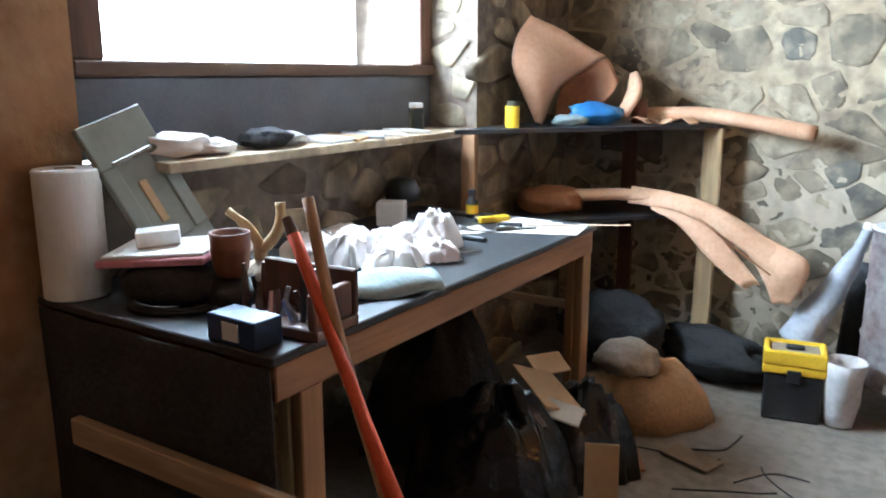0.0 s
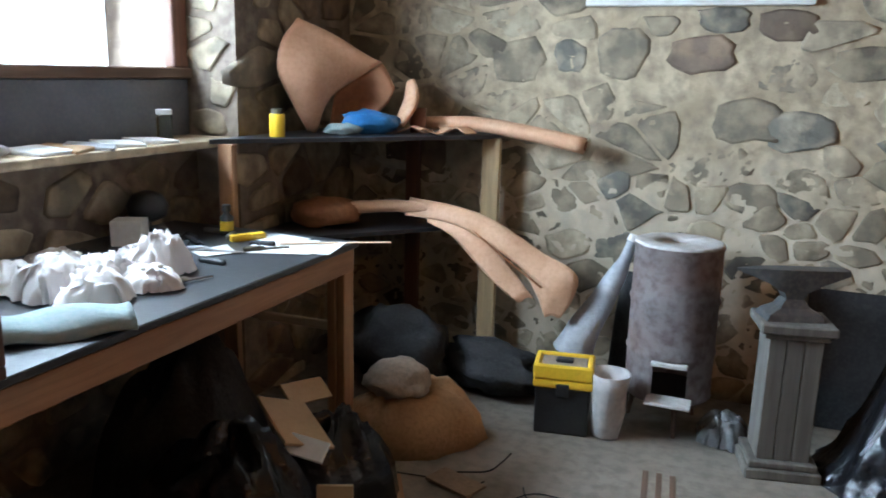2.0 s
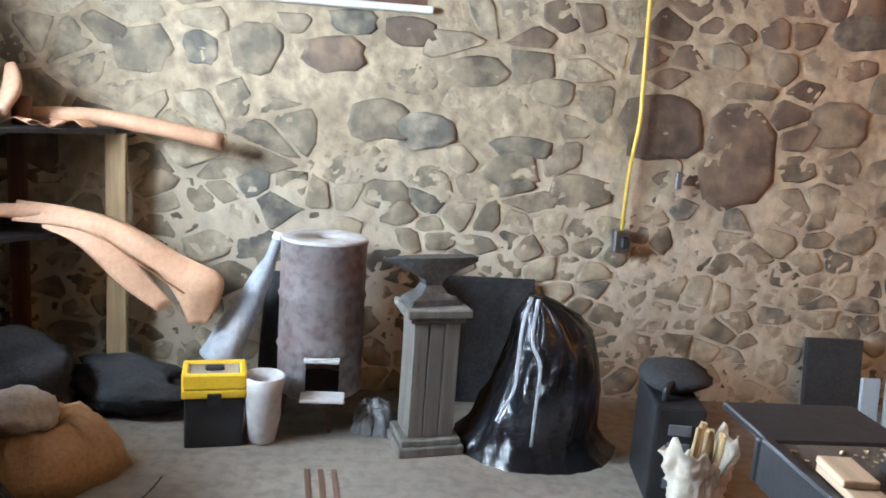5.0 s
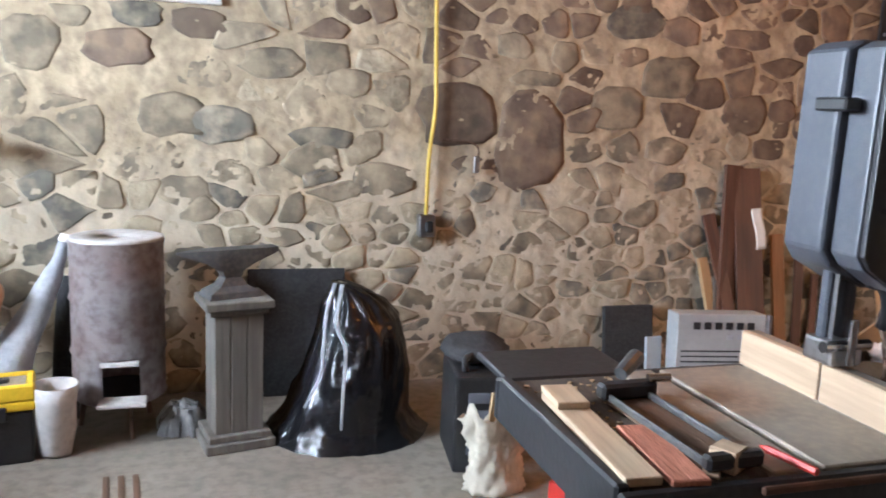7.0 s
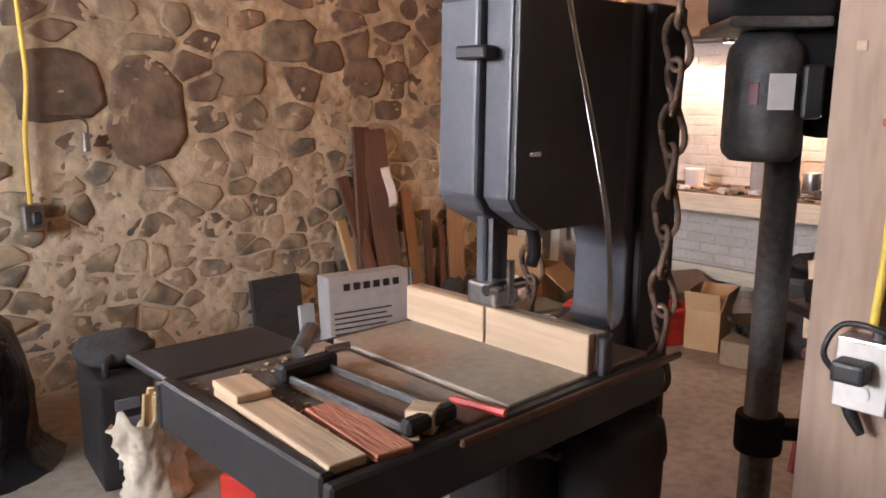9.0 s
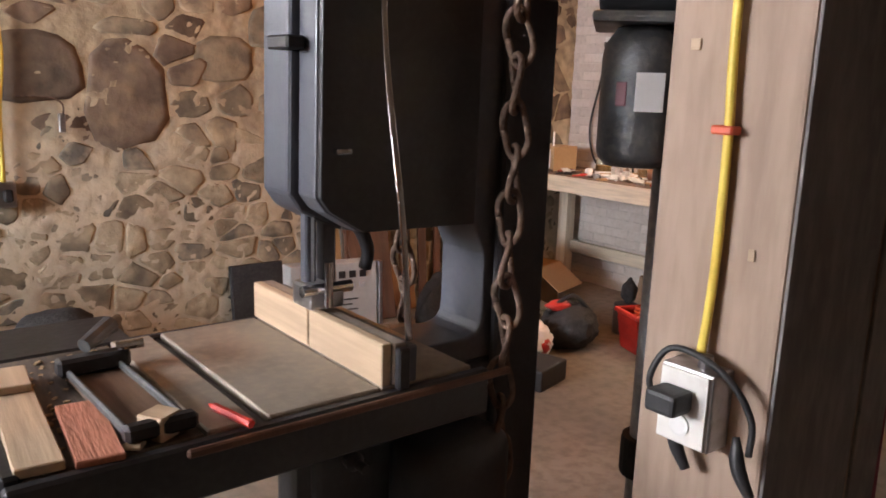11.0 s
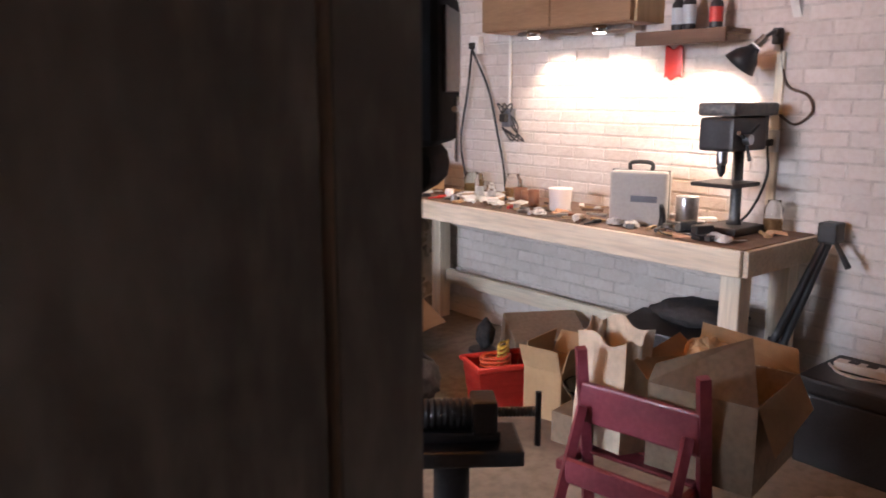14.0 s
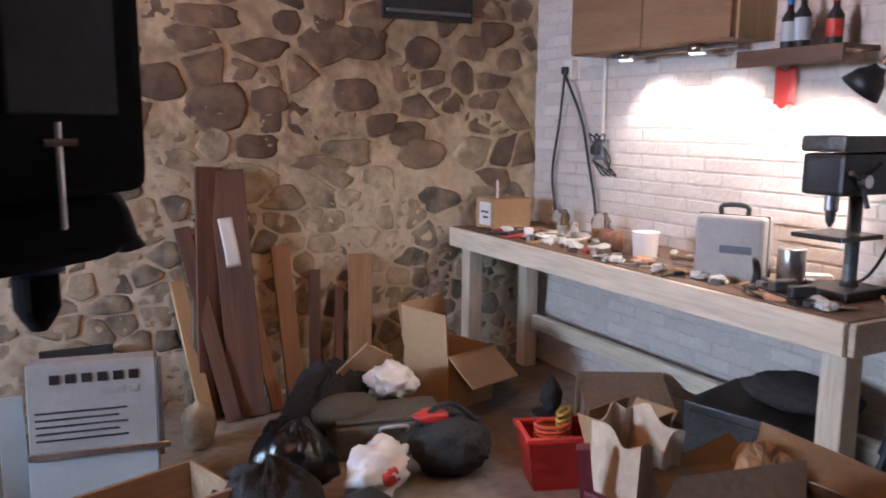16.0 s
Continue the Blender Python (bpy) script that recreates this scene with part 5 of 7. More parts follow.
def saw_table_things():
    z = 0.930
    solo("pine_board", box((-0.032, -0.19, 0), (0.032, 0.19, 0.016), 0.002), "pine_y", pose(1.005, 1.06, z, 0, 0, -4), "pale pine board on the saw table", "board")
    solo("board_offcut", box((-0.032, -0.05, 0), (0.032, 0.05, 0.014), 0.002), "pine_y", pose(1.012, 1.20, z + 0.0165, 0, 0, -5), "short pine offcut on a board", "board")
    solo("red_board", box((-0.033, -0.11, 0), (0.033, 0.11, 0.012), 0.002), mat("reddish_cedar", (0.52, 0.20, 0.12), (0.42, 0.15, 0.09), scale=6, fine=30, stretch=(8, 1, 8)), pose(1.078, 0.965, z, 0, 0, -6), "reddish cedar board on the saw table", "board")
    solo("wood_block", box((-0.024, -0.024, 0), (0.024, 0.024, 0.038), 0.003), "pine_y", pose(1.165, 0.905, z, 0, 0, 30), "small sawn pine cube", "block")
    solo("wood_chip", box((-0.012, -0.014, 0), (0.012, 0.014, 0.008), 0.002), "pine_y", pose(1.12, 0.885, z, 0, 0, 50), "small pale wood chip", "chip")
    solo("red_pencil", tube([(0, -0.05, 0.008), (0, 0.045, 0.008), (0, 0.06, 0.008)], [0.007, 0.007, 0.002], 6), "red", pose(1.27, 0.885, z + 0.006, 0, 0, 12), "flat red carpenter's pencil", "pencil")
    c = thing("machine_vise", pose(1.155, 1.06, z, 0, 0, 2), "dark iron sliding vise on the saw table", "vise")
    part("bed", box((-0.045, -0.17, 0), (0.045, 0.15, 0.009), 0.003), "dark_wood_y", c)
    for x in (-0.052, 0.036):
        part("slide_bar", box((x + 0.004, -0.18, 0.009), (x + 0.013, 0.16, 0.024), 0.003), "anvil", c)
    part("jaw", box((-0.06, 0.135, 0.009), (0.065, 0.168, 0.042), 0.006), "black", c)
    part("jaw", box((-0.055, -0.185, 0.009), (0.055, -0.16, 0.036), 0.006), "black", c)
    part("screw_handle", tube([(-0.01, 0.16, 0.055), (0.05, 0.20, 0.075)], [0.014, 0.018], 10), "anvil", c)
    part("screw", tube([(0.04, 0.14, 0.05), (0.085, 0.13, 0.052)], 0.009, 10), "chrome", c)
    rnd = random.Random(3)
    bm = bmesh.new()
    for k in range(160):
        x, y = rnd.uniform(0.98, 1.21), rnd.uniform(0.89, 1.35)
        s = rnd.uniform(0.002, 0.006)
        box((x, y, z), (x + s * 2, y + s, z + s * .6), 0, bm, Matrix.Rotation(rnd.uniform(0, 3), 3, "Z"))
    tagged(part("sawdust_chips", bm, "sawdust"), "scattered sawdust and chips", "sawdust", "", "stuff")


saw_table_things()


def chain(name, x, y, z0, z1, label, r=0.0072):
    t = thing(name, pose(x, y, 0), label, "chain")
    link = bmesh.new()
    pts = []
    n = 20
    for k in range(n + 1):
        a = 2 * math.pi * k / n
        pts.append(Vector((0.024 * math.cos(a) * (1 + 0.25 * math.sin(a * 2)), 0.007 * math.sin(2 * a), 0.056 * math.sin(a))))
    tube(pts, r, 6, link)
    first = None
    k = 0
    z = z1
    while z > z0:
        if first is None:
            first = part("link", link, "rust", t, smooth=True)
            ob = first
        else:
            ob = first.copy()
            scene.collection.objects.link(ob)
        ob.matrix_local = pose(0.004 * math.sin(k * 1.7), 0.0, z, 0, 5 * math.sin(k * 2.1), 42 + 88 * (k % 2) + 12 * math.sin(k))
        z -= 0.088
        k += 1


chain("hanging_chain", 1.887, 0.925, 0.55, ZC - 0.05, "rusty twisted-link chain hanging from the ceiling")
chain("short_chain", 1.90, 1.31, 0.93, ZC - 0.05, "rusty chain end hanging behind the saw")


st = thing("steel_strap", pose(0, 0, 0), "thin bright steel strap hanging before the saw door", "strap")
part("band", tube(curve_pts([(1.632, 1.018, 1.66), (1.607, 0.974, 1.561), (1.586, 0.925, 1.443), (1.575, 0.860, 1.216), (1.585, 0.85, 1.02)], 24), 0.006, 8, flat=0.35), "chrome", st, smooth=True)
part("hook", tube(curve_pts([(1.632, 1.018, 1.655), (1.640, 1.03, 1.672), (1.642, 1.06, 1.668)], 8), 0.006, 8), "black", st, smooth=True)


def post_fittings():
    t = thing("post_cable", pose(0, 0, 0), "yellow cable stapled down the timber post", "cable")
    part("cord", tube(curve_pts([(1.986, 0.532, ZC), (1.988, 0.528, 1.65), (1.989, 0.521, 1.406), (1.989, 0.519, 1.20), (1.987, 0.522, 1.09), (1.980, 0.524, 1.012)], 30), 0.0085, 10), "cable_yellow", t, smooth=True)
    part("clip", box((1.972, 0.505, 1.397), (2.003, 0.546, 1.412), 0.003), "orange", t, "red-orange cable clip")
    o = thing("outlet_box", pose(0.008, -0.045, 0.03), "grey metal outlet box on the timber post", "outlet")
    part("box_body", soft(box((1.935, 0.515, 0.825), (1.999, 0.620, 0.968), 0), 0.006), "steel", o)
    part("face_plate", soft(box((1.928, 0.52, 0.83), (1.9345, 0.615, 0.963), 0), 0.003), "white", o, "pale face plate")
    part("outlet_socket", lathe([(0.02, 0), (0.02, 0.003), (0.016, 0.004)], 20), "paper", o).matrix_local = pose(1.9275, 0.568, 0.865, 0, -90, 0)
    part("plug", soft(box((1.87, 0.545, 0.895), (1.9275, 0.605, 0.935), 0), 0.008), "black_plastic", o, "black plug")
    part("connector", tube([(1.965, 0.553, 0.967), (1.965, 0.553, 0.99)], 0.013, 12), "steel", o)
    part("wire", tube(curve_pts([(1.90, 0.60, 0.90), (1.93, 0.64, 0.93), (1.95, 0.62, 0.985), (1.95, 0.56, 0.99), (1.96, 0.50, 0.96), (1.97, 0.46, 0.90), (1.965, 0.455, 0.84)], 26), 0.006, 8), "black_plastic", o, smooth=True)
    for y, dz in ((0.60, 0.0), (0.475, 0.0)):
        part("wire_handle", tube(curve_pts([(1.955, y, 0.87), (1.95, y - 0.012, 0.82), (1.955, y - 0.035, 0.775)], 10), [0.006, 0.008, 0.01, 0.012, 0.013, 0.013, 0.013, 0.012, 0.011, 0.01, 0.009], 10), "black_plastic", o, smooth=True)
    k = thing("wood_scar", pose(2.010, 0.467, 1.20), "pale chip scar on the timber post", "scar")
    part("chip", box((-0.002, -0.006, -0.010), (0.001, 0.006, 0.010), 0.001), "pine_y", k)
    k = thing("wood_scar", pose(1.993, 0.602, 1.542), "pale chip scar on the timber post", "scar")
    part("chip", box((-0.002, -0.010, -0.008), (0.001, 0.010, 0.012), 0.001), "pine_y", k)


post_fittings()


def floor_drill():
    t = thing("floor_drill_press", pose(2.36, 0.89, 0, 0, 0, -50), "tall dark grey floor-standing drill press", "drill press")
    part("base", soft(box((-0.18, -0.15, 0), (0.36, 0.15, 0.05), 0), 0.012), "matte_black", t)
    part("column", lathe([(0.07, 0.06), (0.055, 0.10), (0.042, 0.12), (0.042, 1.62)], 24), "anvil", t, smooth=True)
    part("collar", lathe([(0.06, 0.52), (0.062, 0.53), (0.062, 0.61), (0.06, 0.62)], 24), "matte_black", t)
    part("table_arm", box((0.03, -0.04, 0.56), (0.33, 0.04, 0.60), 0.01), "matte_black", t)
    part("drill_table", soft(box((0.24, -0.11, 0.60), (0.46, 0.11, 0.63), 0), 0.008), "anvil", t)
    part("head", soft(box((0.0, -0.09, 1.41), (0.38, 0.082, 1.60), 0), 0.02, 3), "matte_black", t, "black drill head")
    part("head_rear", soft(box((-0.09, -0.15, 1.42), (0.098, 0.06, 1.597), 0), 0.02, 3), "matte_black", t)
    part("head_lower", soft(box((0.03, -0.085, 1.352), (0.37, 0.07, 1.412), 0), 0.03, 3), "matte_black", t)
    part("name_plate", box((0.381, -0.065, 1.475), (0.385, 0.04, 1.575), 0.002), "black", t, "dull grey plate on the head's front")
    part("quill", lathe([(0.024, 1.342), (0.024, 1.38)], 20), "dark_blue", t, "dark blue quill sleeve").matrix_local = pose(0.30, 0.02, 0)
    part("chuck", lathe([(0.007, 1.29), (0.014, 1.30), (0.019, 1.31), (0.019, 1.338), (0.018, 1.342)], 20), "matte_black", t).matrix_local = pose(0.30, 0.02, 0)
    part("belt_cover", soft(box((0.02, -0.095, 1.61), (0.40, 0.10, 1.74), 0), 0.045, 4), "matte_black", t, "rounded belt cover", True)
    part("rear_cover", soft(box((-0.19, -0.21, 1.612), (0.04, 0.12, 1.742), 0), 0.045, 4), "matte_black", t, "rounded pulley cover", True)
    part("cover_lip", soft(box((0.02, -0.10, 1.60), (0.405, 0.105, 1.624), 0), 0.01, 2), "matte_black", t)
    part("cover_lip", soft(box((-0.20, -0.22, 1.598), (0.018, 0.13, 1.622), 0), 0.01, 2), "anvil", t)
    mo = part("motor", lathe([(0.07, 1.30), (0.085, 1.315), (0.09, 1.33), (0.09, 1.53), (0.085, 1.56), (0.06, 1.595)], 28), "anvil", t, "dark grey vertical motor", True)
    mo.matrix_local = pose(-0.085, -0.10, 0)
    part("motor_plate", box((-0.03, -0.0925, 1.42), (0.03, -0.0885, 1.50), 0.001), "paper", mo, "bright rating plate").matrix_local = pose(0, 0, 0, 0, 0, 8)
    part("motor_plate", box((-0.012, -0.0925, 1.43), (0.012, -0.0885, 1.48), 0.001), "maroon", mo, "dark red plate").matrix_local = pose(0, 0, 0, 0, 0, -30)
    part("junction_box", box((0.06, -0.09, 1.40), (0.105, -0.02, 1.52), 0.006), "black_plastic", mo)
    part("feed_lever", tube(curve_pts([(0.27, 0.07, 1.43), (0.28, 0.105, 1.42), (0.29, 0.13, 1.385), (0.295, 0.14, 1.345)], 10), [0.009] * 10 + [0.014], 10), "black_plastic", t, smooth=True)
    part("depth_rod", tube([(0.392, -0.03, 1.39), (0.392, -0.03, 1.47)], 0.0025, 8), "chrome", t)
    part("depth_nut", tube([(0.392, -0.045, 1.455), (0.392, -0.015, 1.455)], 0.004, 8), "chrome", t)
    v = thing("screw_vise", Matrix.Translation((2.855, 0.903, 0.832)) @ Matrix.Rotation(radians(-36), 4, "Z") @ Matrix.Scale(0.60, 4) @ Matrix.Translation((0, 0, -0.655)), "black ribbed screw vise on an iron stand", "vise")
    part("vise_base", soft(box((-0.14, -0.05, 0.655), (0.16, 0.05, 0.69), 0), 0.008), "black", v)
    bm = lathe([(0.045, 0), (0.05, 0.005)] + [(0.05 - 0.006 * (k % 2), 0.01 + 0.010 * k) for k in range(22)] + [(0.045, 0.24)], 24)
    part("ribbed_sleeve", bm, "black", v).matrix_local = pose(-0.16, 0, 0.735, 0, 90, 0)
    part("vise_nut", soft(box((0.07, -0.06, 0.68), (0.15, 0.06, 0.79), 0), 0.012), "black", v)
    part("vise_screw", lathe([(0.018 - 0.004 * (k % 2), 0.006 * k) for k in range(22)], 16), "anvil", v).matrix_local = pose(0.15, 0, 0.735, 0, 90, 0)
    part("vise_handle", tube([(0.285, 0, 0.62), (0.285, 0, 0.80)], 0.01, 10), "black", v)

    p = thing("iron_stand", pose(2.86, 0.90, 0, 0, 0, -36), "black iron pedestal stand under a screw vise", "stand")
    part("foot_plate", soft(box((-0.16, -0.14, 0), (0.16, 0.14, 0.02), 0), 0.005), "black", p)
    part("column", lathe([(0.06, 0.02), (0.04, 0.05), (0.035, 0.10), (0.035, 0.80)], 20), "black", p, smooth=True)
    part("top_plate", soft(box((-0.13, -0.07, 0.80), (0.13, 0.07, 0.831), 0), 0.006), "black", p)


floor_drill()


def along_north():
    s = thing("tool_case", pose(1.45, 2.98, 0, 0, 0, -8), "dark blue-grey plastic tool case standing on end", "case")
    part("shell", soft(box((-0.10, -0.17, 0), (0.10, 0.20, 0.42), 0), 0.015, 2), "black_plastic", s)
    for k in range(4):
        part("slot", box((-0.045, -0.176, 0.08 + 0.075 * k), (0.045, -0.168, 0.125 + 0.075 * k), 0.003), "grey_metal", s)
    part("case_handle", tube(curve_pts([(-0.05, -0.10, 0.42), (-0.05, -0.09, 0.47), (0.03, 0.0, 0.48), (0.06, 0.10, 0.42)], 12), 0.014, 8), "black_plastic", s, smooth=True)
    solo("dark_hood", lump((0.30, 0.34, 0.12), 0.2, 3, 2, 61), "dark_cloth", pose(1.48, 3.06, 0.42), "dark cloth hood on a tool case", "cloth", smooth=True)
    def bagfn(u, v):
        a = u * 2 * math.pi
        q = Vector((math.cos(a) * 2, math.sin(a) * 2, v * 4))
        r = 0.11 + 0.035 * v * math.sin(a * 2 + 1) + 0.025 * abs(noise.noise(q * 1.3)) + 0.03 * abs(noise.noise(q * 2.9)) - 0.03 * math.sin(v * 3.1)
        return Vector((r * math.cos(a), 0.8 * r * math.sin(a), 0.003 + v * (0.30 + 0.09 * noise.noise(Vector((math.cos(a) * 3, math.sin(a) * 3, 5))) * v + 0.05 * math.sin(a * 2) * v)))
    solo("paper_sack", cloth(1, 1, bagfn, 64, 20, 0.003), "paper_cream", pose(1.46, 2.68, 0), "torn white paper sack of kindling", "sack", smooth=True)
    rnd = random.Random(12)
    for k in range(7):
        a = rnd.uniform(0, 6.28)
        solo("kindling_stick", box((-0.012, -0.008, 0), (0.012, 0.008, 0.40), 0.003), "pale_z", pose(1.46 + 0.05 * math.cos(a), 2.68 + 0.04 * math.sin(a), 0.004, rnd.uniform(-10, 10), rnd.uniform(-10, 10), rnd.uniform(0, 90)), "split pale kindling stick in a sack", "stick", "kindling in the sack")
    r = thing("red_carton", pose(1.78, 2.46, 0, 0, 0, 25), "crumpled red printed carton on the floor", "box")
    part("carton_body", soft(box((-0.14, -0.10, 0), (0.14, 0.10, 0.10), 0), 0.006), "red", r)
    part("carton_print", box((-0.10, -0.06, 0.1), (0.08, 0.06, 0.1025), 0.001), "kraft", r)
    solo("blue_card", box((-0.045, -0.01, 0), (0.045, 0.01, 0.44), 0.003), "lightblue", pose(2.47, 3.16, 0, -6, 0, 4), "pale blue card standing by a printed box", "card")
    solo("dark_board", box((-0.16, -0.02, 0), (0.16, 0.02, 0.41), 0.004), "dark_cloth", pose(2.74, 3.88, 0, -8, 0, 0), "short dark board leaning on the stone wall", "board")
    b = thing("printed_box", pose(2.74, 3.02, 0, -4, 0, -10), "grey printed appliance box leaning upright", "box")
    part("carton_body", box((-0.225, 0.0, 0), (0.225, 0.13, 0.58), 0.005), "grey_print", b)
    part("carton_base", box((-0.225, -0.035, 0), (0.225, -0.002, 0.24), 0.004), "lightblue", b, "white lower flap")
    for k in range(6):
        part("print_square", box((-0.145 + 0.055 * k, -0.0035, 0.505), (-0.11 + 0.055 * k, 0.0, 0.54), 0.0005), "black_plastic", b)
    for k in range(3):
        part("print_square", box((0.03 + 0.05 * k, -0.0035, 0.455), (0.06 + 0.05 * k, 0.0, 0.48), 0.0005), "grey_cloth", b)
    for k in range(5):
        part("print_bar", box((-0.20, -0.003, 0.29 + 0.026 * k), (0.12 - 0.03 * (k % 2), 0.0, 0.297 + 0.026 * k), 0.0005), "dark_cloth", b)
    part("metal_edge", box((0.227, -0.02, 0.20), (0.247, 0.02, 0.58), 0.003), "steel", b)
    part("metal_edge", box((-0.225, -0.05, 0.235), (0.27, -0.037, 0.26), 0.003), "steel", b)
    c = thing("pine_crate", pose(2.90, 2.72, 0, 0, 0, 18), "low open pine crate on the floor", "crate")
    for lo, hi in (((-0.24, -0.17, 0.01), (0.24, -0.152, 0.17)), ((-0.24, 0.152, 0.01), (0.24, 0.17, 0.17)), ((-0.24, -0.15, 0.01), (-0.222, 0.15, 0.17)), ((0.222, -0.15, 0.01), (0.24, 0.15, 0.17)), ((-0.24, -0.17, 0), (0.24, 0.17, 0.009))):
        part("board", box(lo, hi, 0.003), "pine", c)
    solo("crate_paper", lump((0.24, 0.18, 0.12), 0.3, 3, 3, 63, crease=0.1), "kraft", pose(2.88, 2.70, 0.012), "crumpled brown paper in a crate", "paper", smooth=True)
    # leaning boards
    rows = [(3.33, 0.14, 1.26, 4, "dark_wood", 7), (3.50, 0.17, 1.25, -3, "dark_wood", 10), (3.30, 0.075, 0.72, -4, "pine_z", 16), (3.42, 0.08, 1.0, -12, "dark_wood", 14), (3.56, 0.09, 1.06, -8, "dark_wood", 9),
            (3.66, 0.07, 0.86, -10, "orange_wood_z", 13), (3.78, 0.10, 0.84, -2, "orange_wood_z", 8), (3.88, 0.06, 0.70, 3, "dark_wood", 10), (4.15, 0.13, 0.76, 2, "orange_wood_z", 7), (3.24, 0.05, 0.9, 6, "grey_wood", 11), (4.02, 0.05, 0.58, 5, "dark_wood", 9)]
    for k, (x, w, h, lean, m, tip) in enumerate(rows):
        y = 3.975 - h * math.sin(radians(tip)) - 0.03
        solo("leaning_board", box((-w / 2, -0.012, 0.004), (w / 2, 0.012, h), 0.003), m, pose(x, y, 0, -tip, lean, random.Random(k).uniform(-14, 14)), "rough board leaning against the stone wall", "board", "boards leaning on the wall")
    solo("torn_label", cloth(1, 1, lambda u, v: Vector(((u - .5) * .07, -0.002 - 0.01 * math.sin(v * 5), v * 0.24)), 5, 10, 0.002), "paper", pose(3.44, 3.70, 0.78, -10, -6, 0), "torn white wrapper on a leaning board", "wrapper", smooth=True)
    solo("grey_stone", lump((0.16, 0.14, 0.24), 0.2, 3, 2, 66), "stone", pose(3.20, 3.45, 0), "grey stone beside the leaning boards", "stone", smooth=True)


along_north()
# ---- east side: the bench under the cabinet ----
BZ = 0.88


def long_bench():
    t = thing("workbench", pose(5.055, 2.665, 0), "long workbench of pale lumber with a stained top", "workbench")
    hx, hy = 0.29, 1.26
    part("benchtop", box((-hx, -hy, BZ - 0.02), (hx, hy, BZ), 0.003), "bench_top", t, "dark stained bench top")
    for x in (-hx + 0.004, hx - 0.044):
        part("apron", box((x, -hy, BZ - 0.115), (x + 0.04, hy, BZ - 0.022), 0.004), "bench_wood", t)
    part("front_board", box((-hx - 0.022, -hy, BZ - 0.11), (-hx + 0.002, hy, BZ - 0.004), 0.003), "bench_wood", t, "pale front board")
    part("end_board", box((-hx, -hy - 0.024, BZ - 0.11), (hx, -hy - 0.001, BZ - 0.004), 0.003), "bench_wood", t)
    for y in (-hy + 0.03, hy - 0.12):
        for x in (-hx + 0.046, hx - 0.14):
            part("leg", box((x, y, 0), (x + 0.09, y + 0.09, BZ - 0.022), 0.004), "bench_wood_z", t)
    part("stretcher", box((hx - 0.10, -hy + 0.13, 0.24), (hx - 0.06, hy - 0.13, 0.33), 0.004), "bench_wood", t)


long_bench()


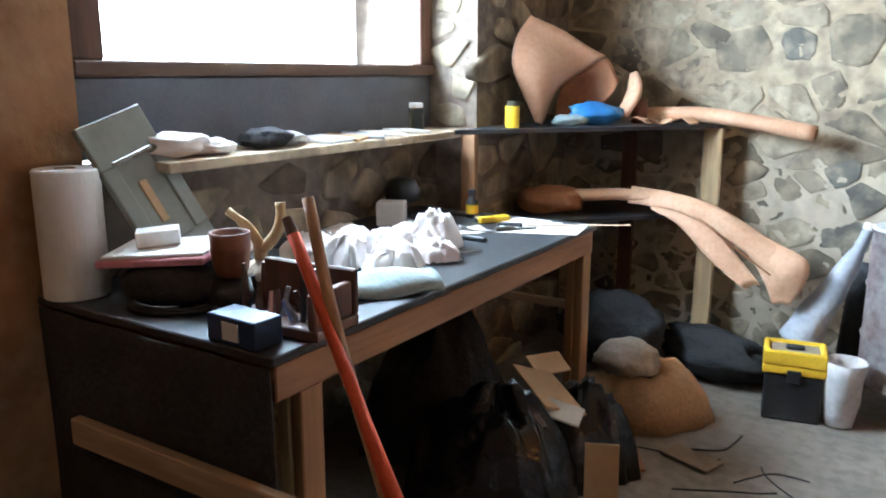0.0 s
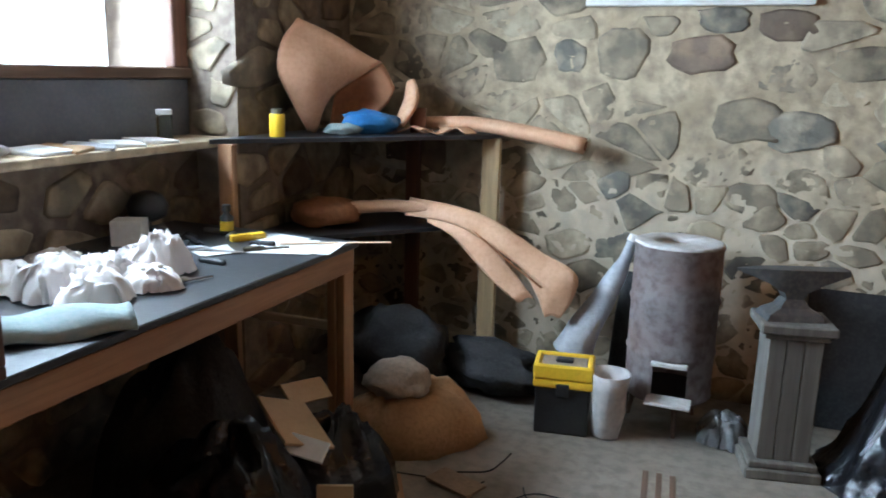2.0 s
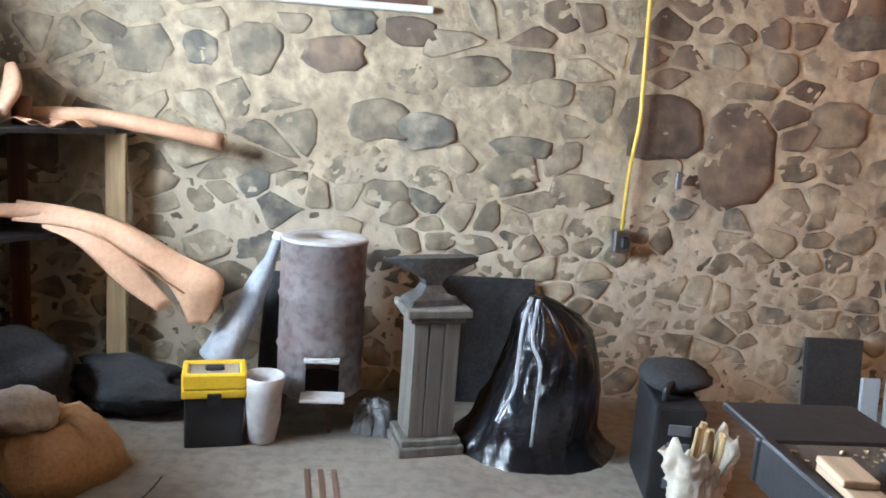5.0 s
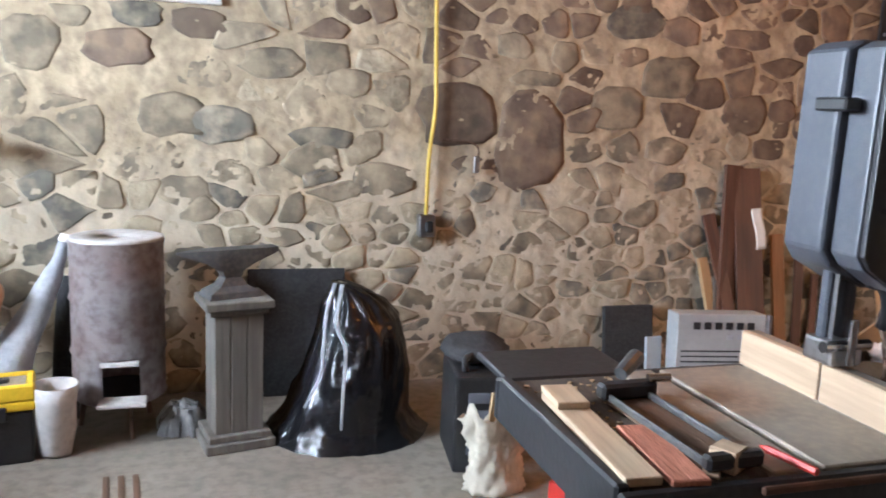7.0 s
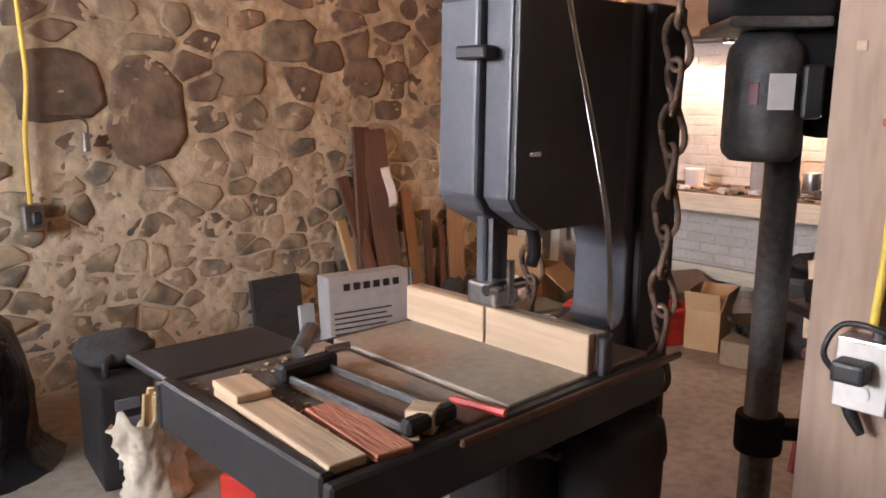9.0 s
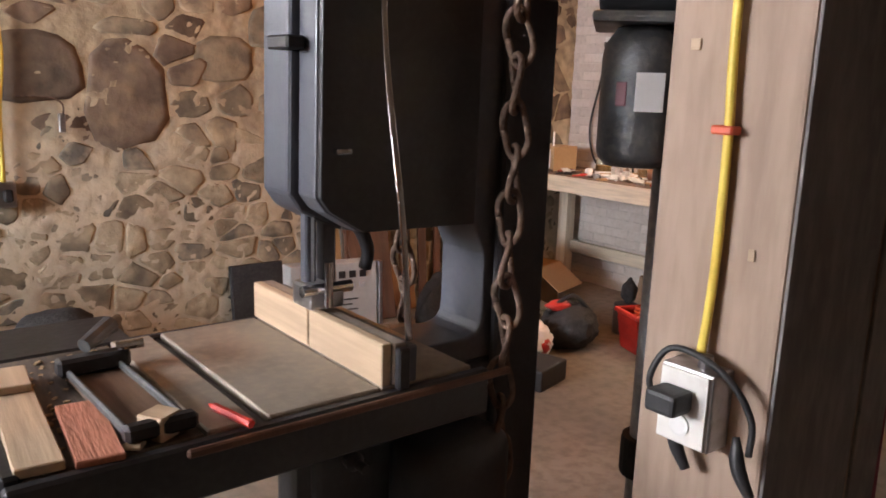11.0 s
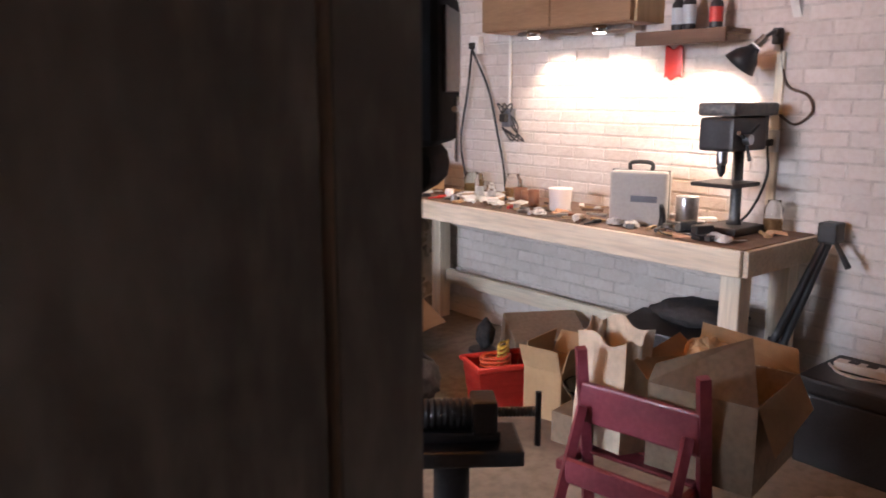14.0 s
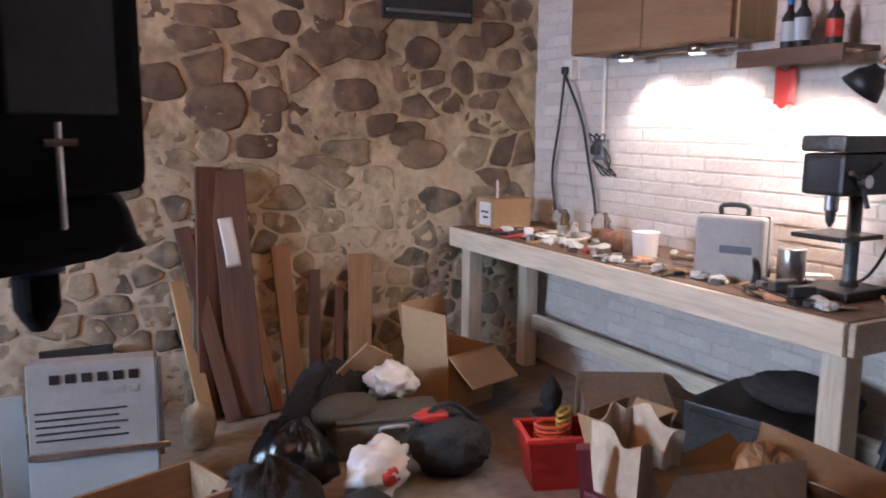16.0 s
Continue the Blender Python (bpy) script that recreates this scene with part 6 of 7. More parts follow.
def wall_cabinet():
    t = thing("wall_cabinet", pose(0, 0, 0), "brown laminate wall cabinet", "cabinet")
    part("carcass", box((5.155, 2.28, 1.82), (5.378, 3.34, 2.55), 0.004), "ply", t)
    for y0, y1 in ((2.283, 2.805), (2.812, 3.337)):
        d = part("door", box((5.135, y0, 1.825), (5.152, y1, 2.545), 0.003), "ply", t)
    part("side_panel", box((5.16, 2.262, 1.82), (5.378, 2.278, 2.55), 0.002), "pine_z", t, "orange-lit pale side panel")
    for y in (2.52, 2.98):
        s = thing("cabinet_light", pose(5.20, y, 1.78), "small round under-cabinet spotlight", "lamp", "lights under the cabinet")
        part("housing", lathe([(0.035, 0.038), (0.04, 0.03), (0.042, 0.004), (0.036, 0.0)], 24), "chrome", s, smooth=True)
        part("lens", lathe([(0.032, -0.003), (0.032, 0.0005)], 20), "glow", s, "glowing lamp face")
    solo("light_rail", box((-0.012, -0.40, 0), (0.012, 0.40, 0.02), 0.003), "steel", pose(5.26, 2.76, 1.798), "thin metal light rail under the cabinet", "rail")
    h = thing("wall_shelf", pose(0, 0, 0), "short dark wooden wall shelf", "shelf")
    part("board", box((5.18, 1.79, 1.745), (5.378, 2.27, 1.765), 0.003), "dark_wood_y", h)
    part("lip", box((5.165, 1.79, 1.700), (5.179, 2.27, 1.765), 0.003), "dark_wood_y", h)
    for y, m, hh in ((2.10, "blue", 0.17), (2.04, "black_plastic", 0.18), (1.90, "red", 0.16)):
        b = thing("bottle", pose(5.26, y, 1.766), "dark bottle with a coloured label on a shelf", "bottle", "bottles on the wall shelf")
        part("body", lathe([(0.028, 0), (0.03, 0.006), (0.03, hh - 0.05), (0.012, hh - 0.02), (0.012, hh)], 20), "black_plastic", b, smooth=True)
        part("bottle_label", lathe([(0.0306, 0.03), (0.0306, hh - 0.065)], 20, cap=False), "lightblue" if m != "red" else "red", b)
        part("cap", lathe([(0.014, hh), (0.014, hh + 0.02)], 14), m, b)
    r = thing("red_pouch", pose(0, 0, 0), "red mesh pouch hanging from the shelf", "pouch")
    part("pouch", cloth(1, 1, lambda u, v: Vector((5.355 - 0.012 * math.sin(u * 3.1) * (v + .2), 2.125 + 0.10 * u, 1.70 - 0.15 * v + 0.01 * math.sin(u * 9))), 12, 12, 0.004), "red", r, smooth=True)
    # clamp lamp on its bracket
    l = thing("clamp_lamp", pose(0, 0, 0), "black-and-chrome clamp lamp on the brick wall", "lamp")
    sh = part("shade", lathe([(0.022, 0), (0.03, 0.02), (0.055, 0.05), (0.075, 0.10), (0.071, 0.10), (0.05, 0.055), (0.02, 0.02)], 28, cap=False), "black", l, smooth=True)
    sh.matrix_local = look((5.19, 1.69, 1.665), (5.19, 1.60, 1.83)) @ pose(0, 0, 0, 0, 0, 0)
    sh.matrix_local = Matrix.Translation((5.20, 1.665, 1.675)) @ Vector((-0.15, 0.62, -0.77)).to_track_quat("Z", "Y").to_matrix().to_4x4()
    bu = part("bulb", lathe([(0.015, 0.02), (0.03, 0.05), (0.032, 0.07), (0.02, 0.09)], 18), "glow", sh, "lit bulb", True)
    part("socket", tube([(5.205, 1.66, 1.68), (5.22, 1.63, 1.715)], 0.022, 14), "chrome", l)
    part("arm", tube(curve_pts([(5.22, 1.63, 1.715), (5.27, 1.62, 1.74), (5.33, 1.65, 1.735), (5.37, 1.655, 1.72)], 10), 0.009, 8), "black", l)
    part("bracket", box((5.345, 1.635, 1.69), (5.379, 1.675, 1.76), 0.005), "black", l)
    part("cord", tube(curve_pts([(5.365, 1.64, 1.70), (5.365, 1.60, 1.52), (5.365, 1.50, 1.47), (5.365, 1.475, 1.40), (5.365, 1.55, 1.345), (5.365, 1.64, 1.40)], 24), 0.006, 6), "rust", l, smooth=True)
    b = thing("mounting_strip", pose(0, 0, 0), "narrow pale wooden strip fixed to the brick wall", "strip")
    part("batten", box((5.36, 1.615, 0.98), (5.379, 1.655, 1.66), 0.003), "bench_wood_z", b)
    part("outlet", box((5.335, 1.605, 1.22), (5.359, 1.665, 1.32), 0.004), "white", b)
    part("plug", box((5.305, 1.62, 1.25), (5.334, 1.65, 1.28), 0.004), "black_plastic", b)
    part("plug_cord", tube(curve_pts([(5.31, 1.635, 1.25), (5.29, 1.62, 1.10), (5.27, 1.70, 0.92), (5.2, 1.8, 0.89)], 16), 0.006, 6), "black_plastic", b, smooth=True)
    hs = thing("wall_bracket", pose(0, 0, 0), "white painted wedge bracket on the brick wall", "bracket")
    part("wedge", prism([(5.30, 1.93), (5.378, 1.93), (5.378, 1.80)], 1.56, 1.60), "white", hs)
    # sockets at the corner with their cords
    s = thing("wall_socket", pose(0, 0, 0), "grey wall socket with a hanging cord", "outlet")
    part("socket_box", box((5.33, 3.585, 1.72), (5.379, 3.665, 1.83), 0.006), "white", s)
    part("plug", box((5.30, 3.605, 1.75), (5.329, 3.645, 1.79), 0.005), "black_plastic", s)
    part("cord", tube(curve_pts([(5.31, 3.62, 1.75), (5.33, 3.68, 1.5), (5.345, 3.76, 1.2), (5.34, 3.72, 1.0), (5.25, 3.55, 0.885)], 24), 0.008, 6), "black_plastic", s, smooth=True)
    part("cord", tube(curve_pts([(5.31, 3.62, 1.75), (5.345, 3.50, 1.5), (5.345, 3.42, 1.25), (5.345, 3.36, 1.05), (5.33, 3.32, 0.89)], 24), 0.008, 6), "black_plastic", s, smooth=True)
    s2 = thing("wall_socket", pose(0, 0, 0), "wall socket crowded with plugs and cords", "outlet")
    part("socket_box", box((5.33, 3.29, 1.28), (5.379, 3.37, 1.39), 0.006), "grey_metal", s2)
    part("plug", box((5.29, 3.30, 1.31), (5.329, 3.35, 1.36), 0.006), "black_plastic", s2)
    for k in range(3):
        part("cord", tube(curve_pts([(5.30, 3.33, 1.36), (5.33, 3.40 - 0.06 * k, 1.42), (5.34, 3.24 + 0.03 * k, 1.30), (5.33, 3.27 - 0.05 * k, 1.20), (5.30, 3.33, 1.28)], 20), 0.005, 6), "black_plastic", s2, smooth=True)
    part("conduit", tube([(5.362, 3.33, 1.39), (5.362, 3.33, 1.82)], 0.010, 8), "white", s2)


wall_cabinet()


def bench_drill():
    t = thing("bench_drill_press", pose(5.12, 1.66, BZ, 0, 0, 180), "small dark green bench drill press", "drill press")
    part("base", soft(box((-0.10, -0.09, 0), (0.14, 0.09, 0.035), 0), 0.008), "black", t)
    part("column", lathe([(0.035, 0.03), (0.024, 0.06), (0.024, 0.46)], 20), "anvil", t, smooth=True)
    part("drill_table", soft(box((-0.02, -0.10, 0.21), (0.20, 0.10, 0.228), 0), 0.006), "black", t)
    part("head", soft(box((-0.08, -0.08, 0.36), (0.19, 0.08, 0.50), 0), 0.014, 2), "black", t, "dark drill head")
    part("belt_cover", soft(box((-0.16, -0.085, 0.505), (0.20, 0.085, 0.56), 0), 0.012, 2), "anvil", t, "grey belt cover")
    part("motor", tube([(-0.10, 0, 0.40), (-0.10, 0, 0.505)], 0.065, 20), "black_plastic", t)
    part("quill", lathe([(0.018, 0.30), (0.024, 0.31), (0.024, 0.365)], 16), "steel", t).matrix_local = pose(0.13, 0, 0)
    part("chuck", lathe([(0.006, 0.25), (0.016, 0.27), (0.018, 0.305)], 16), "black", t).matrix_local = pose(0.13, 0, 0)
    for k in range(3):
        a = radians(120 * k + 20)
        part("feed_lever", tube([(0.10, 0.085, 0.41), (0.10 + 0.09 * math.cos(a), 0.10, 0.41 + 0.09 * math.sin(a))], [0.005, 0.009], 8), "black", t)
    part("feed_hub", tube([(0.10, 0.08, 0.41), (0.10, 0.11, 0.41)], 0.022, 14), "steel", t)


bench_drill()


def bench_things():
    c = thing("tool_case", pose(4.98, 2.06, BZ, 0, 0, 25), "grey plastic power-tool case standing upright", "case")
    part("shell", soft(box((-0.065, -0.13, 0), (0.065, 0.13, 0.25), 0), 0.018, 3), "case_grey", c, smooth=False)
    part("seam", box((-0.002, -0.133, 0.01), (0.002, 0.133, 0.253), 0.001), "black_plastic", c)
    part("handle", tube(curve_pts([(0, -0.05, 0.245), (0, -0.045, 0.285), (0, 0.045, 0.285), (0, 0.05, 0.245)], 12), 0.010, 8), "black_plastic", c, smooth=True)
    part("case_logo", box((-0.0685, -0.09, 0.11), (-0.0645, 0.03, 0.14), 0.001), "grey_metal", c)
    j = thing("steel_canister", pose(5.12, 1.90, BZ), "plain bright steel canister", "canister")
    part("body", lathe([(0.05, 0), (0.052, 0.005), (0.052, 0.13), (0.05, 0.135)], 24), "steel", j, smooth=True)
    tb = thing("white_tub", pose(5.03, 2.60, BZ), "white plastic tub without a lid", "tub")
    part("body", lathe([(0.05, 0), (0.054, 0.006), (0.06, 0.11), (0.063, 0.115), (0.056, 0.115), (0.05, 0.02)], 26), "plastic_white", tb, smooth=True)
    tr = thing("white_tray", pose(5.04, 3.23, BZ), "round white plastic lid tray", "tray")
    part("dish", lathe([(0.12, 0), (0.14, 0.008), (0.145, 0.02), (0.135, 0.02), (0.12, 0.010)], 32), "plastic_white", tr, smooth=True)
    for x, y, r, h, m in ((5.05, 3.25, 0.028, 0.13, "glass"), (5.07, 3.17, 0.026, 0.08, "glass"), (5.20, 3.12, 0.05, 0.14, "glass"), (5.22, 3.50, 0.055, 0.12, "glass_green"), (5.25, 1.55, 0.04, 0.14, "glass")):
        g = thing("glass_jar", pose(x, y, BZ + (0.012 if r < 0.03 else 0)), "clear glass jar on the bench", "jar", "jars on the bench")
        part("jar_body", lathe([(r * .9, 0), (r, 0.008), (r, h * .75), (r * .7, h * .9), (r * .7, h)], 22), m, g, smooth=True)
        part("contents", lathe([(r * .7, 0.006), (r * .8, 0.01), (r * .8, h * .4)], 18), "sack_orange" if r > 0.03 else "paper", g)
    solo("white_bottle_cap", lathe([(0.024, 0), (0.026, 0.004), (0.026, 0.045), (0.02, 0.05)], 20), "plastic_white", pose(4.92, 3.37, BZ), "small white plastic pot on the bench", "pot", smooth=True)
    w = thing("cardboard_box", pose(5.02, 3.78, BZ, 0, 0, 4), "small cardboard box with a white label", "box")
    part("carton_body", box((-0.13, -0.09, 0), (0.13, 0.09, 0.17), 0.003), "kraft", w)
    part("paper_label", box((-0.134, -0.06, 0.02), (-0.1305, 0.05, 0.15), 0.0008), "paper", w, "white address label")
    part("label_text", box((-0.1365, -0.04, 0.09), (-0.1345, 0.03, 0.10), 0.0004), "dark_cloth", w)
    part("label_text", box((-0.1365, -0.04, 0.06), (-0.1345, 0.01, 0.07), 0.0004), "dark_cloth", w)
    solo("marker_pen", tube([(0, 0, 0), (0, 0, 0.10)], 0.007, 8), "plastic_white", pose(4.96, 3.75, BZ + 0.171), "white marker pen standing on a box", "pen")
    rnd = random.Random(21)
    kinds = [("kraft", "scrap of card"), ("leather", "leather scrap"), ("dark_wood_y", "dark wood scrap"), ("paper", "scrap of paper"), ("black_plastic", "small black tool"), ("steel", "small steel tool"), ("cup", "brown wood piece"), ("sack_orange", "tan wood piece")]
    for k in range(95):
        y = rnd.uniform(1.46, 3.62)
        x = rnd.uniform(4.80, 5.28)
        m, lab = rnd.choice(kinds)
        a, l, wd, h = rnd.uniform(0, 180), rnd.uniform(0.02, 0.075), rnd.uniform(0.008, 0.028), rnd.uniform(0.004, 0.022)
        if abs(y - 2.10) < 0.22 and 4.86 < x < 5.12 or abs(y - 1.66) < 0.12 and x > 4.95:
            continue
        style = k % 3
        if style == 0:
            bm = tube([(-l, 0, 0.009), (l * .3, 0.004, 0.010), (l, 0, 0.009)], [0.009, 0.006, 0.008], 7)
        elif style == 1:
            bm = soft(box((-l, -wd, 0), (l, wd, h), 0), 0.003, 1)
        else:
            bm = cloth(1, 1, lambda u, v: Vector(((u - .5) * 2 * l, (v - .5) * 2.4 * wd, 0.004 + 0.02 * (u - .4) ** 2 + 0.008 * v)), 4, 3, 0.003)
        solo("bench_scrap", bm, m, pose(x, y, BZ, 0, 0, a), lab + " lying on the bench", "scrap", "scraps on the bench")
    for x, y, r, h in ((5.02, 2.78, 0.03, 0.09), (5.14, 2.95, 0.035, 0.06), (5.16, 3.02, 0.04, 0.07)):
        solo("wooden_cup", lathe([(r * .8, 0), (r, 0.01), (r, h), (r * .85, h), (r * .8, 0.02)], 20), "cup", pose(x, y, BZ), "small brown turned wooden cup", "cup", "cups on the bench", smooth=True)
    v = thing("drill_vise", pose(4.88, 1.72, BZ, 0, 0, 70), "small black drill vise on the bench", "vise")
    part("bed", box((-0.12, -0.045, 0), (0.12, 0.045, 0.02), 0.004), "black", v)
    part("jaw", box((-0.10, -0.045, 0.02), (-0.06, 0.045, 0.06), 0.005), "black", v)
    part("jaw", box((0.01, -0.045, 0.02), (0.05, 0.045, 0.06), 0.005), "anvil", v)
    part("vise_screw", tube([(0.05, 0, 0.04), (0.16, 0, 0.04)], 0.008, 8), "steel", v)
    f = thing("grip_clamp", pose(4.93, 1.90, BZ, 0, 0, 20), "black pistol-grip clamp standing on the bench", "clamp")
    part("grip", tube(curve_pts([(0, 0, 0), (0.01, 0, 0.06), (-0.02, 0, 0.11)], 8), [0.02, 0.018, 0.016, 0.015, 0.014, 0.014, 0.013, 0.012, 0.01], 10), "black_plastic", f, smooth=True)
    part("clamp_bar", box((-0.10, -0.006, 0), (0.10, 0.006, 0.018), 0.002), "anvil", f)


bench_things()


def open_box(name, m, w, d, h, label, flap=0.16, material="kraft", angles=(25, -20, 60, 40)):
    t = thing(name, m, label, "box")
    th = 0.006
    for lo, hi in (((-w, -d, 0), (w, -d + th, h)), ((-w, d - th, 0), (w, d, h)), ((-w, -d + th, 0), (-w + th, d - th, h)), ((w - th, -d + th, 0), (w, d - th, h)), ((-w, -d, 0), (w, d, 0.004))):
        part("side", box(lo, hi, 0.001), material, t)
    specs = (((0, -d, h), 0, w), ((0, d, h), 180, w), ((-w, 0, h), -90, d), ((w, 0, h), 90, d))
    for (p, turn, half), a in zip(specs, angles):
        fl = part("flap", box((-half, -th, 0.002), (half, 0, flap), 0.001), material, t)
        fl.matrix_local = pose(*p, 0, 0, turn) @ pose(0, 0, 0, a, 0, 0)
    return t


def east_floor():
    open_box("open_carton", pose(4.53, 3.53, 0, 0, 0, 16), 0.17, 0.17, 0.30, "large open cardboard box with raised flaps", 0.22, "kraft", (125, 12, 4, 140))
    solo("white_bag", lump((0.26, 0.22, 0.20), 0.35, 4, 2.8, 71, crease=0.12), "plastic_white", pose(4.08, 3.30, 0.14), "crumpled white plastic bag", "bag", smooth=True)
    solo("dark_jacket", heap((0.50, 0.36, 0.28), 6, 72), "dark_cloth", pose(3.85, 3.48, 0), "dark crumpled cloth jacket", "jacket", smooth=True)
    solo("card_flap", box((-0.10, -0.006, 0), (0.10, 0.006, 0.22), 0.002), "kraft", pose(3.93, 3.45, 0.22, 35, 30, 20), "torn brown cardboard flap", "cardboard")
    b = thing("olive_case", pose(3.97, 3.10, 0, 0, 0, -12), "olive-grey soft instrument case on the floor", "case")
    part("body", soft(box((-0.26, -0.15, 0), (0.26, 0.12, 0.16), 0), 0.03, 3), "olive", b)
    part("lid", soft(box((-0.25, -0.14, 0.162), (0.25, 0.11, 0.18), 0), 0.008), "olive", b)
    part("handle", tube(curve_pts([(-0.06, -0.16, 0.13), (-0.05, -0.19, 0.16), (0.05, -0.19, 0.16), (0.06, -0.16, 0.13)], 10), 0.009, 8), "grey_cloth", b, smooth=True)
    solo("grey_helmet", lump((0.34, 0.24, 0.16), 0.1, 3, 1.8, 74), "olive", pose(3.80, 3.16, 0.10, 0, 0, 10), "dark grey rounded cloth hood", "hood", smooth=True)
    d = thing("duffel_bag", pose(4.10, 2.72, 0, 0, 0, -15), "black duffel bag with a red flap", "bag")
    part("body", lump((0.37, 0.30, 0.28), 0.12, 4, 2.2, 75, crease=0.06), "dark_cloth", d, smooth=True)
    part("flap", lump((0.16, 0.10, 0.06), 0.2, 3, 2.2, 76), "red", d, "red cloth flap", True).matrix_local = pose(-0.08, 0.0, 0.23)
    part("strap", tube(curve_pts([(-0.15, 0, 0.22), (-0.02, -0.04, 0.32), (0.14, 0, 0.20)], 12), 0.012, 8), "dark_cloth", d, smooth=True)
    p = thing("shopping_bag", pose(3.74, 2.66, 0, 0, 0, 20), "white plastic shopping bag with a red print", "bag")
    part("body", lump((0.32, 0.22, 0.24), 0.32, 4, 2.6, 77, crease=0.1), "plastic_white", p, smooth=True)
    part("print", lump((0.11, 0.05, 0.09), 0.2, 2, 2, 78), "red", p, "red printed patch", True).matrix_local = pose(-0.01, -0.085, 0.07)
    solo("plaid_shirt", heap((0.46, 0.34, 0.22), 6, 79), "dark_cloth", pose(3.30, 2.68, 0, 0, 0, -20), "dark crumpled plaid shirt", "shirt", smooth=True)
    solo("black_bag", heap((0.36, 0.30, 0.24), 6, 80), "bin_bag", pose(3.50, 2.98, 0), "black shiny bag of rags", "bag", smooth=True)
    solo("grey_crate", soft(box((-0.13, -0.09, 0), (0.13, 0.09, 0.11), 0), 0.012), "black_plastic", pose(3.56, 2.42, 0, 0, 0, 15), "low black plastic vent box", "box")
    # red basket with cord
    r = thing("red_basket", pose(4.45, 2.43, 0, 0, 0, -20), "red plastic basket full of coiled cord", "basket")
    w, dd, bw, bd, hh = 0.15, 0.11, 0.122, 0.085, 0.235
    def wall(low, high, out):
        bm = bmesh.new()
        rows = []
        for k in range(8):
            v = k / 7
            lift = 0.003 * (k % 2)
            rows.append([bm.verts.new(Vector(a).lerp(Vector(b), v) + Vector(out) * lift) for a, b in zip(low, high)])
        for p, q in zip(rows, rows[1:]):
            bm.faces.new((p[0], p[1], q[1], q[0]))
        bmesh.ops.solidify(bm, geom=bm.faces[:], thickness=0.004)
        part("side", bm, "red", r)
    wall([(-bw, -bd, 0.004), (bw, -bd, 0.004)], [(-w, -dd, hh), (w, -dd, hh)], (0, -1, 0))
    wall([(-bw, bd, 0.004), (bw, bd, 0.004)], [(-w, dd, hh), (w, dd, hh)], (0, 1, 0))
    wall([(-bw, -bd, 0.004), (-bw, bd, 0.004)], [(-w, -dd, hh), (-w, dd, hh)], (-1, 0, 0))
    wall([(bw, -bd, 0.004), (bw, bd, 0.004)], [(w, -dd, hh), (w, dd, hh)], (1, 0, 0))
    for x in (-1, 1):
        part("rim", box((-w - 0.014, x * dd - 0.010, hh - 0.022), (w + 0.014, x * dd + 0.010, hh + 0.004), 0.005), "red", r)
        part("rim", box((x * w - 0.010, -dd + 0.011, hh - 0.022), (x * w + 0.010, dd - 0.011, hh + 0.004), 0.005), "red", r)
    part("floor_plate", box((-bw + 0.006, -bd + 0.006, 0), (bw - 0.006, bd - 0.006, 0.012), 0.003), "red", r)
    solo("orange_rope", tube([(0.075 * math.cos(a * .5) + 0.01 * math.sin(a), 0.06 * math.sin(a * .5), 0.02 + 0.0016 * a) for a in range(100)], 0.008, 6), "orange", pose(4.42, 2.42, 0.09), "coil of orange rope in the basket", "rope", smooth=True)
    solo("green_rope", tube([(0.06 * math.cos(a * .5), 0.05 * math.sin(a * .5 + 1), 0.02 + 0.0018 * a) for a in range(100)], 0.007, 6), "cable_yellow", pose(4.50, 2.46, 0.10), "coil of yellow-green rope in the basket", "rope", smooth=True)
    cn = thing("paint_can", pose(4.60, 2.72, 0), "grey metal paint can", "can")
    part("can_body", lathe([(0.07, 0), (0.073, 0.005), (0.073, 0.17), (0.07, 0.175)], 26), "grey_metal", cn, smooth=True)
    part("lid", lathe([(0.071, 0.175), (0.071, 0.183), (0.06, 0.184)], 26), "black", cn)
    solo("drain_cleaner", lump((0.10, 0.10, 0.16), 0.3, 3, 2.4, 83), "dark_cloth", pose(4.62, 2.72, 0.185), "dark rag on a paint can", "rag", smooth=True)
    # boxes under the bench
    solo("slanted_carton", box((-0.20, -0.14, 0), (0.20, 0.14, 0.22), 0.004), "kraft_dark", pose(4.98, 2.66, 0.06, 18, 0, -30), "tilted dark cardboard box under the bench", "box")
    k = thing("speaker_cabinet", pose(4.93, 1.84, 0, 0, 0, 14), "dark grey loudspeaker cabinet under the bench", "speaker")
    part("cabinet_body", soft(box((-0.20, -0.20, 0), (0.20, 0.20, 0.46), 0), 0.008), "black_plastic", k)
    part("grille", box((-0.208, -0.17, 0.03), (-0.201, 0.17, 0.43), 0.003), "dark_cloth", k)
    solo("black_coat", lump((0.36, 0.42, 0.12), 0.16, 4, 2.4, 84, crease=0.05), "dark_cloth", pose(5.02, 1.74, 0.455), "black coat thrown on a speaker", "coat", smooth=True)
    g = thing("glass_bowl", pose(4.52, 1.90, 0.14), "wide greenish glass bowl", "bowl")
    part("bowl", lathe([(0.05, 0), (0.10, 0.03), (0.14, 0.09), (0.145, 0.10), (0.135, 0.10), (0.09, 0.035)], 30), "glass_green", g, smooth=True)
    solo("bowl_carton", box((-0.15, -0.13, 0), (0.15, 0.13, 0.138), 0.003), "kraft_dark", pose(4.52, 1.90, 0, 0, 0, 10), "flat dark carton under a bowl", "box")
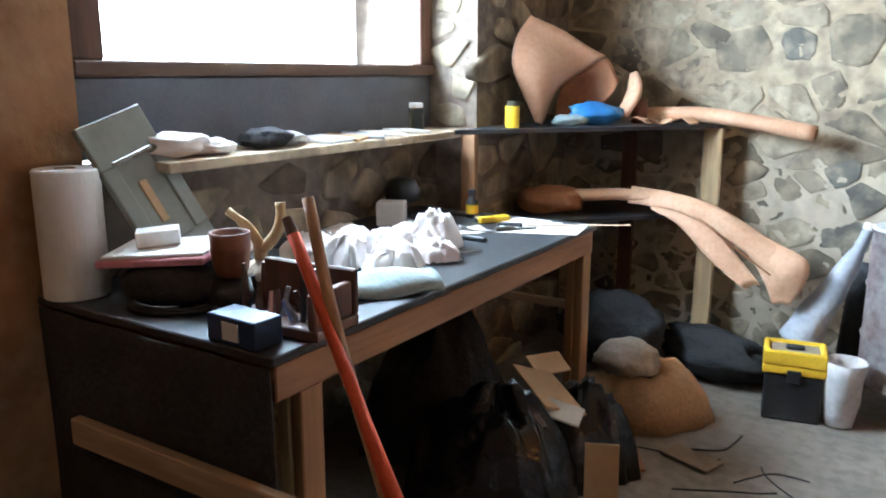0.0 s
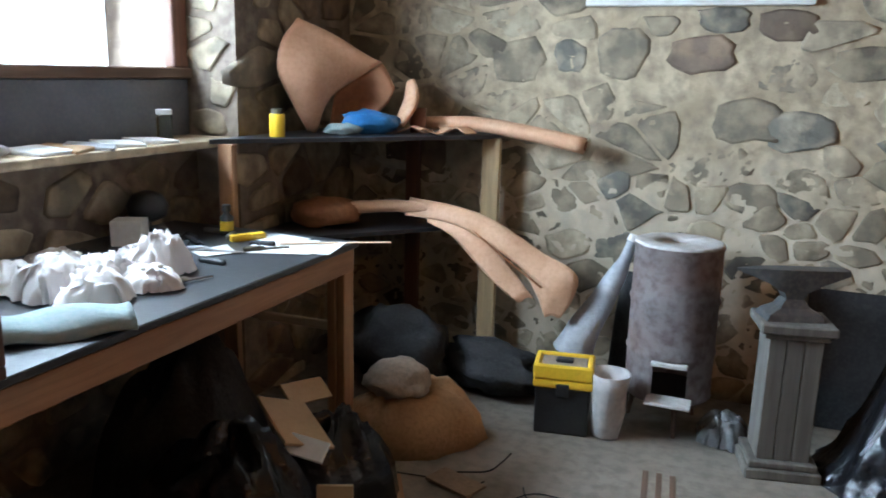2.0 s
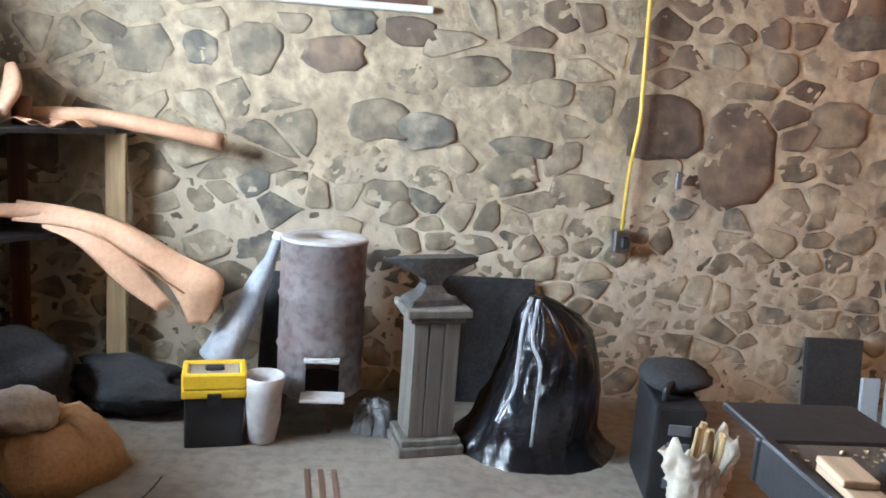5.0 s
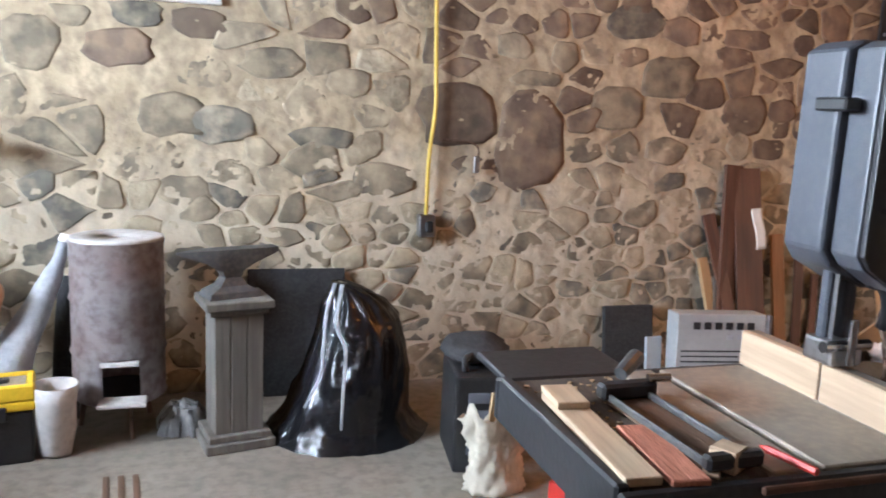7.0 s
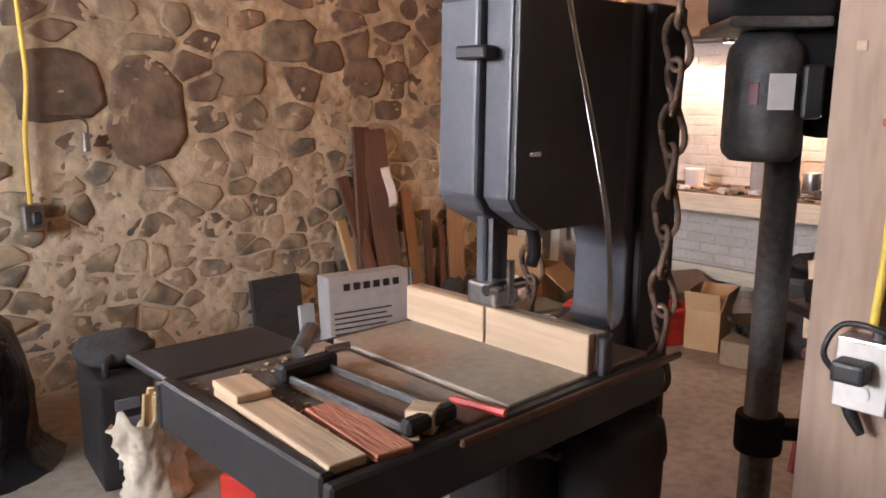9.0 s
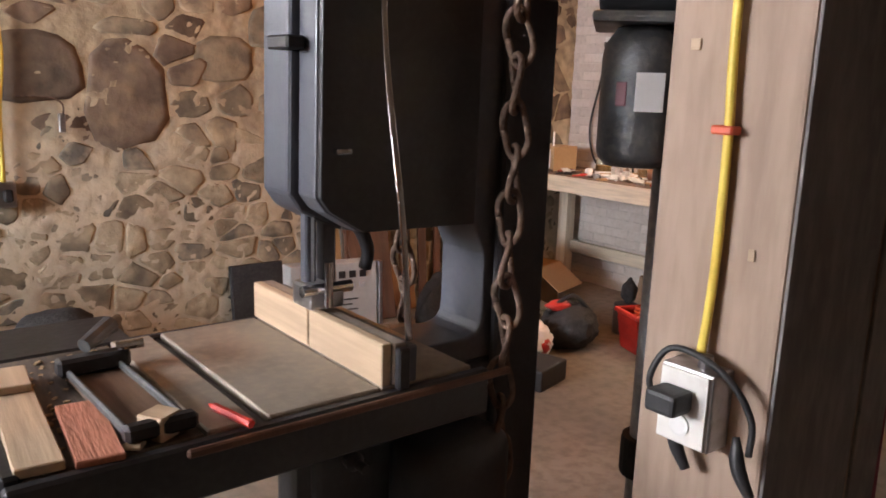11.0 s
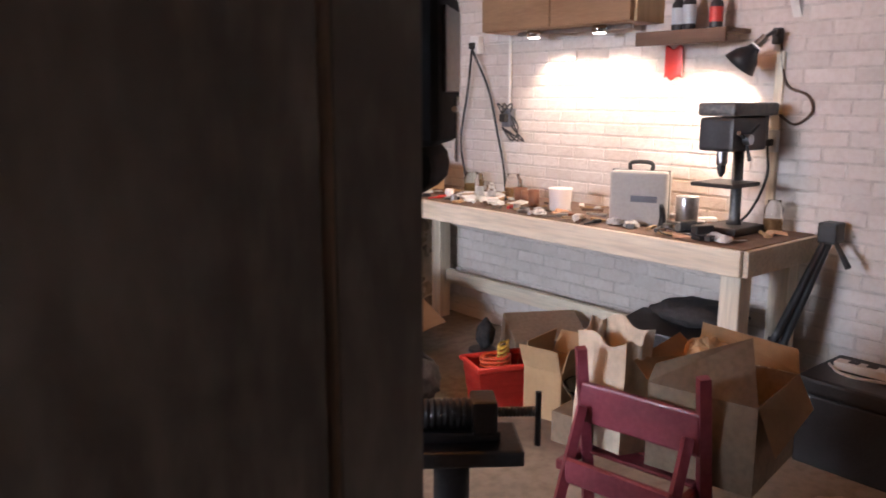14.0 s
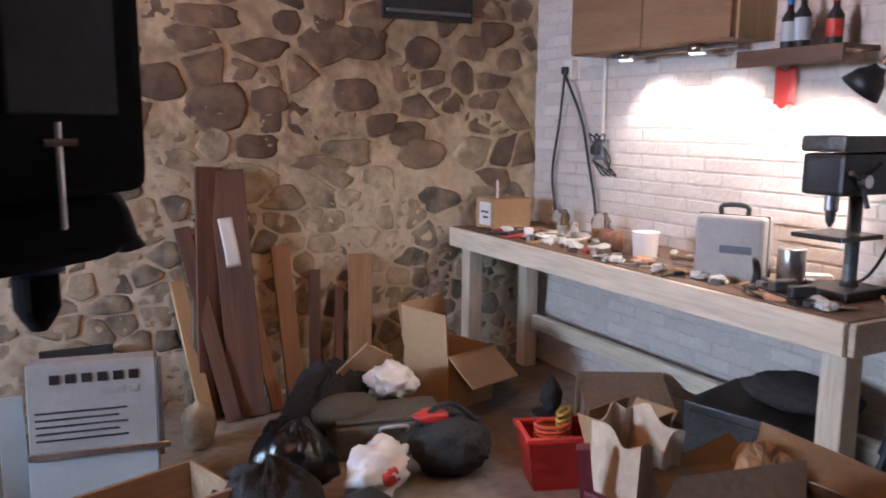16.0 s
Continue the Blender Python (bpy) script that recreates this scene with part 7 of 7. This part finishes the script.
    # paper bag
    def pbag(u, v):
        a = u * 2 * math.pi
        sx, sy = 0.055, 0.10
        q = max(abs(math.cos(a)), abs(math.sin(a)))
        f = 1 + 0.07 * math.sin(a * 6 + v * 5) * v
        return Vector((sx * math.cos(a) / q * f, sy * math.sin(a) / q * f, 0.003 + v * (0.34 + 0.03 * math.sin(a + 1) * v + 0.012 * math.sin(a * 5) * v)))
    solo("paper_bag", cloth(1, 1, pbag, 48, 16, 0.003), mat("pale_kraft", (0.66, 0.54, 0.41), (0.58, 0.46, 0.33), scale=5, fine=30, bump=0.25), pose(3.725, 1.205, 0.452, -5, 7, -8), "tall open pale brown paper bag on a chair", "bag", smooth=False)
    # the carton on the chair's seat
    c = thing("seat_carton", pose(3.89, 0.94, 0.452, 0, 0, 10), "open brown carton of packing paper on a chair", "box")
    w, d, h, th = 0.165, 0.150, 0.245, 0.005
    # sides get the darker cardboard, shade painted into the colour
    for lo, hi in (((-w, -d, 0), (w, -d + th, h)), ((-w, d - th, 0), (w, d, h)), ((-w, -d + th, 0), (-w + th, d - th, h)), ((w - th, -d + th, 0), (w, d - th, h)), ((-w + th, -d + th, 0), (w - th, d - th, 0.004))):
        part("side", box(lo, hi, 0.001), "kraft_dark", c)
    def flap(p0, p1, p2, p3, m):
        bm = bmesh.new()
        bm.faces.new([bm.verts.new(p) for p in (p0, p1, p2, p3)])
        bmesh.ops.solidify(bm, geom=bm.faces[:], thickness=0.004)
        part("flap", bm, m, c)
    # near flap coloured dark as turned from the light, the others left pale
    flap((-w, d, h + 0.001), (-w, -d, h + 0.001), (-w + 0.10, -d + 0.06, h + 0.15), (-w + 0.02, d - 0.01, h + 0.05), "kraft_dark")
    flap((-w, -d, h + 0.001), (w, -d, h + 0.001), (w - 0.06, -d - 0.06, h - 0.07), (-w + 0.0, -d - 0.05, h - 0.12), "kraft")
    flap((w, -d, h + 0.001), (w, d, h + 0.001), (w + 0.03, d, h + 0.09), (w + 0.04, -d + 0.02, h + 0.06), "kraft")
    flap((w, d, h + 0.001), (-w, d, h + 0.001), (-w + 0.03, d + 0.06, h + 0.04), (w - 0.02, d + 0.05, h + 0.06), "kraft")
    solo("packing_paper", crumpled(0.32, 0.28, 0.26, 88), "sack_orange", pose(3.90, 0.95, 0.457, 0, 0, 10), "crumpled brown packing paper in a box", "paper", smooth=False)
    solo("packing_paper", crumpled(0.20, 0.16, 0.16, 89), mat("tan_packing_paper", (0.58, 0.40, 0.22), (0.48, 0.31, 0.16), scale=5, fine=30, bump=0.25), pose(3.99, 1.045, 0.63, -12, 14, 40), "crumpled tan packing paper", "paper", smooth=False)
    open_box("open_carton", pose(4.62, 2.22, 0, 0, 0, 12), 0.13, 0.10, 0.24, "tall open cardboard box", 0.12, "kraft", (15, -10, 20, 40))
    solo("floor_papers", heap((0.34, 0.26, 0.05), 6, 90), "sack", pose(4.62, 0.92, 0), "crumpled paper and rags on the floor", "paper", smooth=True)
    solo("red_rag", heap((0.16, 0.12, 0.05), 6, 91), "red", pose(4.42, 0.98, 0), "small red rag on the floor", "rag", smooth=True)
    # maroon folding chair, seen from behind; local x runs from back to front
    c = thing("folding_chair", pose(3.65, 1.055, 0, 0, 0, 8.5), "maroon painted wooden folding chair", "chair")
    for y in (-0.20, 0.164):
        part("back_post", tube([(0.10, y + 0.018, 0.0), (0.055, y + 0.018, 0.40), (0.0, y + 0.018, 0.765)], [0.021, 0.023, 0.021], 4), "maroon", c)
        part("rear_leg", tube([(-0.27, y * 0.88 + 0.018, 0.0), (-0.10, y * 0.88 + 0.018, 0.40), (-0.015, y * 0.88 + 0.018, 0.60)], [0.019, 0.019, 0.017], 4), "maroon", c)
        part("seat_rail", box((-0.06, y + 0.03, 0.405), (0.42, y + 0.055, 0.437), 0.004), "maroon", c)
    part("back_slat", box((0.0, -0.182, 0.545), (0.022, 0.182, 0.665), 0.008, segments=2), "maroon", c)
    part("rear_rail", box((-0.105, -0.16, 0.40), (-0.085, 0.16, 0.475), 0.006), "maroon", c)
    part("rear_rail", box((-0.165, -0.16, 0.25), (-0.145, 0.16, 0.31), 0.006), "maroon", c)
    for k in range(5):
        part("seat_slat", box((0.03 + 0.082 * k, -0.16, 0.438), (0.098 + 0.082 * k, 0.16, 0.450), 0.004), "maroon", c)
    solo("glossy_bag", heap((0.46, 0.40, 0.28), 6, 95), "bin_bag", pose(3.85, 0.62, 0), "glossy black bag on the floor beside a chair", "bag", smooth=True)
    # tripod and chest
    t = thing("folded_tripod", pose(0, 0, 0), "folded black camera tripod leaning on the wall", "tripod")
    part("head", soft(box((5.24, 1.27, 0.86), (5.33, 1.35, 0.95), 0), 0.012), "black_plastic", t)
    for k, (dx, dy) in enumerate(((0, 0), (-0.04, 0.03), (0.02, 0.05))):
        part("leg", tube([(5.28 + dx * .3, 1.31 + dy * .3, 0.88), (5.05 + dx, 1.37 + dy, 0.42)], 0.017, 10), "black_plastic", t)
        part("lower_leg", tube([(5.06 + dx, 1.37 + dy, 0.44), (4.93 + dx, 1.41 + dy, 0.01)], 0.012, 10), "black", t)
        part("leg_clamp", tube([(5.065 + dx, 1.367 + dy, 0.46), (5.045 + dx, 1.372 + dy, 0.40)], 0.023, 10), "black_plastic", t)
    part("pan_handle", tube([(5.27, 1.30, 0.90), (5.22, 1.20, 0.78)], [0.008, 0.013], 8), "black_plastic", t)
    h = thing("black_chest", pose(5.17, 0.80, 0), "low black storage chest against the wall", "chest")
    part("chest_body", soft(box((-0.19, -0.45, 0), (0.19, 0.45, 0.30), 0), 0.012), "black_plastic", h)
    part("lid", soft(box((-0.20, -0.46, 0.302), (0.20, 0.46, 0.37), 0), 0.015), "black_plastic", h)
    ps = thing("power_strip", pose(5.18, 1.02, 0.371, 0, 0, 2), "white power strip with a cord", "power strip")
    part("strip_body", soft(box((-0.03, -0.17, 0), (0.03, 0.17, 0.035), 0), 0.006), "white", ps)
    for k in range(4):
        part("outlet", box((-0.016, -0.13 + 0.07 * k, 0.035), (0.016, -0.09 + 0.07 * k, 0.038), 0.001), "black_plastic", ps)
    part("cord", tube(curve_pts([(0, -0.17, 0.015), (-0.08, -0.05, 0.012), (-0.10, 0.10, 0.012), (-0.02, 0.19, 0.015)], 18), 0.006, 6), "white", ps, smooth=True)


east_floor()


# the bulb that lights the middle of the room
cb = thing("ceiling_bulb", pose(3.1, 2.0, ZC), "bare bulb holder under the ceiling", "lamp")
part("holder", lathe([(0.05, -0.02), (0.05, 0), (0.02, 0.0)], 20), "white", cb)
part("socket", tube([(0, 0, -0.10), (0, 0, -0.02)], 0.02, 14), "white", cb)
bb = part("bulb", lathe([(0.012, -0.24), (0.026, -0.225), (0.03, -0.20), (0.026, -0.16), (0.014, -0.12), (0.014, -0.10)], 20), "glow", cb, "lit warm bulb", True)
bb.visible_shadow = False


# dark barred opening high in the stone wall
vt = thing("wall_vent", pose(0, 0, 0), "dark barred vent opening high in the stone wall", "vent", kind="structure")
part("opening", box((4.34, 3.955, 2.035), (4.90, 3.975, 2.40), 0.004), "dark_cloth", vt)
part("bar", box((4.36, 3.93, 2.065), (4.88, 3.954, 2.085), 0.003), "grey_metal", vt)
part("lintel", box((4.30, 3.94, 2.40), (4.94, 3.99, 2.46), 0.006), "dark_wood", vt)
# second bulb, added out of view to carry the west fill lamp
added_bulb = copy_thing(cb, pose(-1.65, -0.5, ZC))


# small clutter strewn along the bench
def bench_litter():
    rnd = random.Random(77)
    kinds = ["tool", "tool", "scrap", "scrap", "block", "tin", "paper"]
    for k in range(46):
        y = 1.50 + 2.30 * (k + rnd.random()) / 46
        x = rnd.uniform(4.80, 4.93)
        a, kind, zb = rnd.uniform(0, 180), rnd.choice(kinds), BZ
        if kind == "tool":
            l = rnd.uniform(0.07, 0.15)
            solo("hand_tool", tube([(-l / 2, 0, 0.011), (-l / 8, 0, 0.012), (0, 0, 0.009), (l / 2, 0, 0.007)], [0.009, 0.011, 0.005, 0.004], 8), rnd.choice(["black_plastic", "steel", "rust", "red"]), pose(x, y, zb, 0, 0, a), "small hand tool lying on the bench", "tool", "hand tools on the bench")
        elif kind == "scrap":
            l = rnd.uniform(0.02, 0.045)
            solo("wood_offcut", box((-l, -0.012, 0), (l, 0.012, 0.012), 0.002), rnd.choice(["pine", "dark_wood", "kraft"]), pose(x, y, zb, 0, 0, a), "small sawn wood offcut on the bench", "offcut", "offcuts on the bench")
        elif kind == "block":
            solo("metal_block", box((-0.02, -0.015, 0), (0.02, 0.015, 0.022), 0.003), rnd.choice(["anvil", "black", "steel"]), pose(x, y, zb, 0, 0, a), "small dark metal block on the bench", "block", "metal blocks on the bench")
        elif kind == "tin":
            solo("small_tin", lathe([(0.018, 0), (0.02, 0.003), (0.02, 0.032), (0.018, 0.034)], 18), rnd.choice(["steel", "rust", "white"]), pose(x, y, zb), "small open tin on the bench", "tin", "tins on the bench")
        else:
            solo("paper_scrap", crumpled(0.07, 0.06, 0.03, 100 + k), "paper", pose(x, y, zb, 0, 0, a), "crumpled scrap of paper on the bench", "paper", "paper scraps on the bench")


bench_litter()
# ---- masonry ----
def clip_cell(poly, p, q):
    """The part of a polygon nearer to p than to q."""
    mx, my, nx, ny = (p[0] + q[0]) / 2, (p[1] + q[1]) / 2, q[0] - p[0], q[1] - p[1]
    out = []
    for i in range(len(poly)):
        a, b = poly[i], poly[(i + 1) % len(poly)]
        da, db = (a[0] - mx) * nx + (a[1] - my) * ny, (b[0] - mx) * nx + (b[1] - my) * ny
        if da <= 0:
            out.append(a)
        if da * db < 0:
            t = da / (da - db)
            out.append((a[0] + t * (b[0] - a[0]), a[1] + t * (b[1] - a[1])))
    return out


def rubble(width, height, spacing, rnd, squash=1.45, jitter=0.44):
    """Irregular stone outlines filling a wall of that size, as (u, v) polygons about their middles."""
    rows = max(2, int(height * squash / spacing))
    cols = max(2, int(width / spacing))
    pts = []
    for j in range(-1, rows + 1):
        for i in range(-1, cols + 1):
            if rnd.random() < 0.22:
                continue
            x = (i + 0.5 + 0.5 * (j % 2) + rnd.uniform(-jitter, jitter)) * width / cols
            y = (j + 0.5 + rnd.uniform(-jitter, jitter) * 0.8) * height * squash / rows
            pts.append((x, y))
    cells = []
    for p in pts:
        s = spacing * 1.5
        poly = [(p[0] - s, p[1] - s), (p[0] + s, p[1] - s), (p[0] + s, p[1] + s), (p[0] - s, p[1] + s)]
        for q in pts:
            if q is not p and abs(q[0] - p[0]) < 3 * spacing and abs(q[1] - p[1]) < 3 * spacing:
                poly = clip_cell(poly, p, q)
        if len(poly) > 2:
            poly = [(x, y / squash) for x, y in poly]
            cx, cy = sum(x for x, _ in poly) / len(poly), sum(y for _, y in poly) / len(poly)
            cells.append((cx, cy, [(x - cx, y - cy) for x, y in poly]))
    return cells


def stone_verts(poly, gap, depth, rnd):
    """A rounded stone: outline shrunk by the joint and softened, with a domed, uneven face. x, z in the wall, -y out of it."""
    size = max(0.02, min(max(abs(x) for x, _ in poly), max(abs(y) for _, y in poly)))
    f = max(0.35, 1 - gap / size)
    ring = [(x * f, y * f) for x, y in poly]
    for _ in range(1):
        ring = [q for i in range(len(ring)) for q in (
            (ring[i][0] * .85 + ring[(i + 1) % len(ring)][0] * .15, ring[i][1] * .85 + ring[(i + 1) % len(ring)][1] * .15),
            (ring[i][0] * .15 + ring[(i + 1) % len(ring)][0] * .85, ring[i][1] * .15 + ring[(i + 1) % len(ring)][1] * .85))]
    if len(ring) > 16:
        ring = ring[::2] if len(ring) < 34 else ring[::3]
    n = len(ring)
    ring = [(x * (1 + rnd.uniform(-.11, .09)), y * (1 + rnd.uniform(-.11, .09))) for x, y in ring]
    vs, fs = [], []
    for k, (s, d) in enumerate(((1.0, -0.012), (0.955, depth * 0.82), (0.80, depth * 0.98))):
        for x, y in ring:
            vs.append((x * s, -d - (rnd.uniform(-.25, .25) * depth if k == 2 else 0), y * s))
    vs.append((0, -depth * rnd.uniform(0.8, 1.1), 0))
    for k in range(2):
        for i in range(n):
            j = (i + 1) % n
            fs.append((k * n + i, k * n + j, (k + 1) * n + j, (k + 1) * n + i))
    for i in range(n):
        fs.append((2 * n + i, 2 * n + (i + 1) % n, 3 * n))
    return vs, fs


def face_with_stone(wall, width, height, place, spacing, gap, depth, seed, skip, near, mats, most=300, zgap=None):
    """Sets stones into a wall. place(u, v) is the pose of a stone; near(u, v) picks those built one by one."""
    rnd = random.Random(seed)
    rest = {m: ([], []) for m in mats}
    count = 0
    for cx, cy, poly in rubble(width, height, spacing, rnd):
        if skip(cx, cy):
            continue
        g = gap * rnd.uniform(0.45, 1.5) * (zgap(cx, cy) if zgap else 1)
        vs, fs = stone_verts(poly, g, depth * rnd.uniform(0.5, 1.3), rnd)
        pick = rnd.random()
        m = mats[2 % len(mats)] if pick < ((0.15 if cx < 2.7 else 0.36) if cy > 1.0 else 0.55) else mats[0] if pick < (0.86 if cx < width * 0.62 else 0.66) else mats[1]
        if cx > 3.4 and cy > 1.45 and pick < 0.75 and len(mats) > 2:
            m = mats[1]
        if near(cx, cy) and count < most:
            me = bpy.data.meshes.new("stone")
            me.from_pydata(vs, [], fs)
            me.polygons.foreach_set("use_smooth", [True] * len(me.polygons))
            me.materials.append(M[m])
            ob = new("stone", me)
            ob.parent = wall
            ob.matrix_world = place(cx, cy)
            count += 1
        else:
            mw = place(cx, cy)
            base = len(rest[m][0])
            rest[m][0].extend(tuple(mw @ Vector(v)) for v in vs)
            rest[m][1].extend(tuple(i + base for i in f) for f in fs)
    for m, (vs, fs) in rest.items():
        if vs:
            me = bpy.data.meshes.new("far_stones")
            me.from_pydata(vs, [], fs)
            me.polygons.foreach_set("use_smooth", [True] * len(me.polygons))
            me.materials.append(M[m])
            ob = new("far_stones", me)
            ob.parent = wall
            ob["kind"] = "stuff"


# uneven mortar over the stones' edges
def mortar_skin(wall, name, width, height, place, step, holes, base, seed):
    nu, nv = int(width / step), int(height / step)
    off = Vector((seed * 5.1, seed * 2.3, 0))
    vs, fs = [], []
    for j in range(nv + 1):
        for i in range(nu + 1):
            u, v = width * i / nu, height * j / nv
            p = Vector((u, v, 0)) + off
            h = base + 0.002 * noise.noise(p * 2.3) + 0.004 * noise.noise(p * 6.0) + 0.005 * noise.noise(p * 15) + 0.004 * noise.noise(p * 33)
            if v < 1.25:
                h += min(1, (1.25 - v) * 4) * (0.009 * abs(noise.noise(p * 9)) + 0.005 * noise.noise(p * 24))
            vs.append(place(u, v, max(0.002, h)))
    for j in range(nv):
        for i in range(nu):
            if not holes(width * (i + .5) / nu, height * (j + .5) / nv):
                a = j * (nu + 1) + i
                fs.append((a, a + 1, a + nu + 2, a + nu + 1))
    me = bpy.data.meshes.new(name)
    me.from_pydata(vs, [], fs)
    me.polygons.foreach_set("use_smooth", [True] * len(me.polygons))
    me.materials.append(M["mortar"])
    ob = new(name, me)
    ob.parent = wall
    return ob


mortar_skin(wall_north, "mortar_joints", XE - XW, ZC, lambda u, v, h: (XW + u, YN - h, v), 0.016,
            lambda u, v: NW0 - 0.01 < u + XW < NW1 + 0.01 and NWZ0 - 0.02 < v < NWZ1 + 0.01, 0.0065, 3)


# the largest stones of the north wall: x, z, width, height
BIG = [(-0.04, 1.725, .36, .20), (0.67, 1.69, .34, .16), (-0.42, 1.72, .27, .27), (0.05, 1.88, .28, .13), (0.33, 1.86, .30, .16), (-0.95, 1.68, .30, .25), (-0.68, 1.70, .18, .18),
       (0.42, 1.38, .34, .20), (1.66, 1.47, .48, .40), (2.08, 1.35, .42, .56), (2.60, 1.55, .38, .28), (2.92, 1.74, .40, .28), (2.67, 2.03, .42, .20), (1.95, 1.86, .22, .15), (2.10, 1.69, .34, .10),
       (0.20, 1.42, .38, .22), (1.25, 1.12, .38, .20), (0.25, 1.05, .28, .17), (0.93, 1.33, .36, .13), (1.06, 1.62, .26, .15), (3.45, 1.55, .36, .26), (4.19, 1.62, .30, .20), (4.60, 1.30, .34, .2),
       (3.42, 1.985, .38, .14), (3.82, 1.975, .18, .14), (4.02, 1.985, .13, .11), (4.264, 1.895, .28, .21), (4.61, 1.86, .22, .20), (4.92, 1.90, .22, .16), (5.18, 1.845, .20, .15), (3.717, 1.577, .22, .16),
       (3.65, 1.347, .26, .14), (4.00, 1.26, .36, .10), (4.50, 1.405, .26, .15)]


def in_big(x, z):
    return any(abs(x - a) < w * 0.54 and abs(z - b) < h * 0.60 for a, b, w, h in BIG)


rb = random.Random(31)
for x, z, w, h in BIG:
    n = 13
    poly = []
    for k in range(n):
        a = 2 * math.pi * k / n
        q = (abs(math.cos(a)) ** 4 + abs(math.sin(a)) ** 4) ** (-1 / 4) * rb.uniform(0.82, 1.06)
        poly.append((w / 2 * q * math.cos(a), h / 2 * q * math.sin(a)))
    vs, fs = stone_verts(poly, 0.0, 0.012, rb)
    me = bpy.data.meshes.new("stone")
    me.from_pydata(vs, [], fs)
    me.polygons.foreach_set("use_smooth", [True] * len(me.polygons))
    me.materials.append(M[rb.choice(["stone", "stone", "stone_red", "stone_slate"]) if x < 3.2 else "stone_red"])
    ob = new("stone", me)
    ob.parent = wall_north
    ob.matrix_world = pose(x, YN, z)


# north wall: u runs east from the west wall
def skip_north(u, v):
    x = u + XW
    return (NW0 - 0.13 < x < NW1 + 0.13 and NWZ0 - 0.10 < v < NWZ1 + 0.1) or u < 0.03 or x > XE - 0.06 or v > ZC - 0.02 or in_big(x, v)


face_with_stone(wall_north, XE - XW, ZC, lambda u, v: pose(XW + u, YN, v), 0.19, 0.009, 0.0115, 7, lambda u, v: skip_north(u, v) or v < 1.12,
                lambda u, v: 0.9 < u and v < 2.1, ["stone", "stone_red", "stone_pale"], 150, lambda u, v: 1.5 if v > 1.42 and u < 2.9 else 1.1)
face_with_stone(wall_north, XE - XW, ZC, lambda u, v: pose(XW + u, YN, v), 0.155, 0.006, 0.0125, 8, lambda u, v: skip_north(u, v) or v >= 1.14,
                lambda u, v: 0.9 < u and v > 0.4, ["stone", "stone_slate", "stone_pale"], 125)
# west wall: u runs north
face_with_stone(wall_west, 1.06, ZC, lambda u, v: pose(XW, WY1 + u, v, 0, 0, 90), 0.22, 0.025, 0.022, 11, lambda u, v: u < 0.06 or u > 1.02,
                lambda u, v: v > 1.2, ["stone", "stone_red"], 60)
face_with_stone(wall_west, 1.96, 1.2, lambda u, v: pose(XL, WY0 + u, v, 0, 0, 90), 0.26, 0.035, 0.018, 12, lambda u, v: v > 1.14 or u < 0.05,
                lambda u, v: v > 0.85, ["stone", "stone_red"], 60)
# the jamb of the window recess
face_with_stone(wall_west, 0.28, 1.25, lambda u, v: pose(XG + 0.02 + u, WY1, LEDGE + v, 0, 0, 0), 0.16, 0.02, 0.012, 13, lambda u, v: u < 0.05 or u > 0.24 or v < 0.05,
                lambda u, v: True, ["stone", "stone"], 30)
# the plain brown plaster south of the window
tagged(part("wall_plaster", box((XL, YS + 0.01, 0.001), (XL + 0.012, WY0 - 0.004, ZC - 0.001), 0), "brown_wall"), "stained brown plaster", "wall", "", "structure")


# east wall: courses of whitewashed brick
def brickwork():
    bw, bh, j = 0.215, 0.066, 0.010
    brick = box((-0.001, -(bw - j) / 2, -(bh - j) / 2), (0.004, (bw - j) / 2, (bh - j) / 2), 0.0028)
    me = bpy.data.meshes.new("brick")
    brick.to_mesh(me)
    brick.free()
    me.materials.append(M["white_brick"])
    wall = bpy.data.objects["wall_east"]
    rnd = random.Random(4)
    vs, fs, count = [], [], 0
    base_v, base_f = [v.co.copy() for v in me.vertices], [tuple(p.vertices) for p in me.polygons]
    for r in range(int(ZC / bh)):
        for c in range(int((YN - YS) / bw)):
            y, z = YN - (c + 0.5 + 0.5 * (r % 2)) * bw, (r + 0.5) * bh
            if y < YS + bw:
                continue
            m = pose(XE - 0.001 - rnd.uniform(0, 0.003), y + rnd.uniform(-.003, .003), z, 0, rnd.uniform(-1, 1), rnd.uniform(-.6, .6))
            if 0.9 < z < 1.85 and 0.3 < y < 3.95 and count < 300:
                ob = new("brick", me)
                ob.parent = wall
                ob.matrix_world = m
                count += 1
            else:
                b = len(vs)
                vs.extend(tuple(m @ v) for v in base_v)
                fs.extend(tuple(i + b for i in f) for f in base_f)
    far = bpy.data.meshes.new("far_bricks")
    far.from_pydata(vs, [], fs)
    far.materials.append(M["white_brick"])
    ob = new("far_bricks", far)
    ob.parent = wall
    ob["kind"] = "stuff"


brickwork()
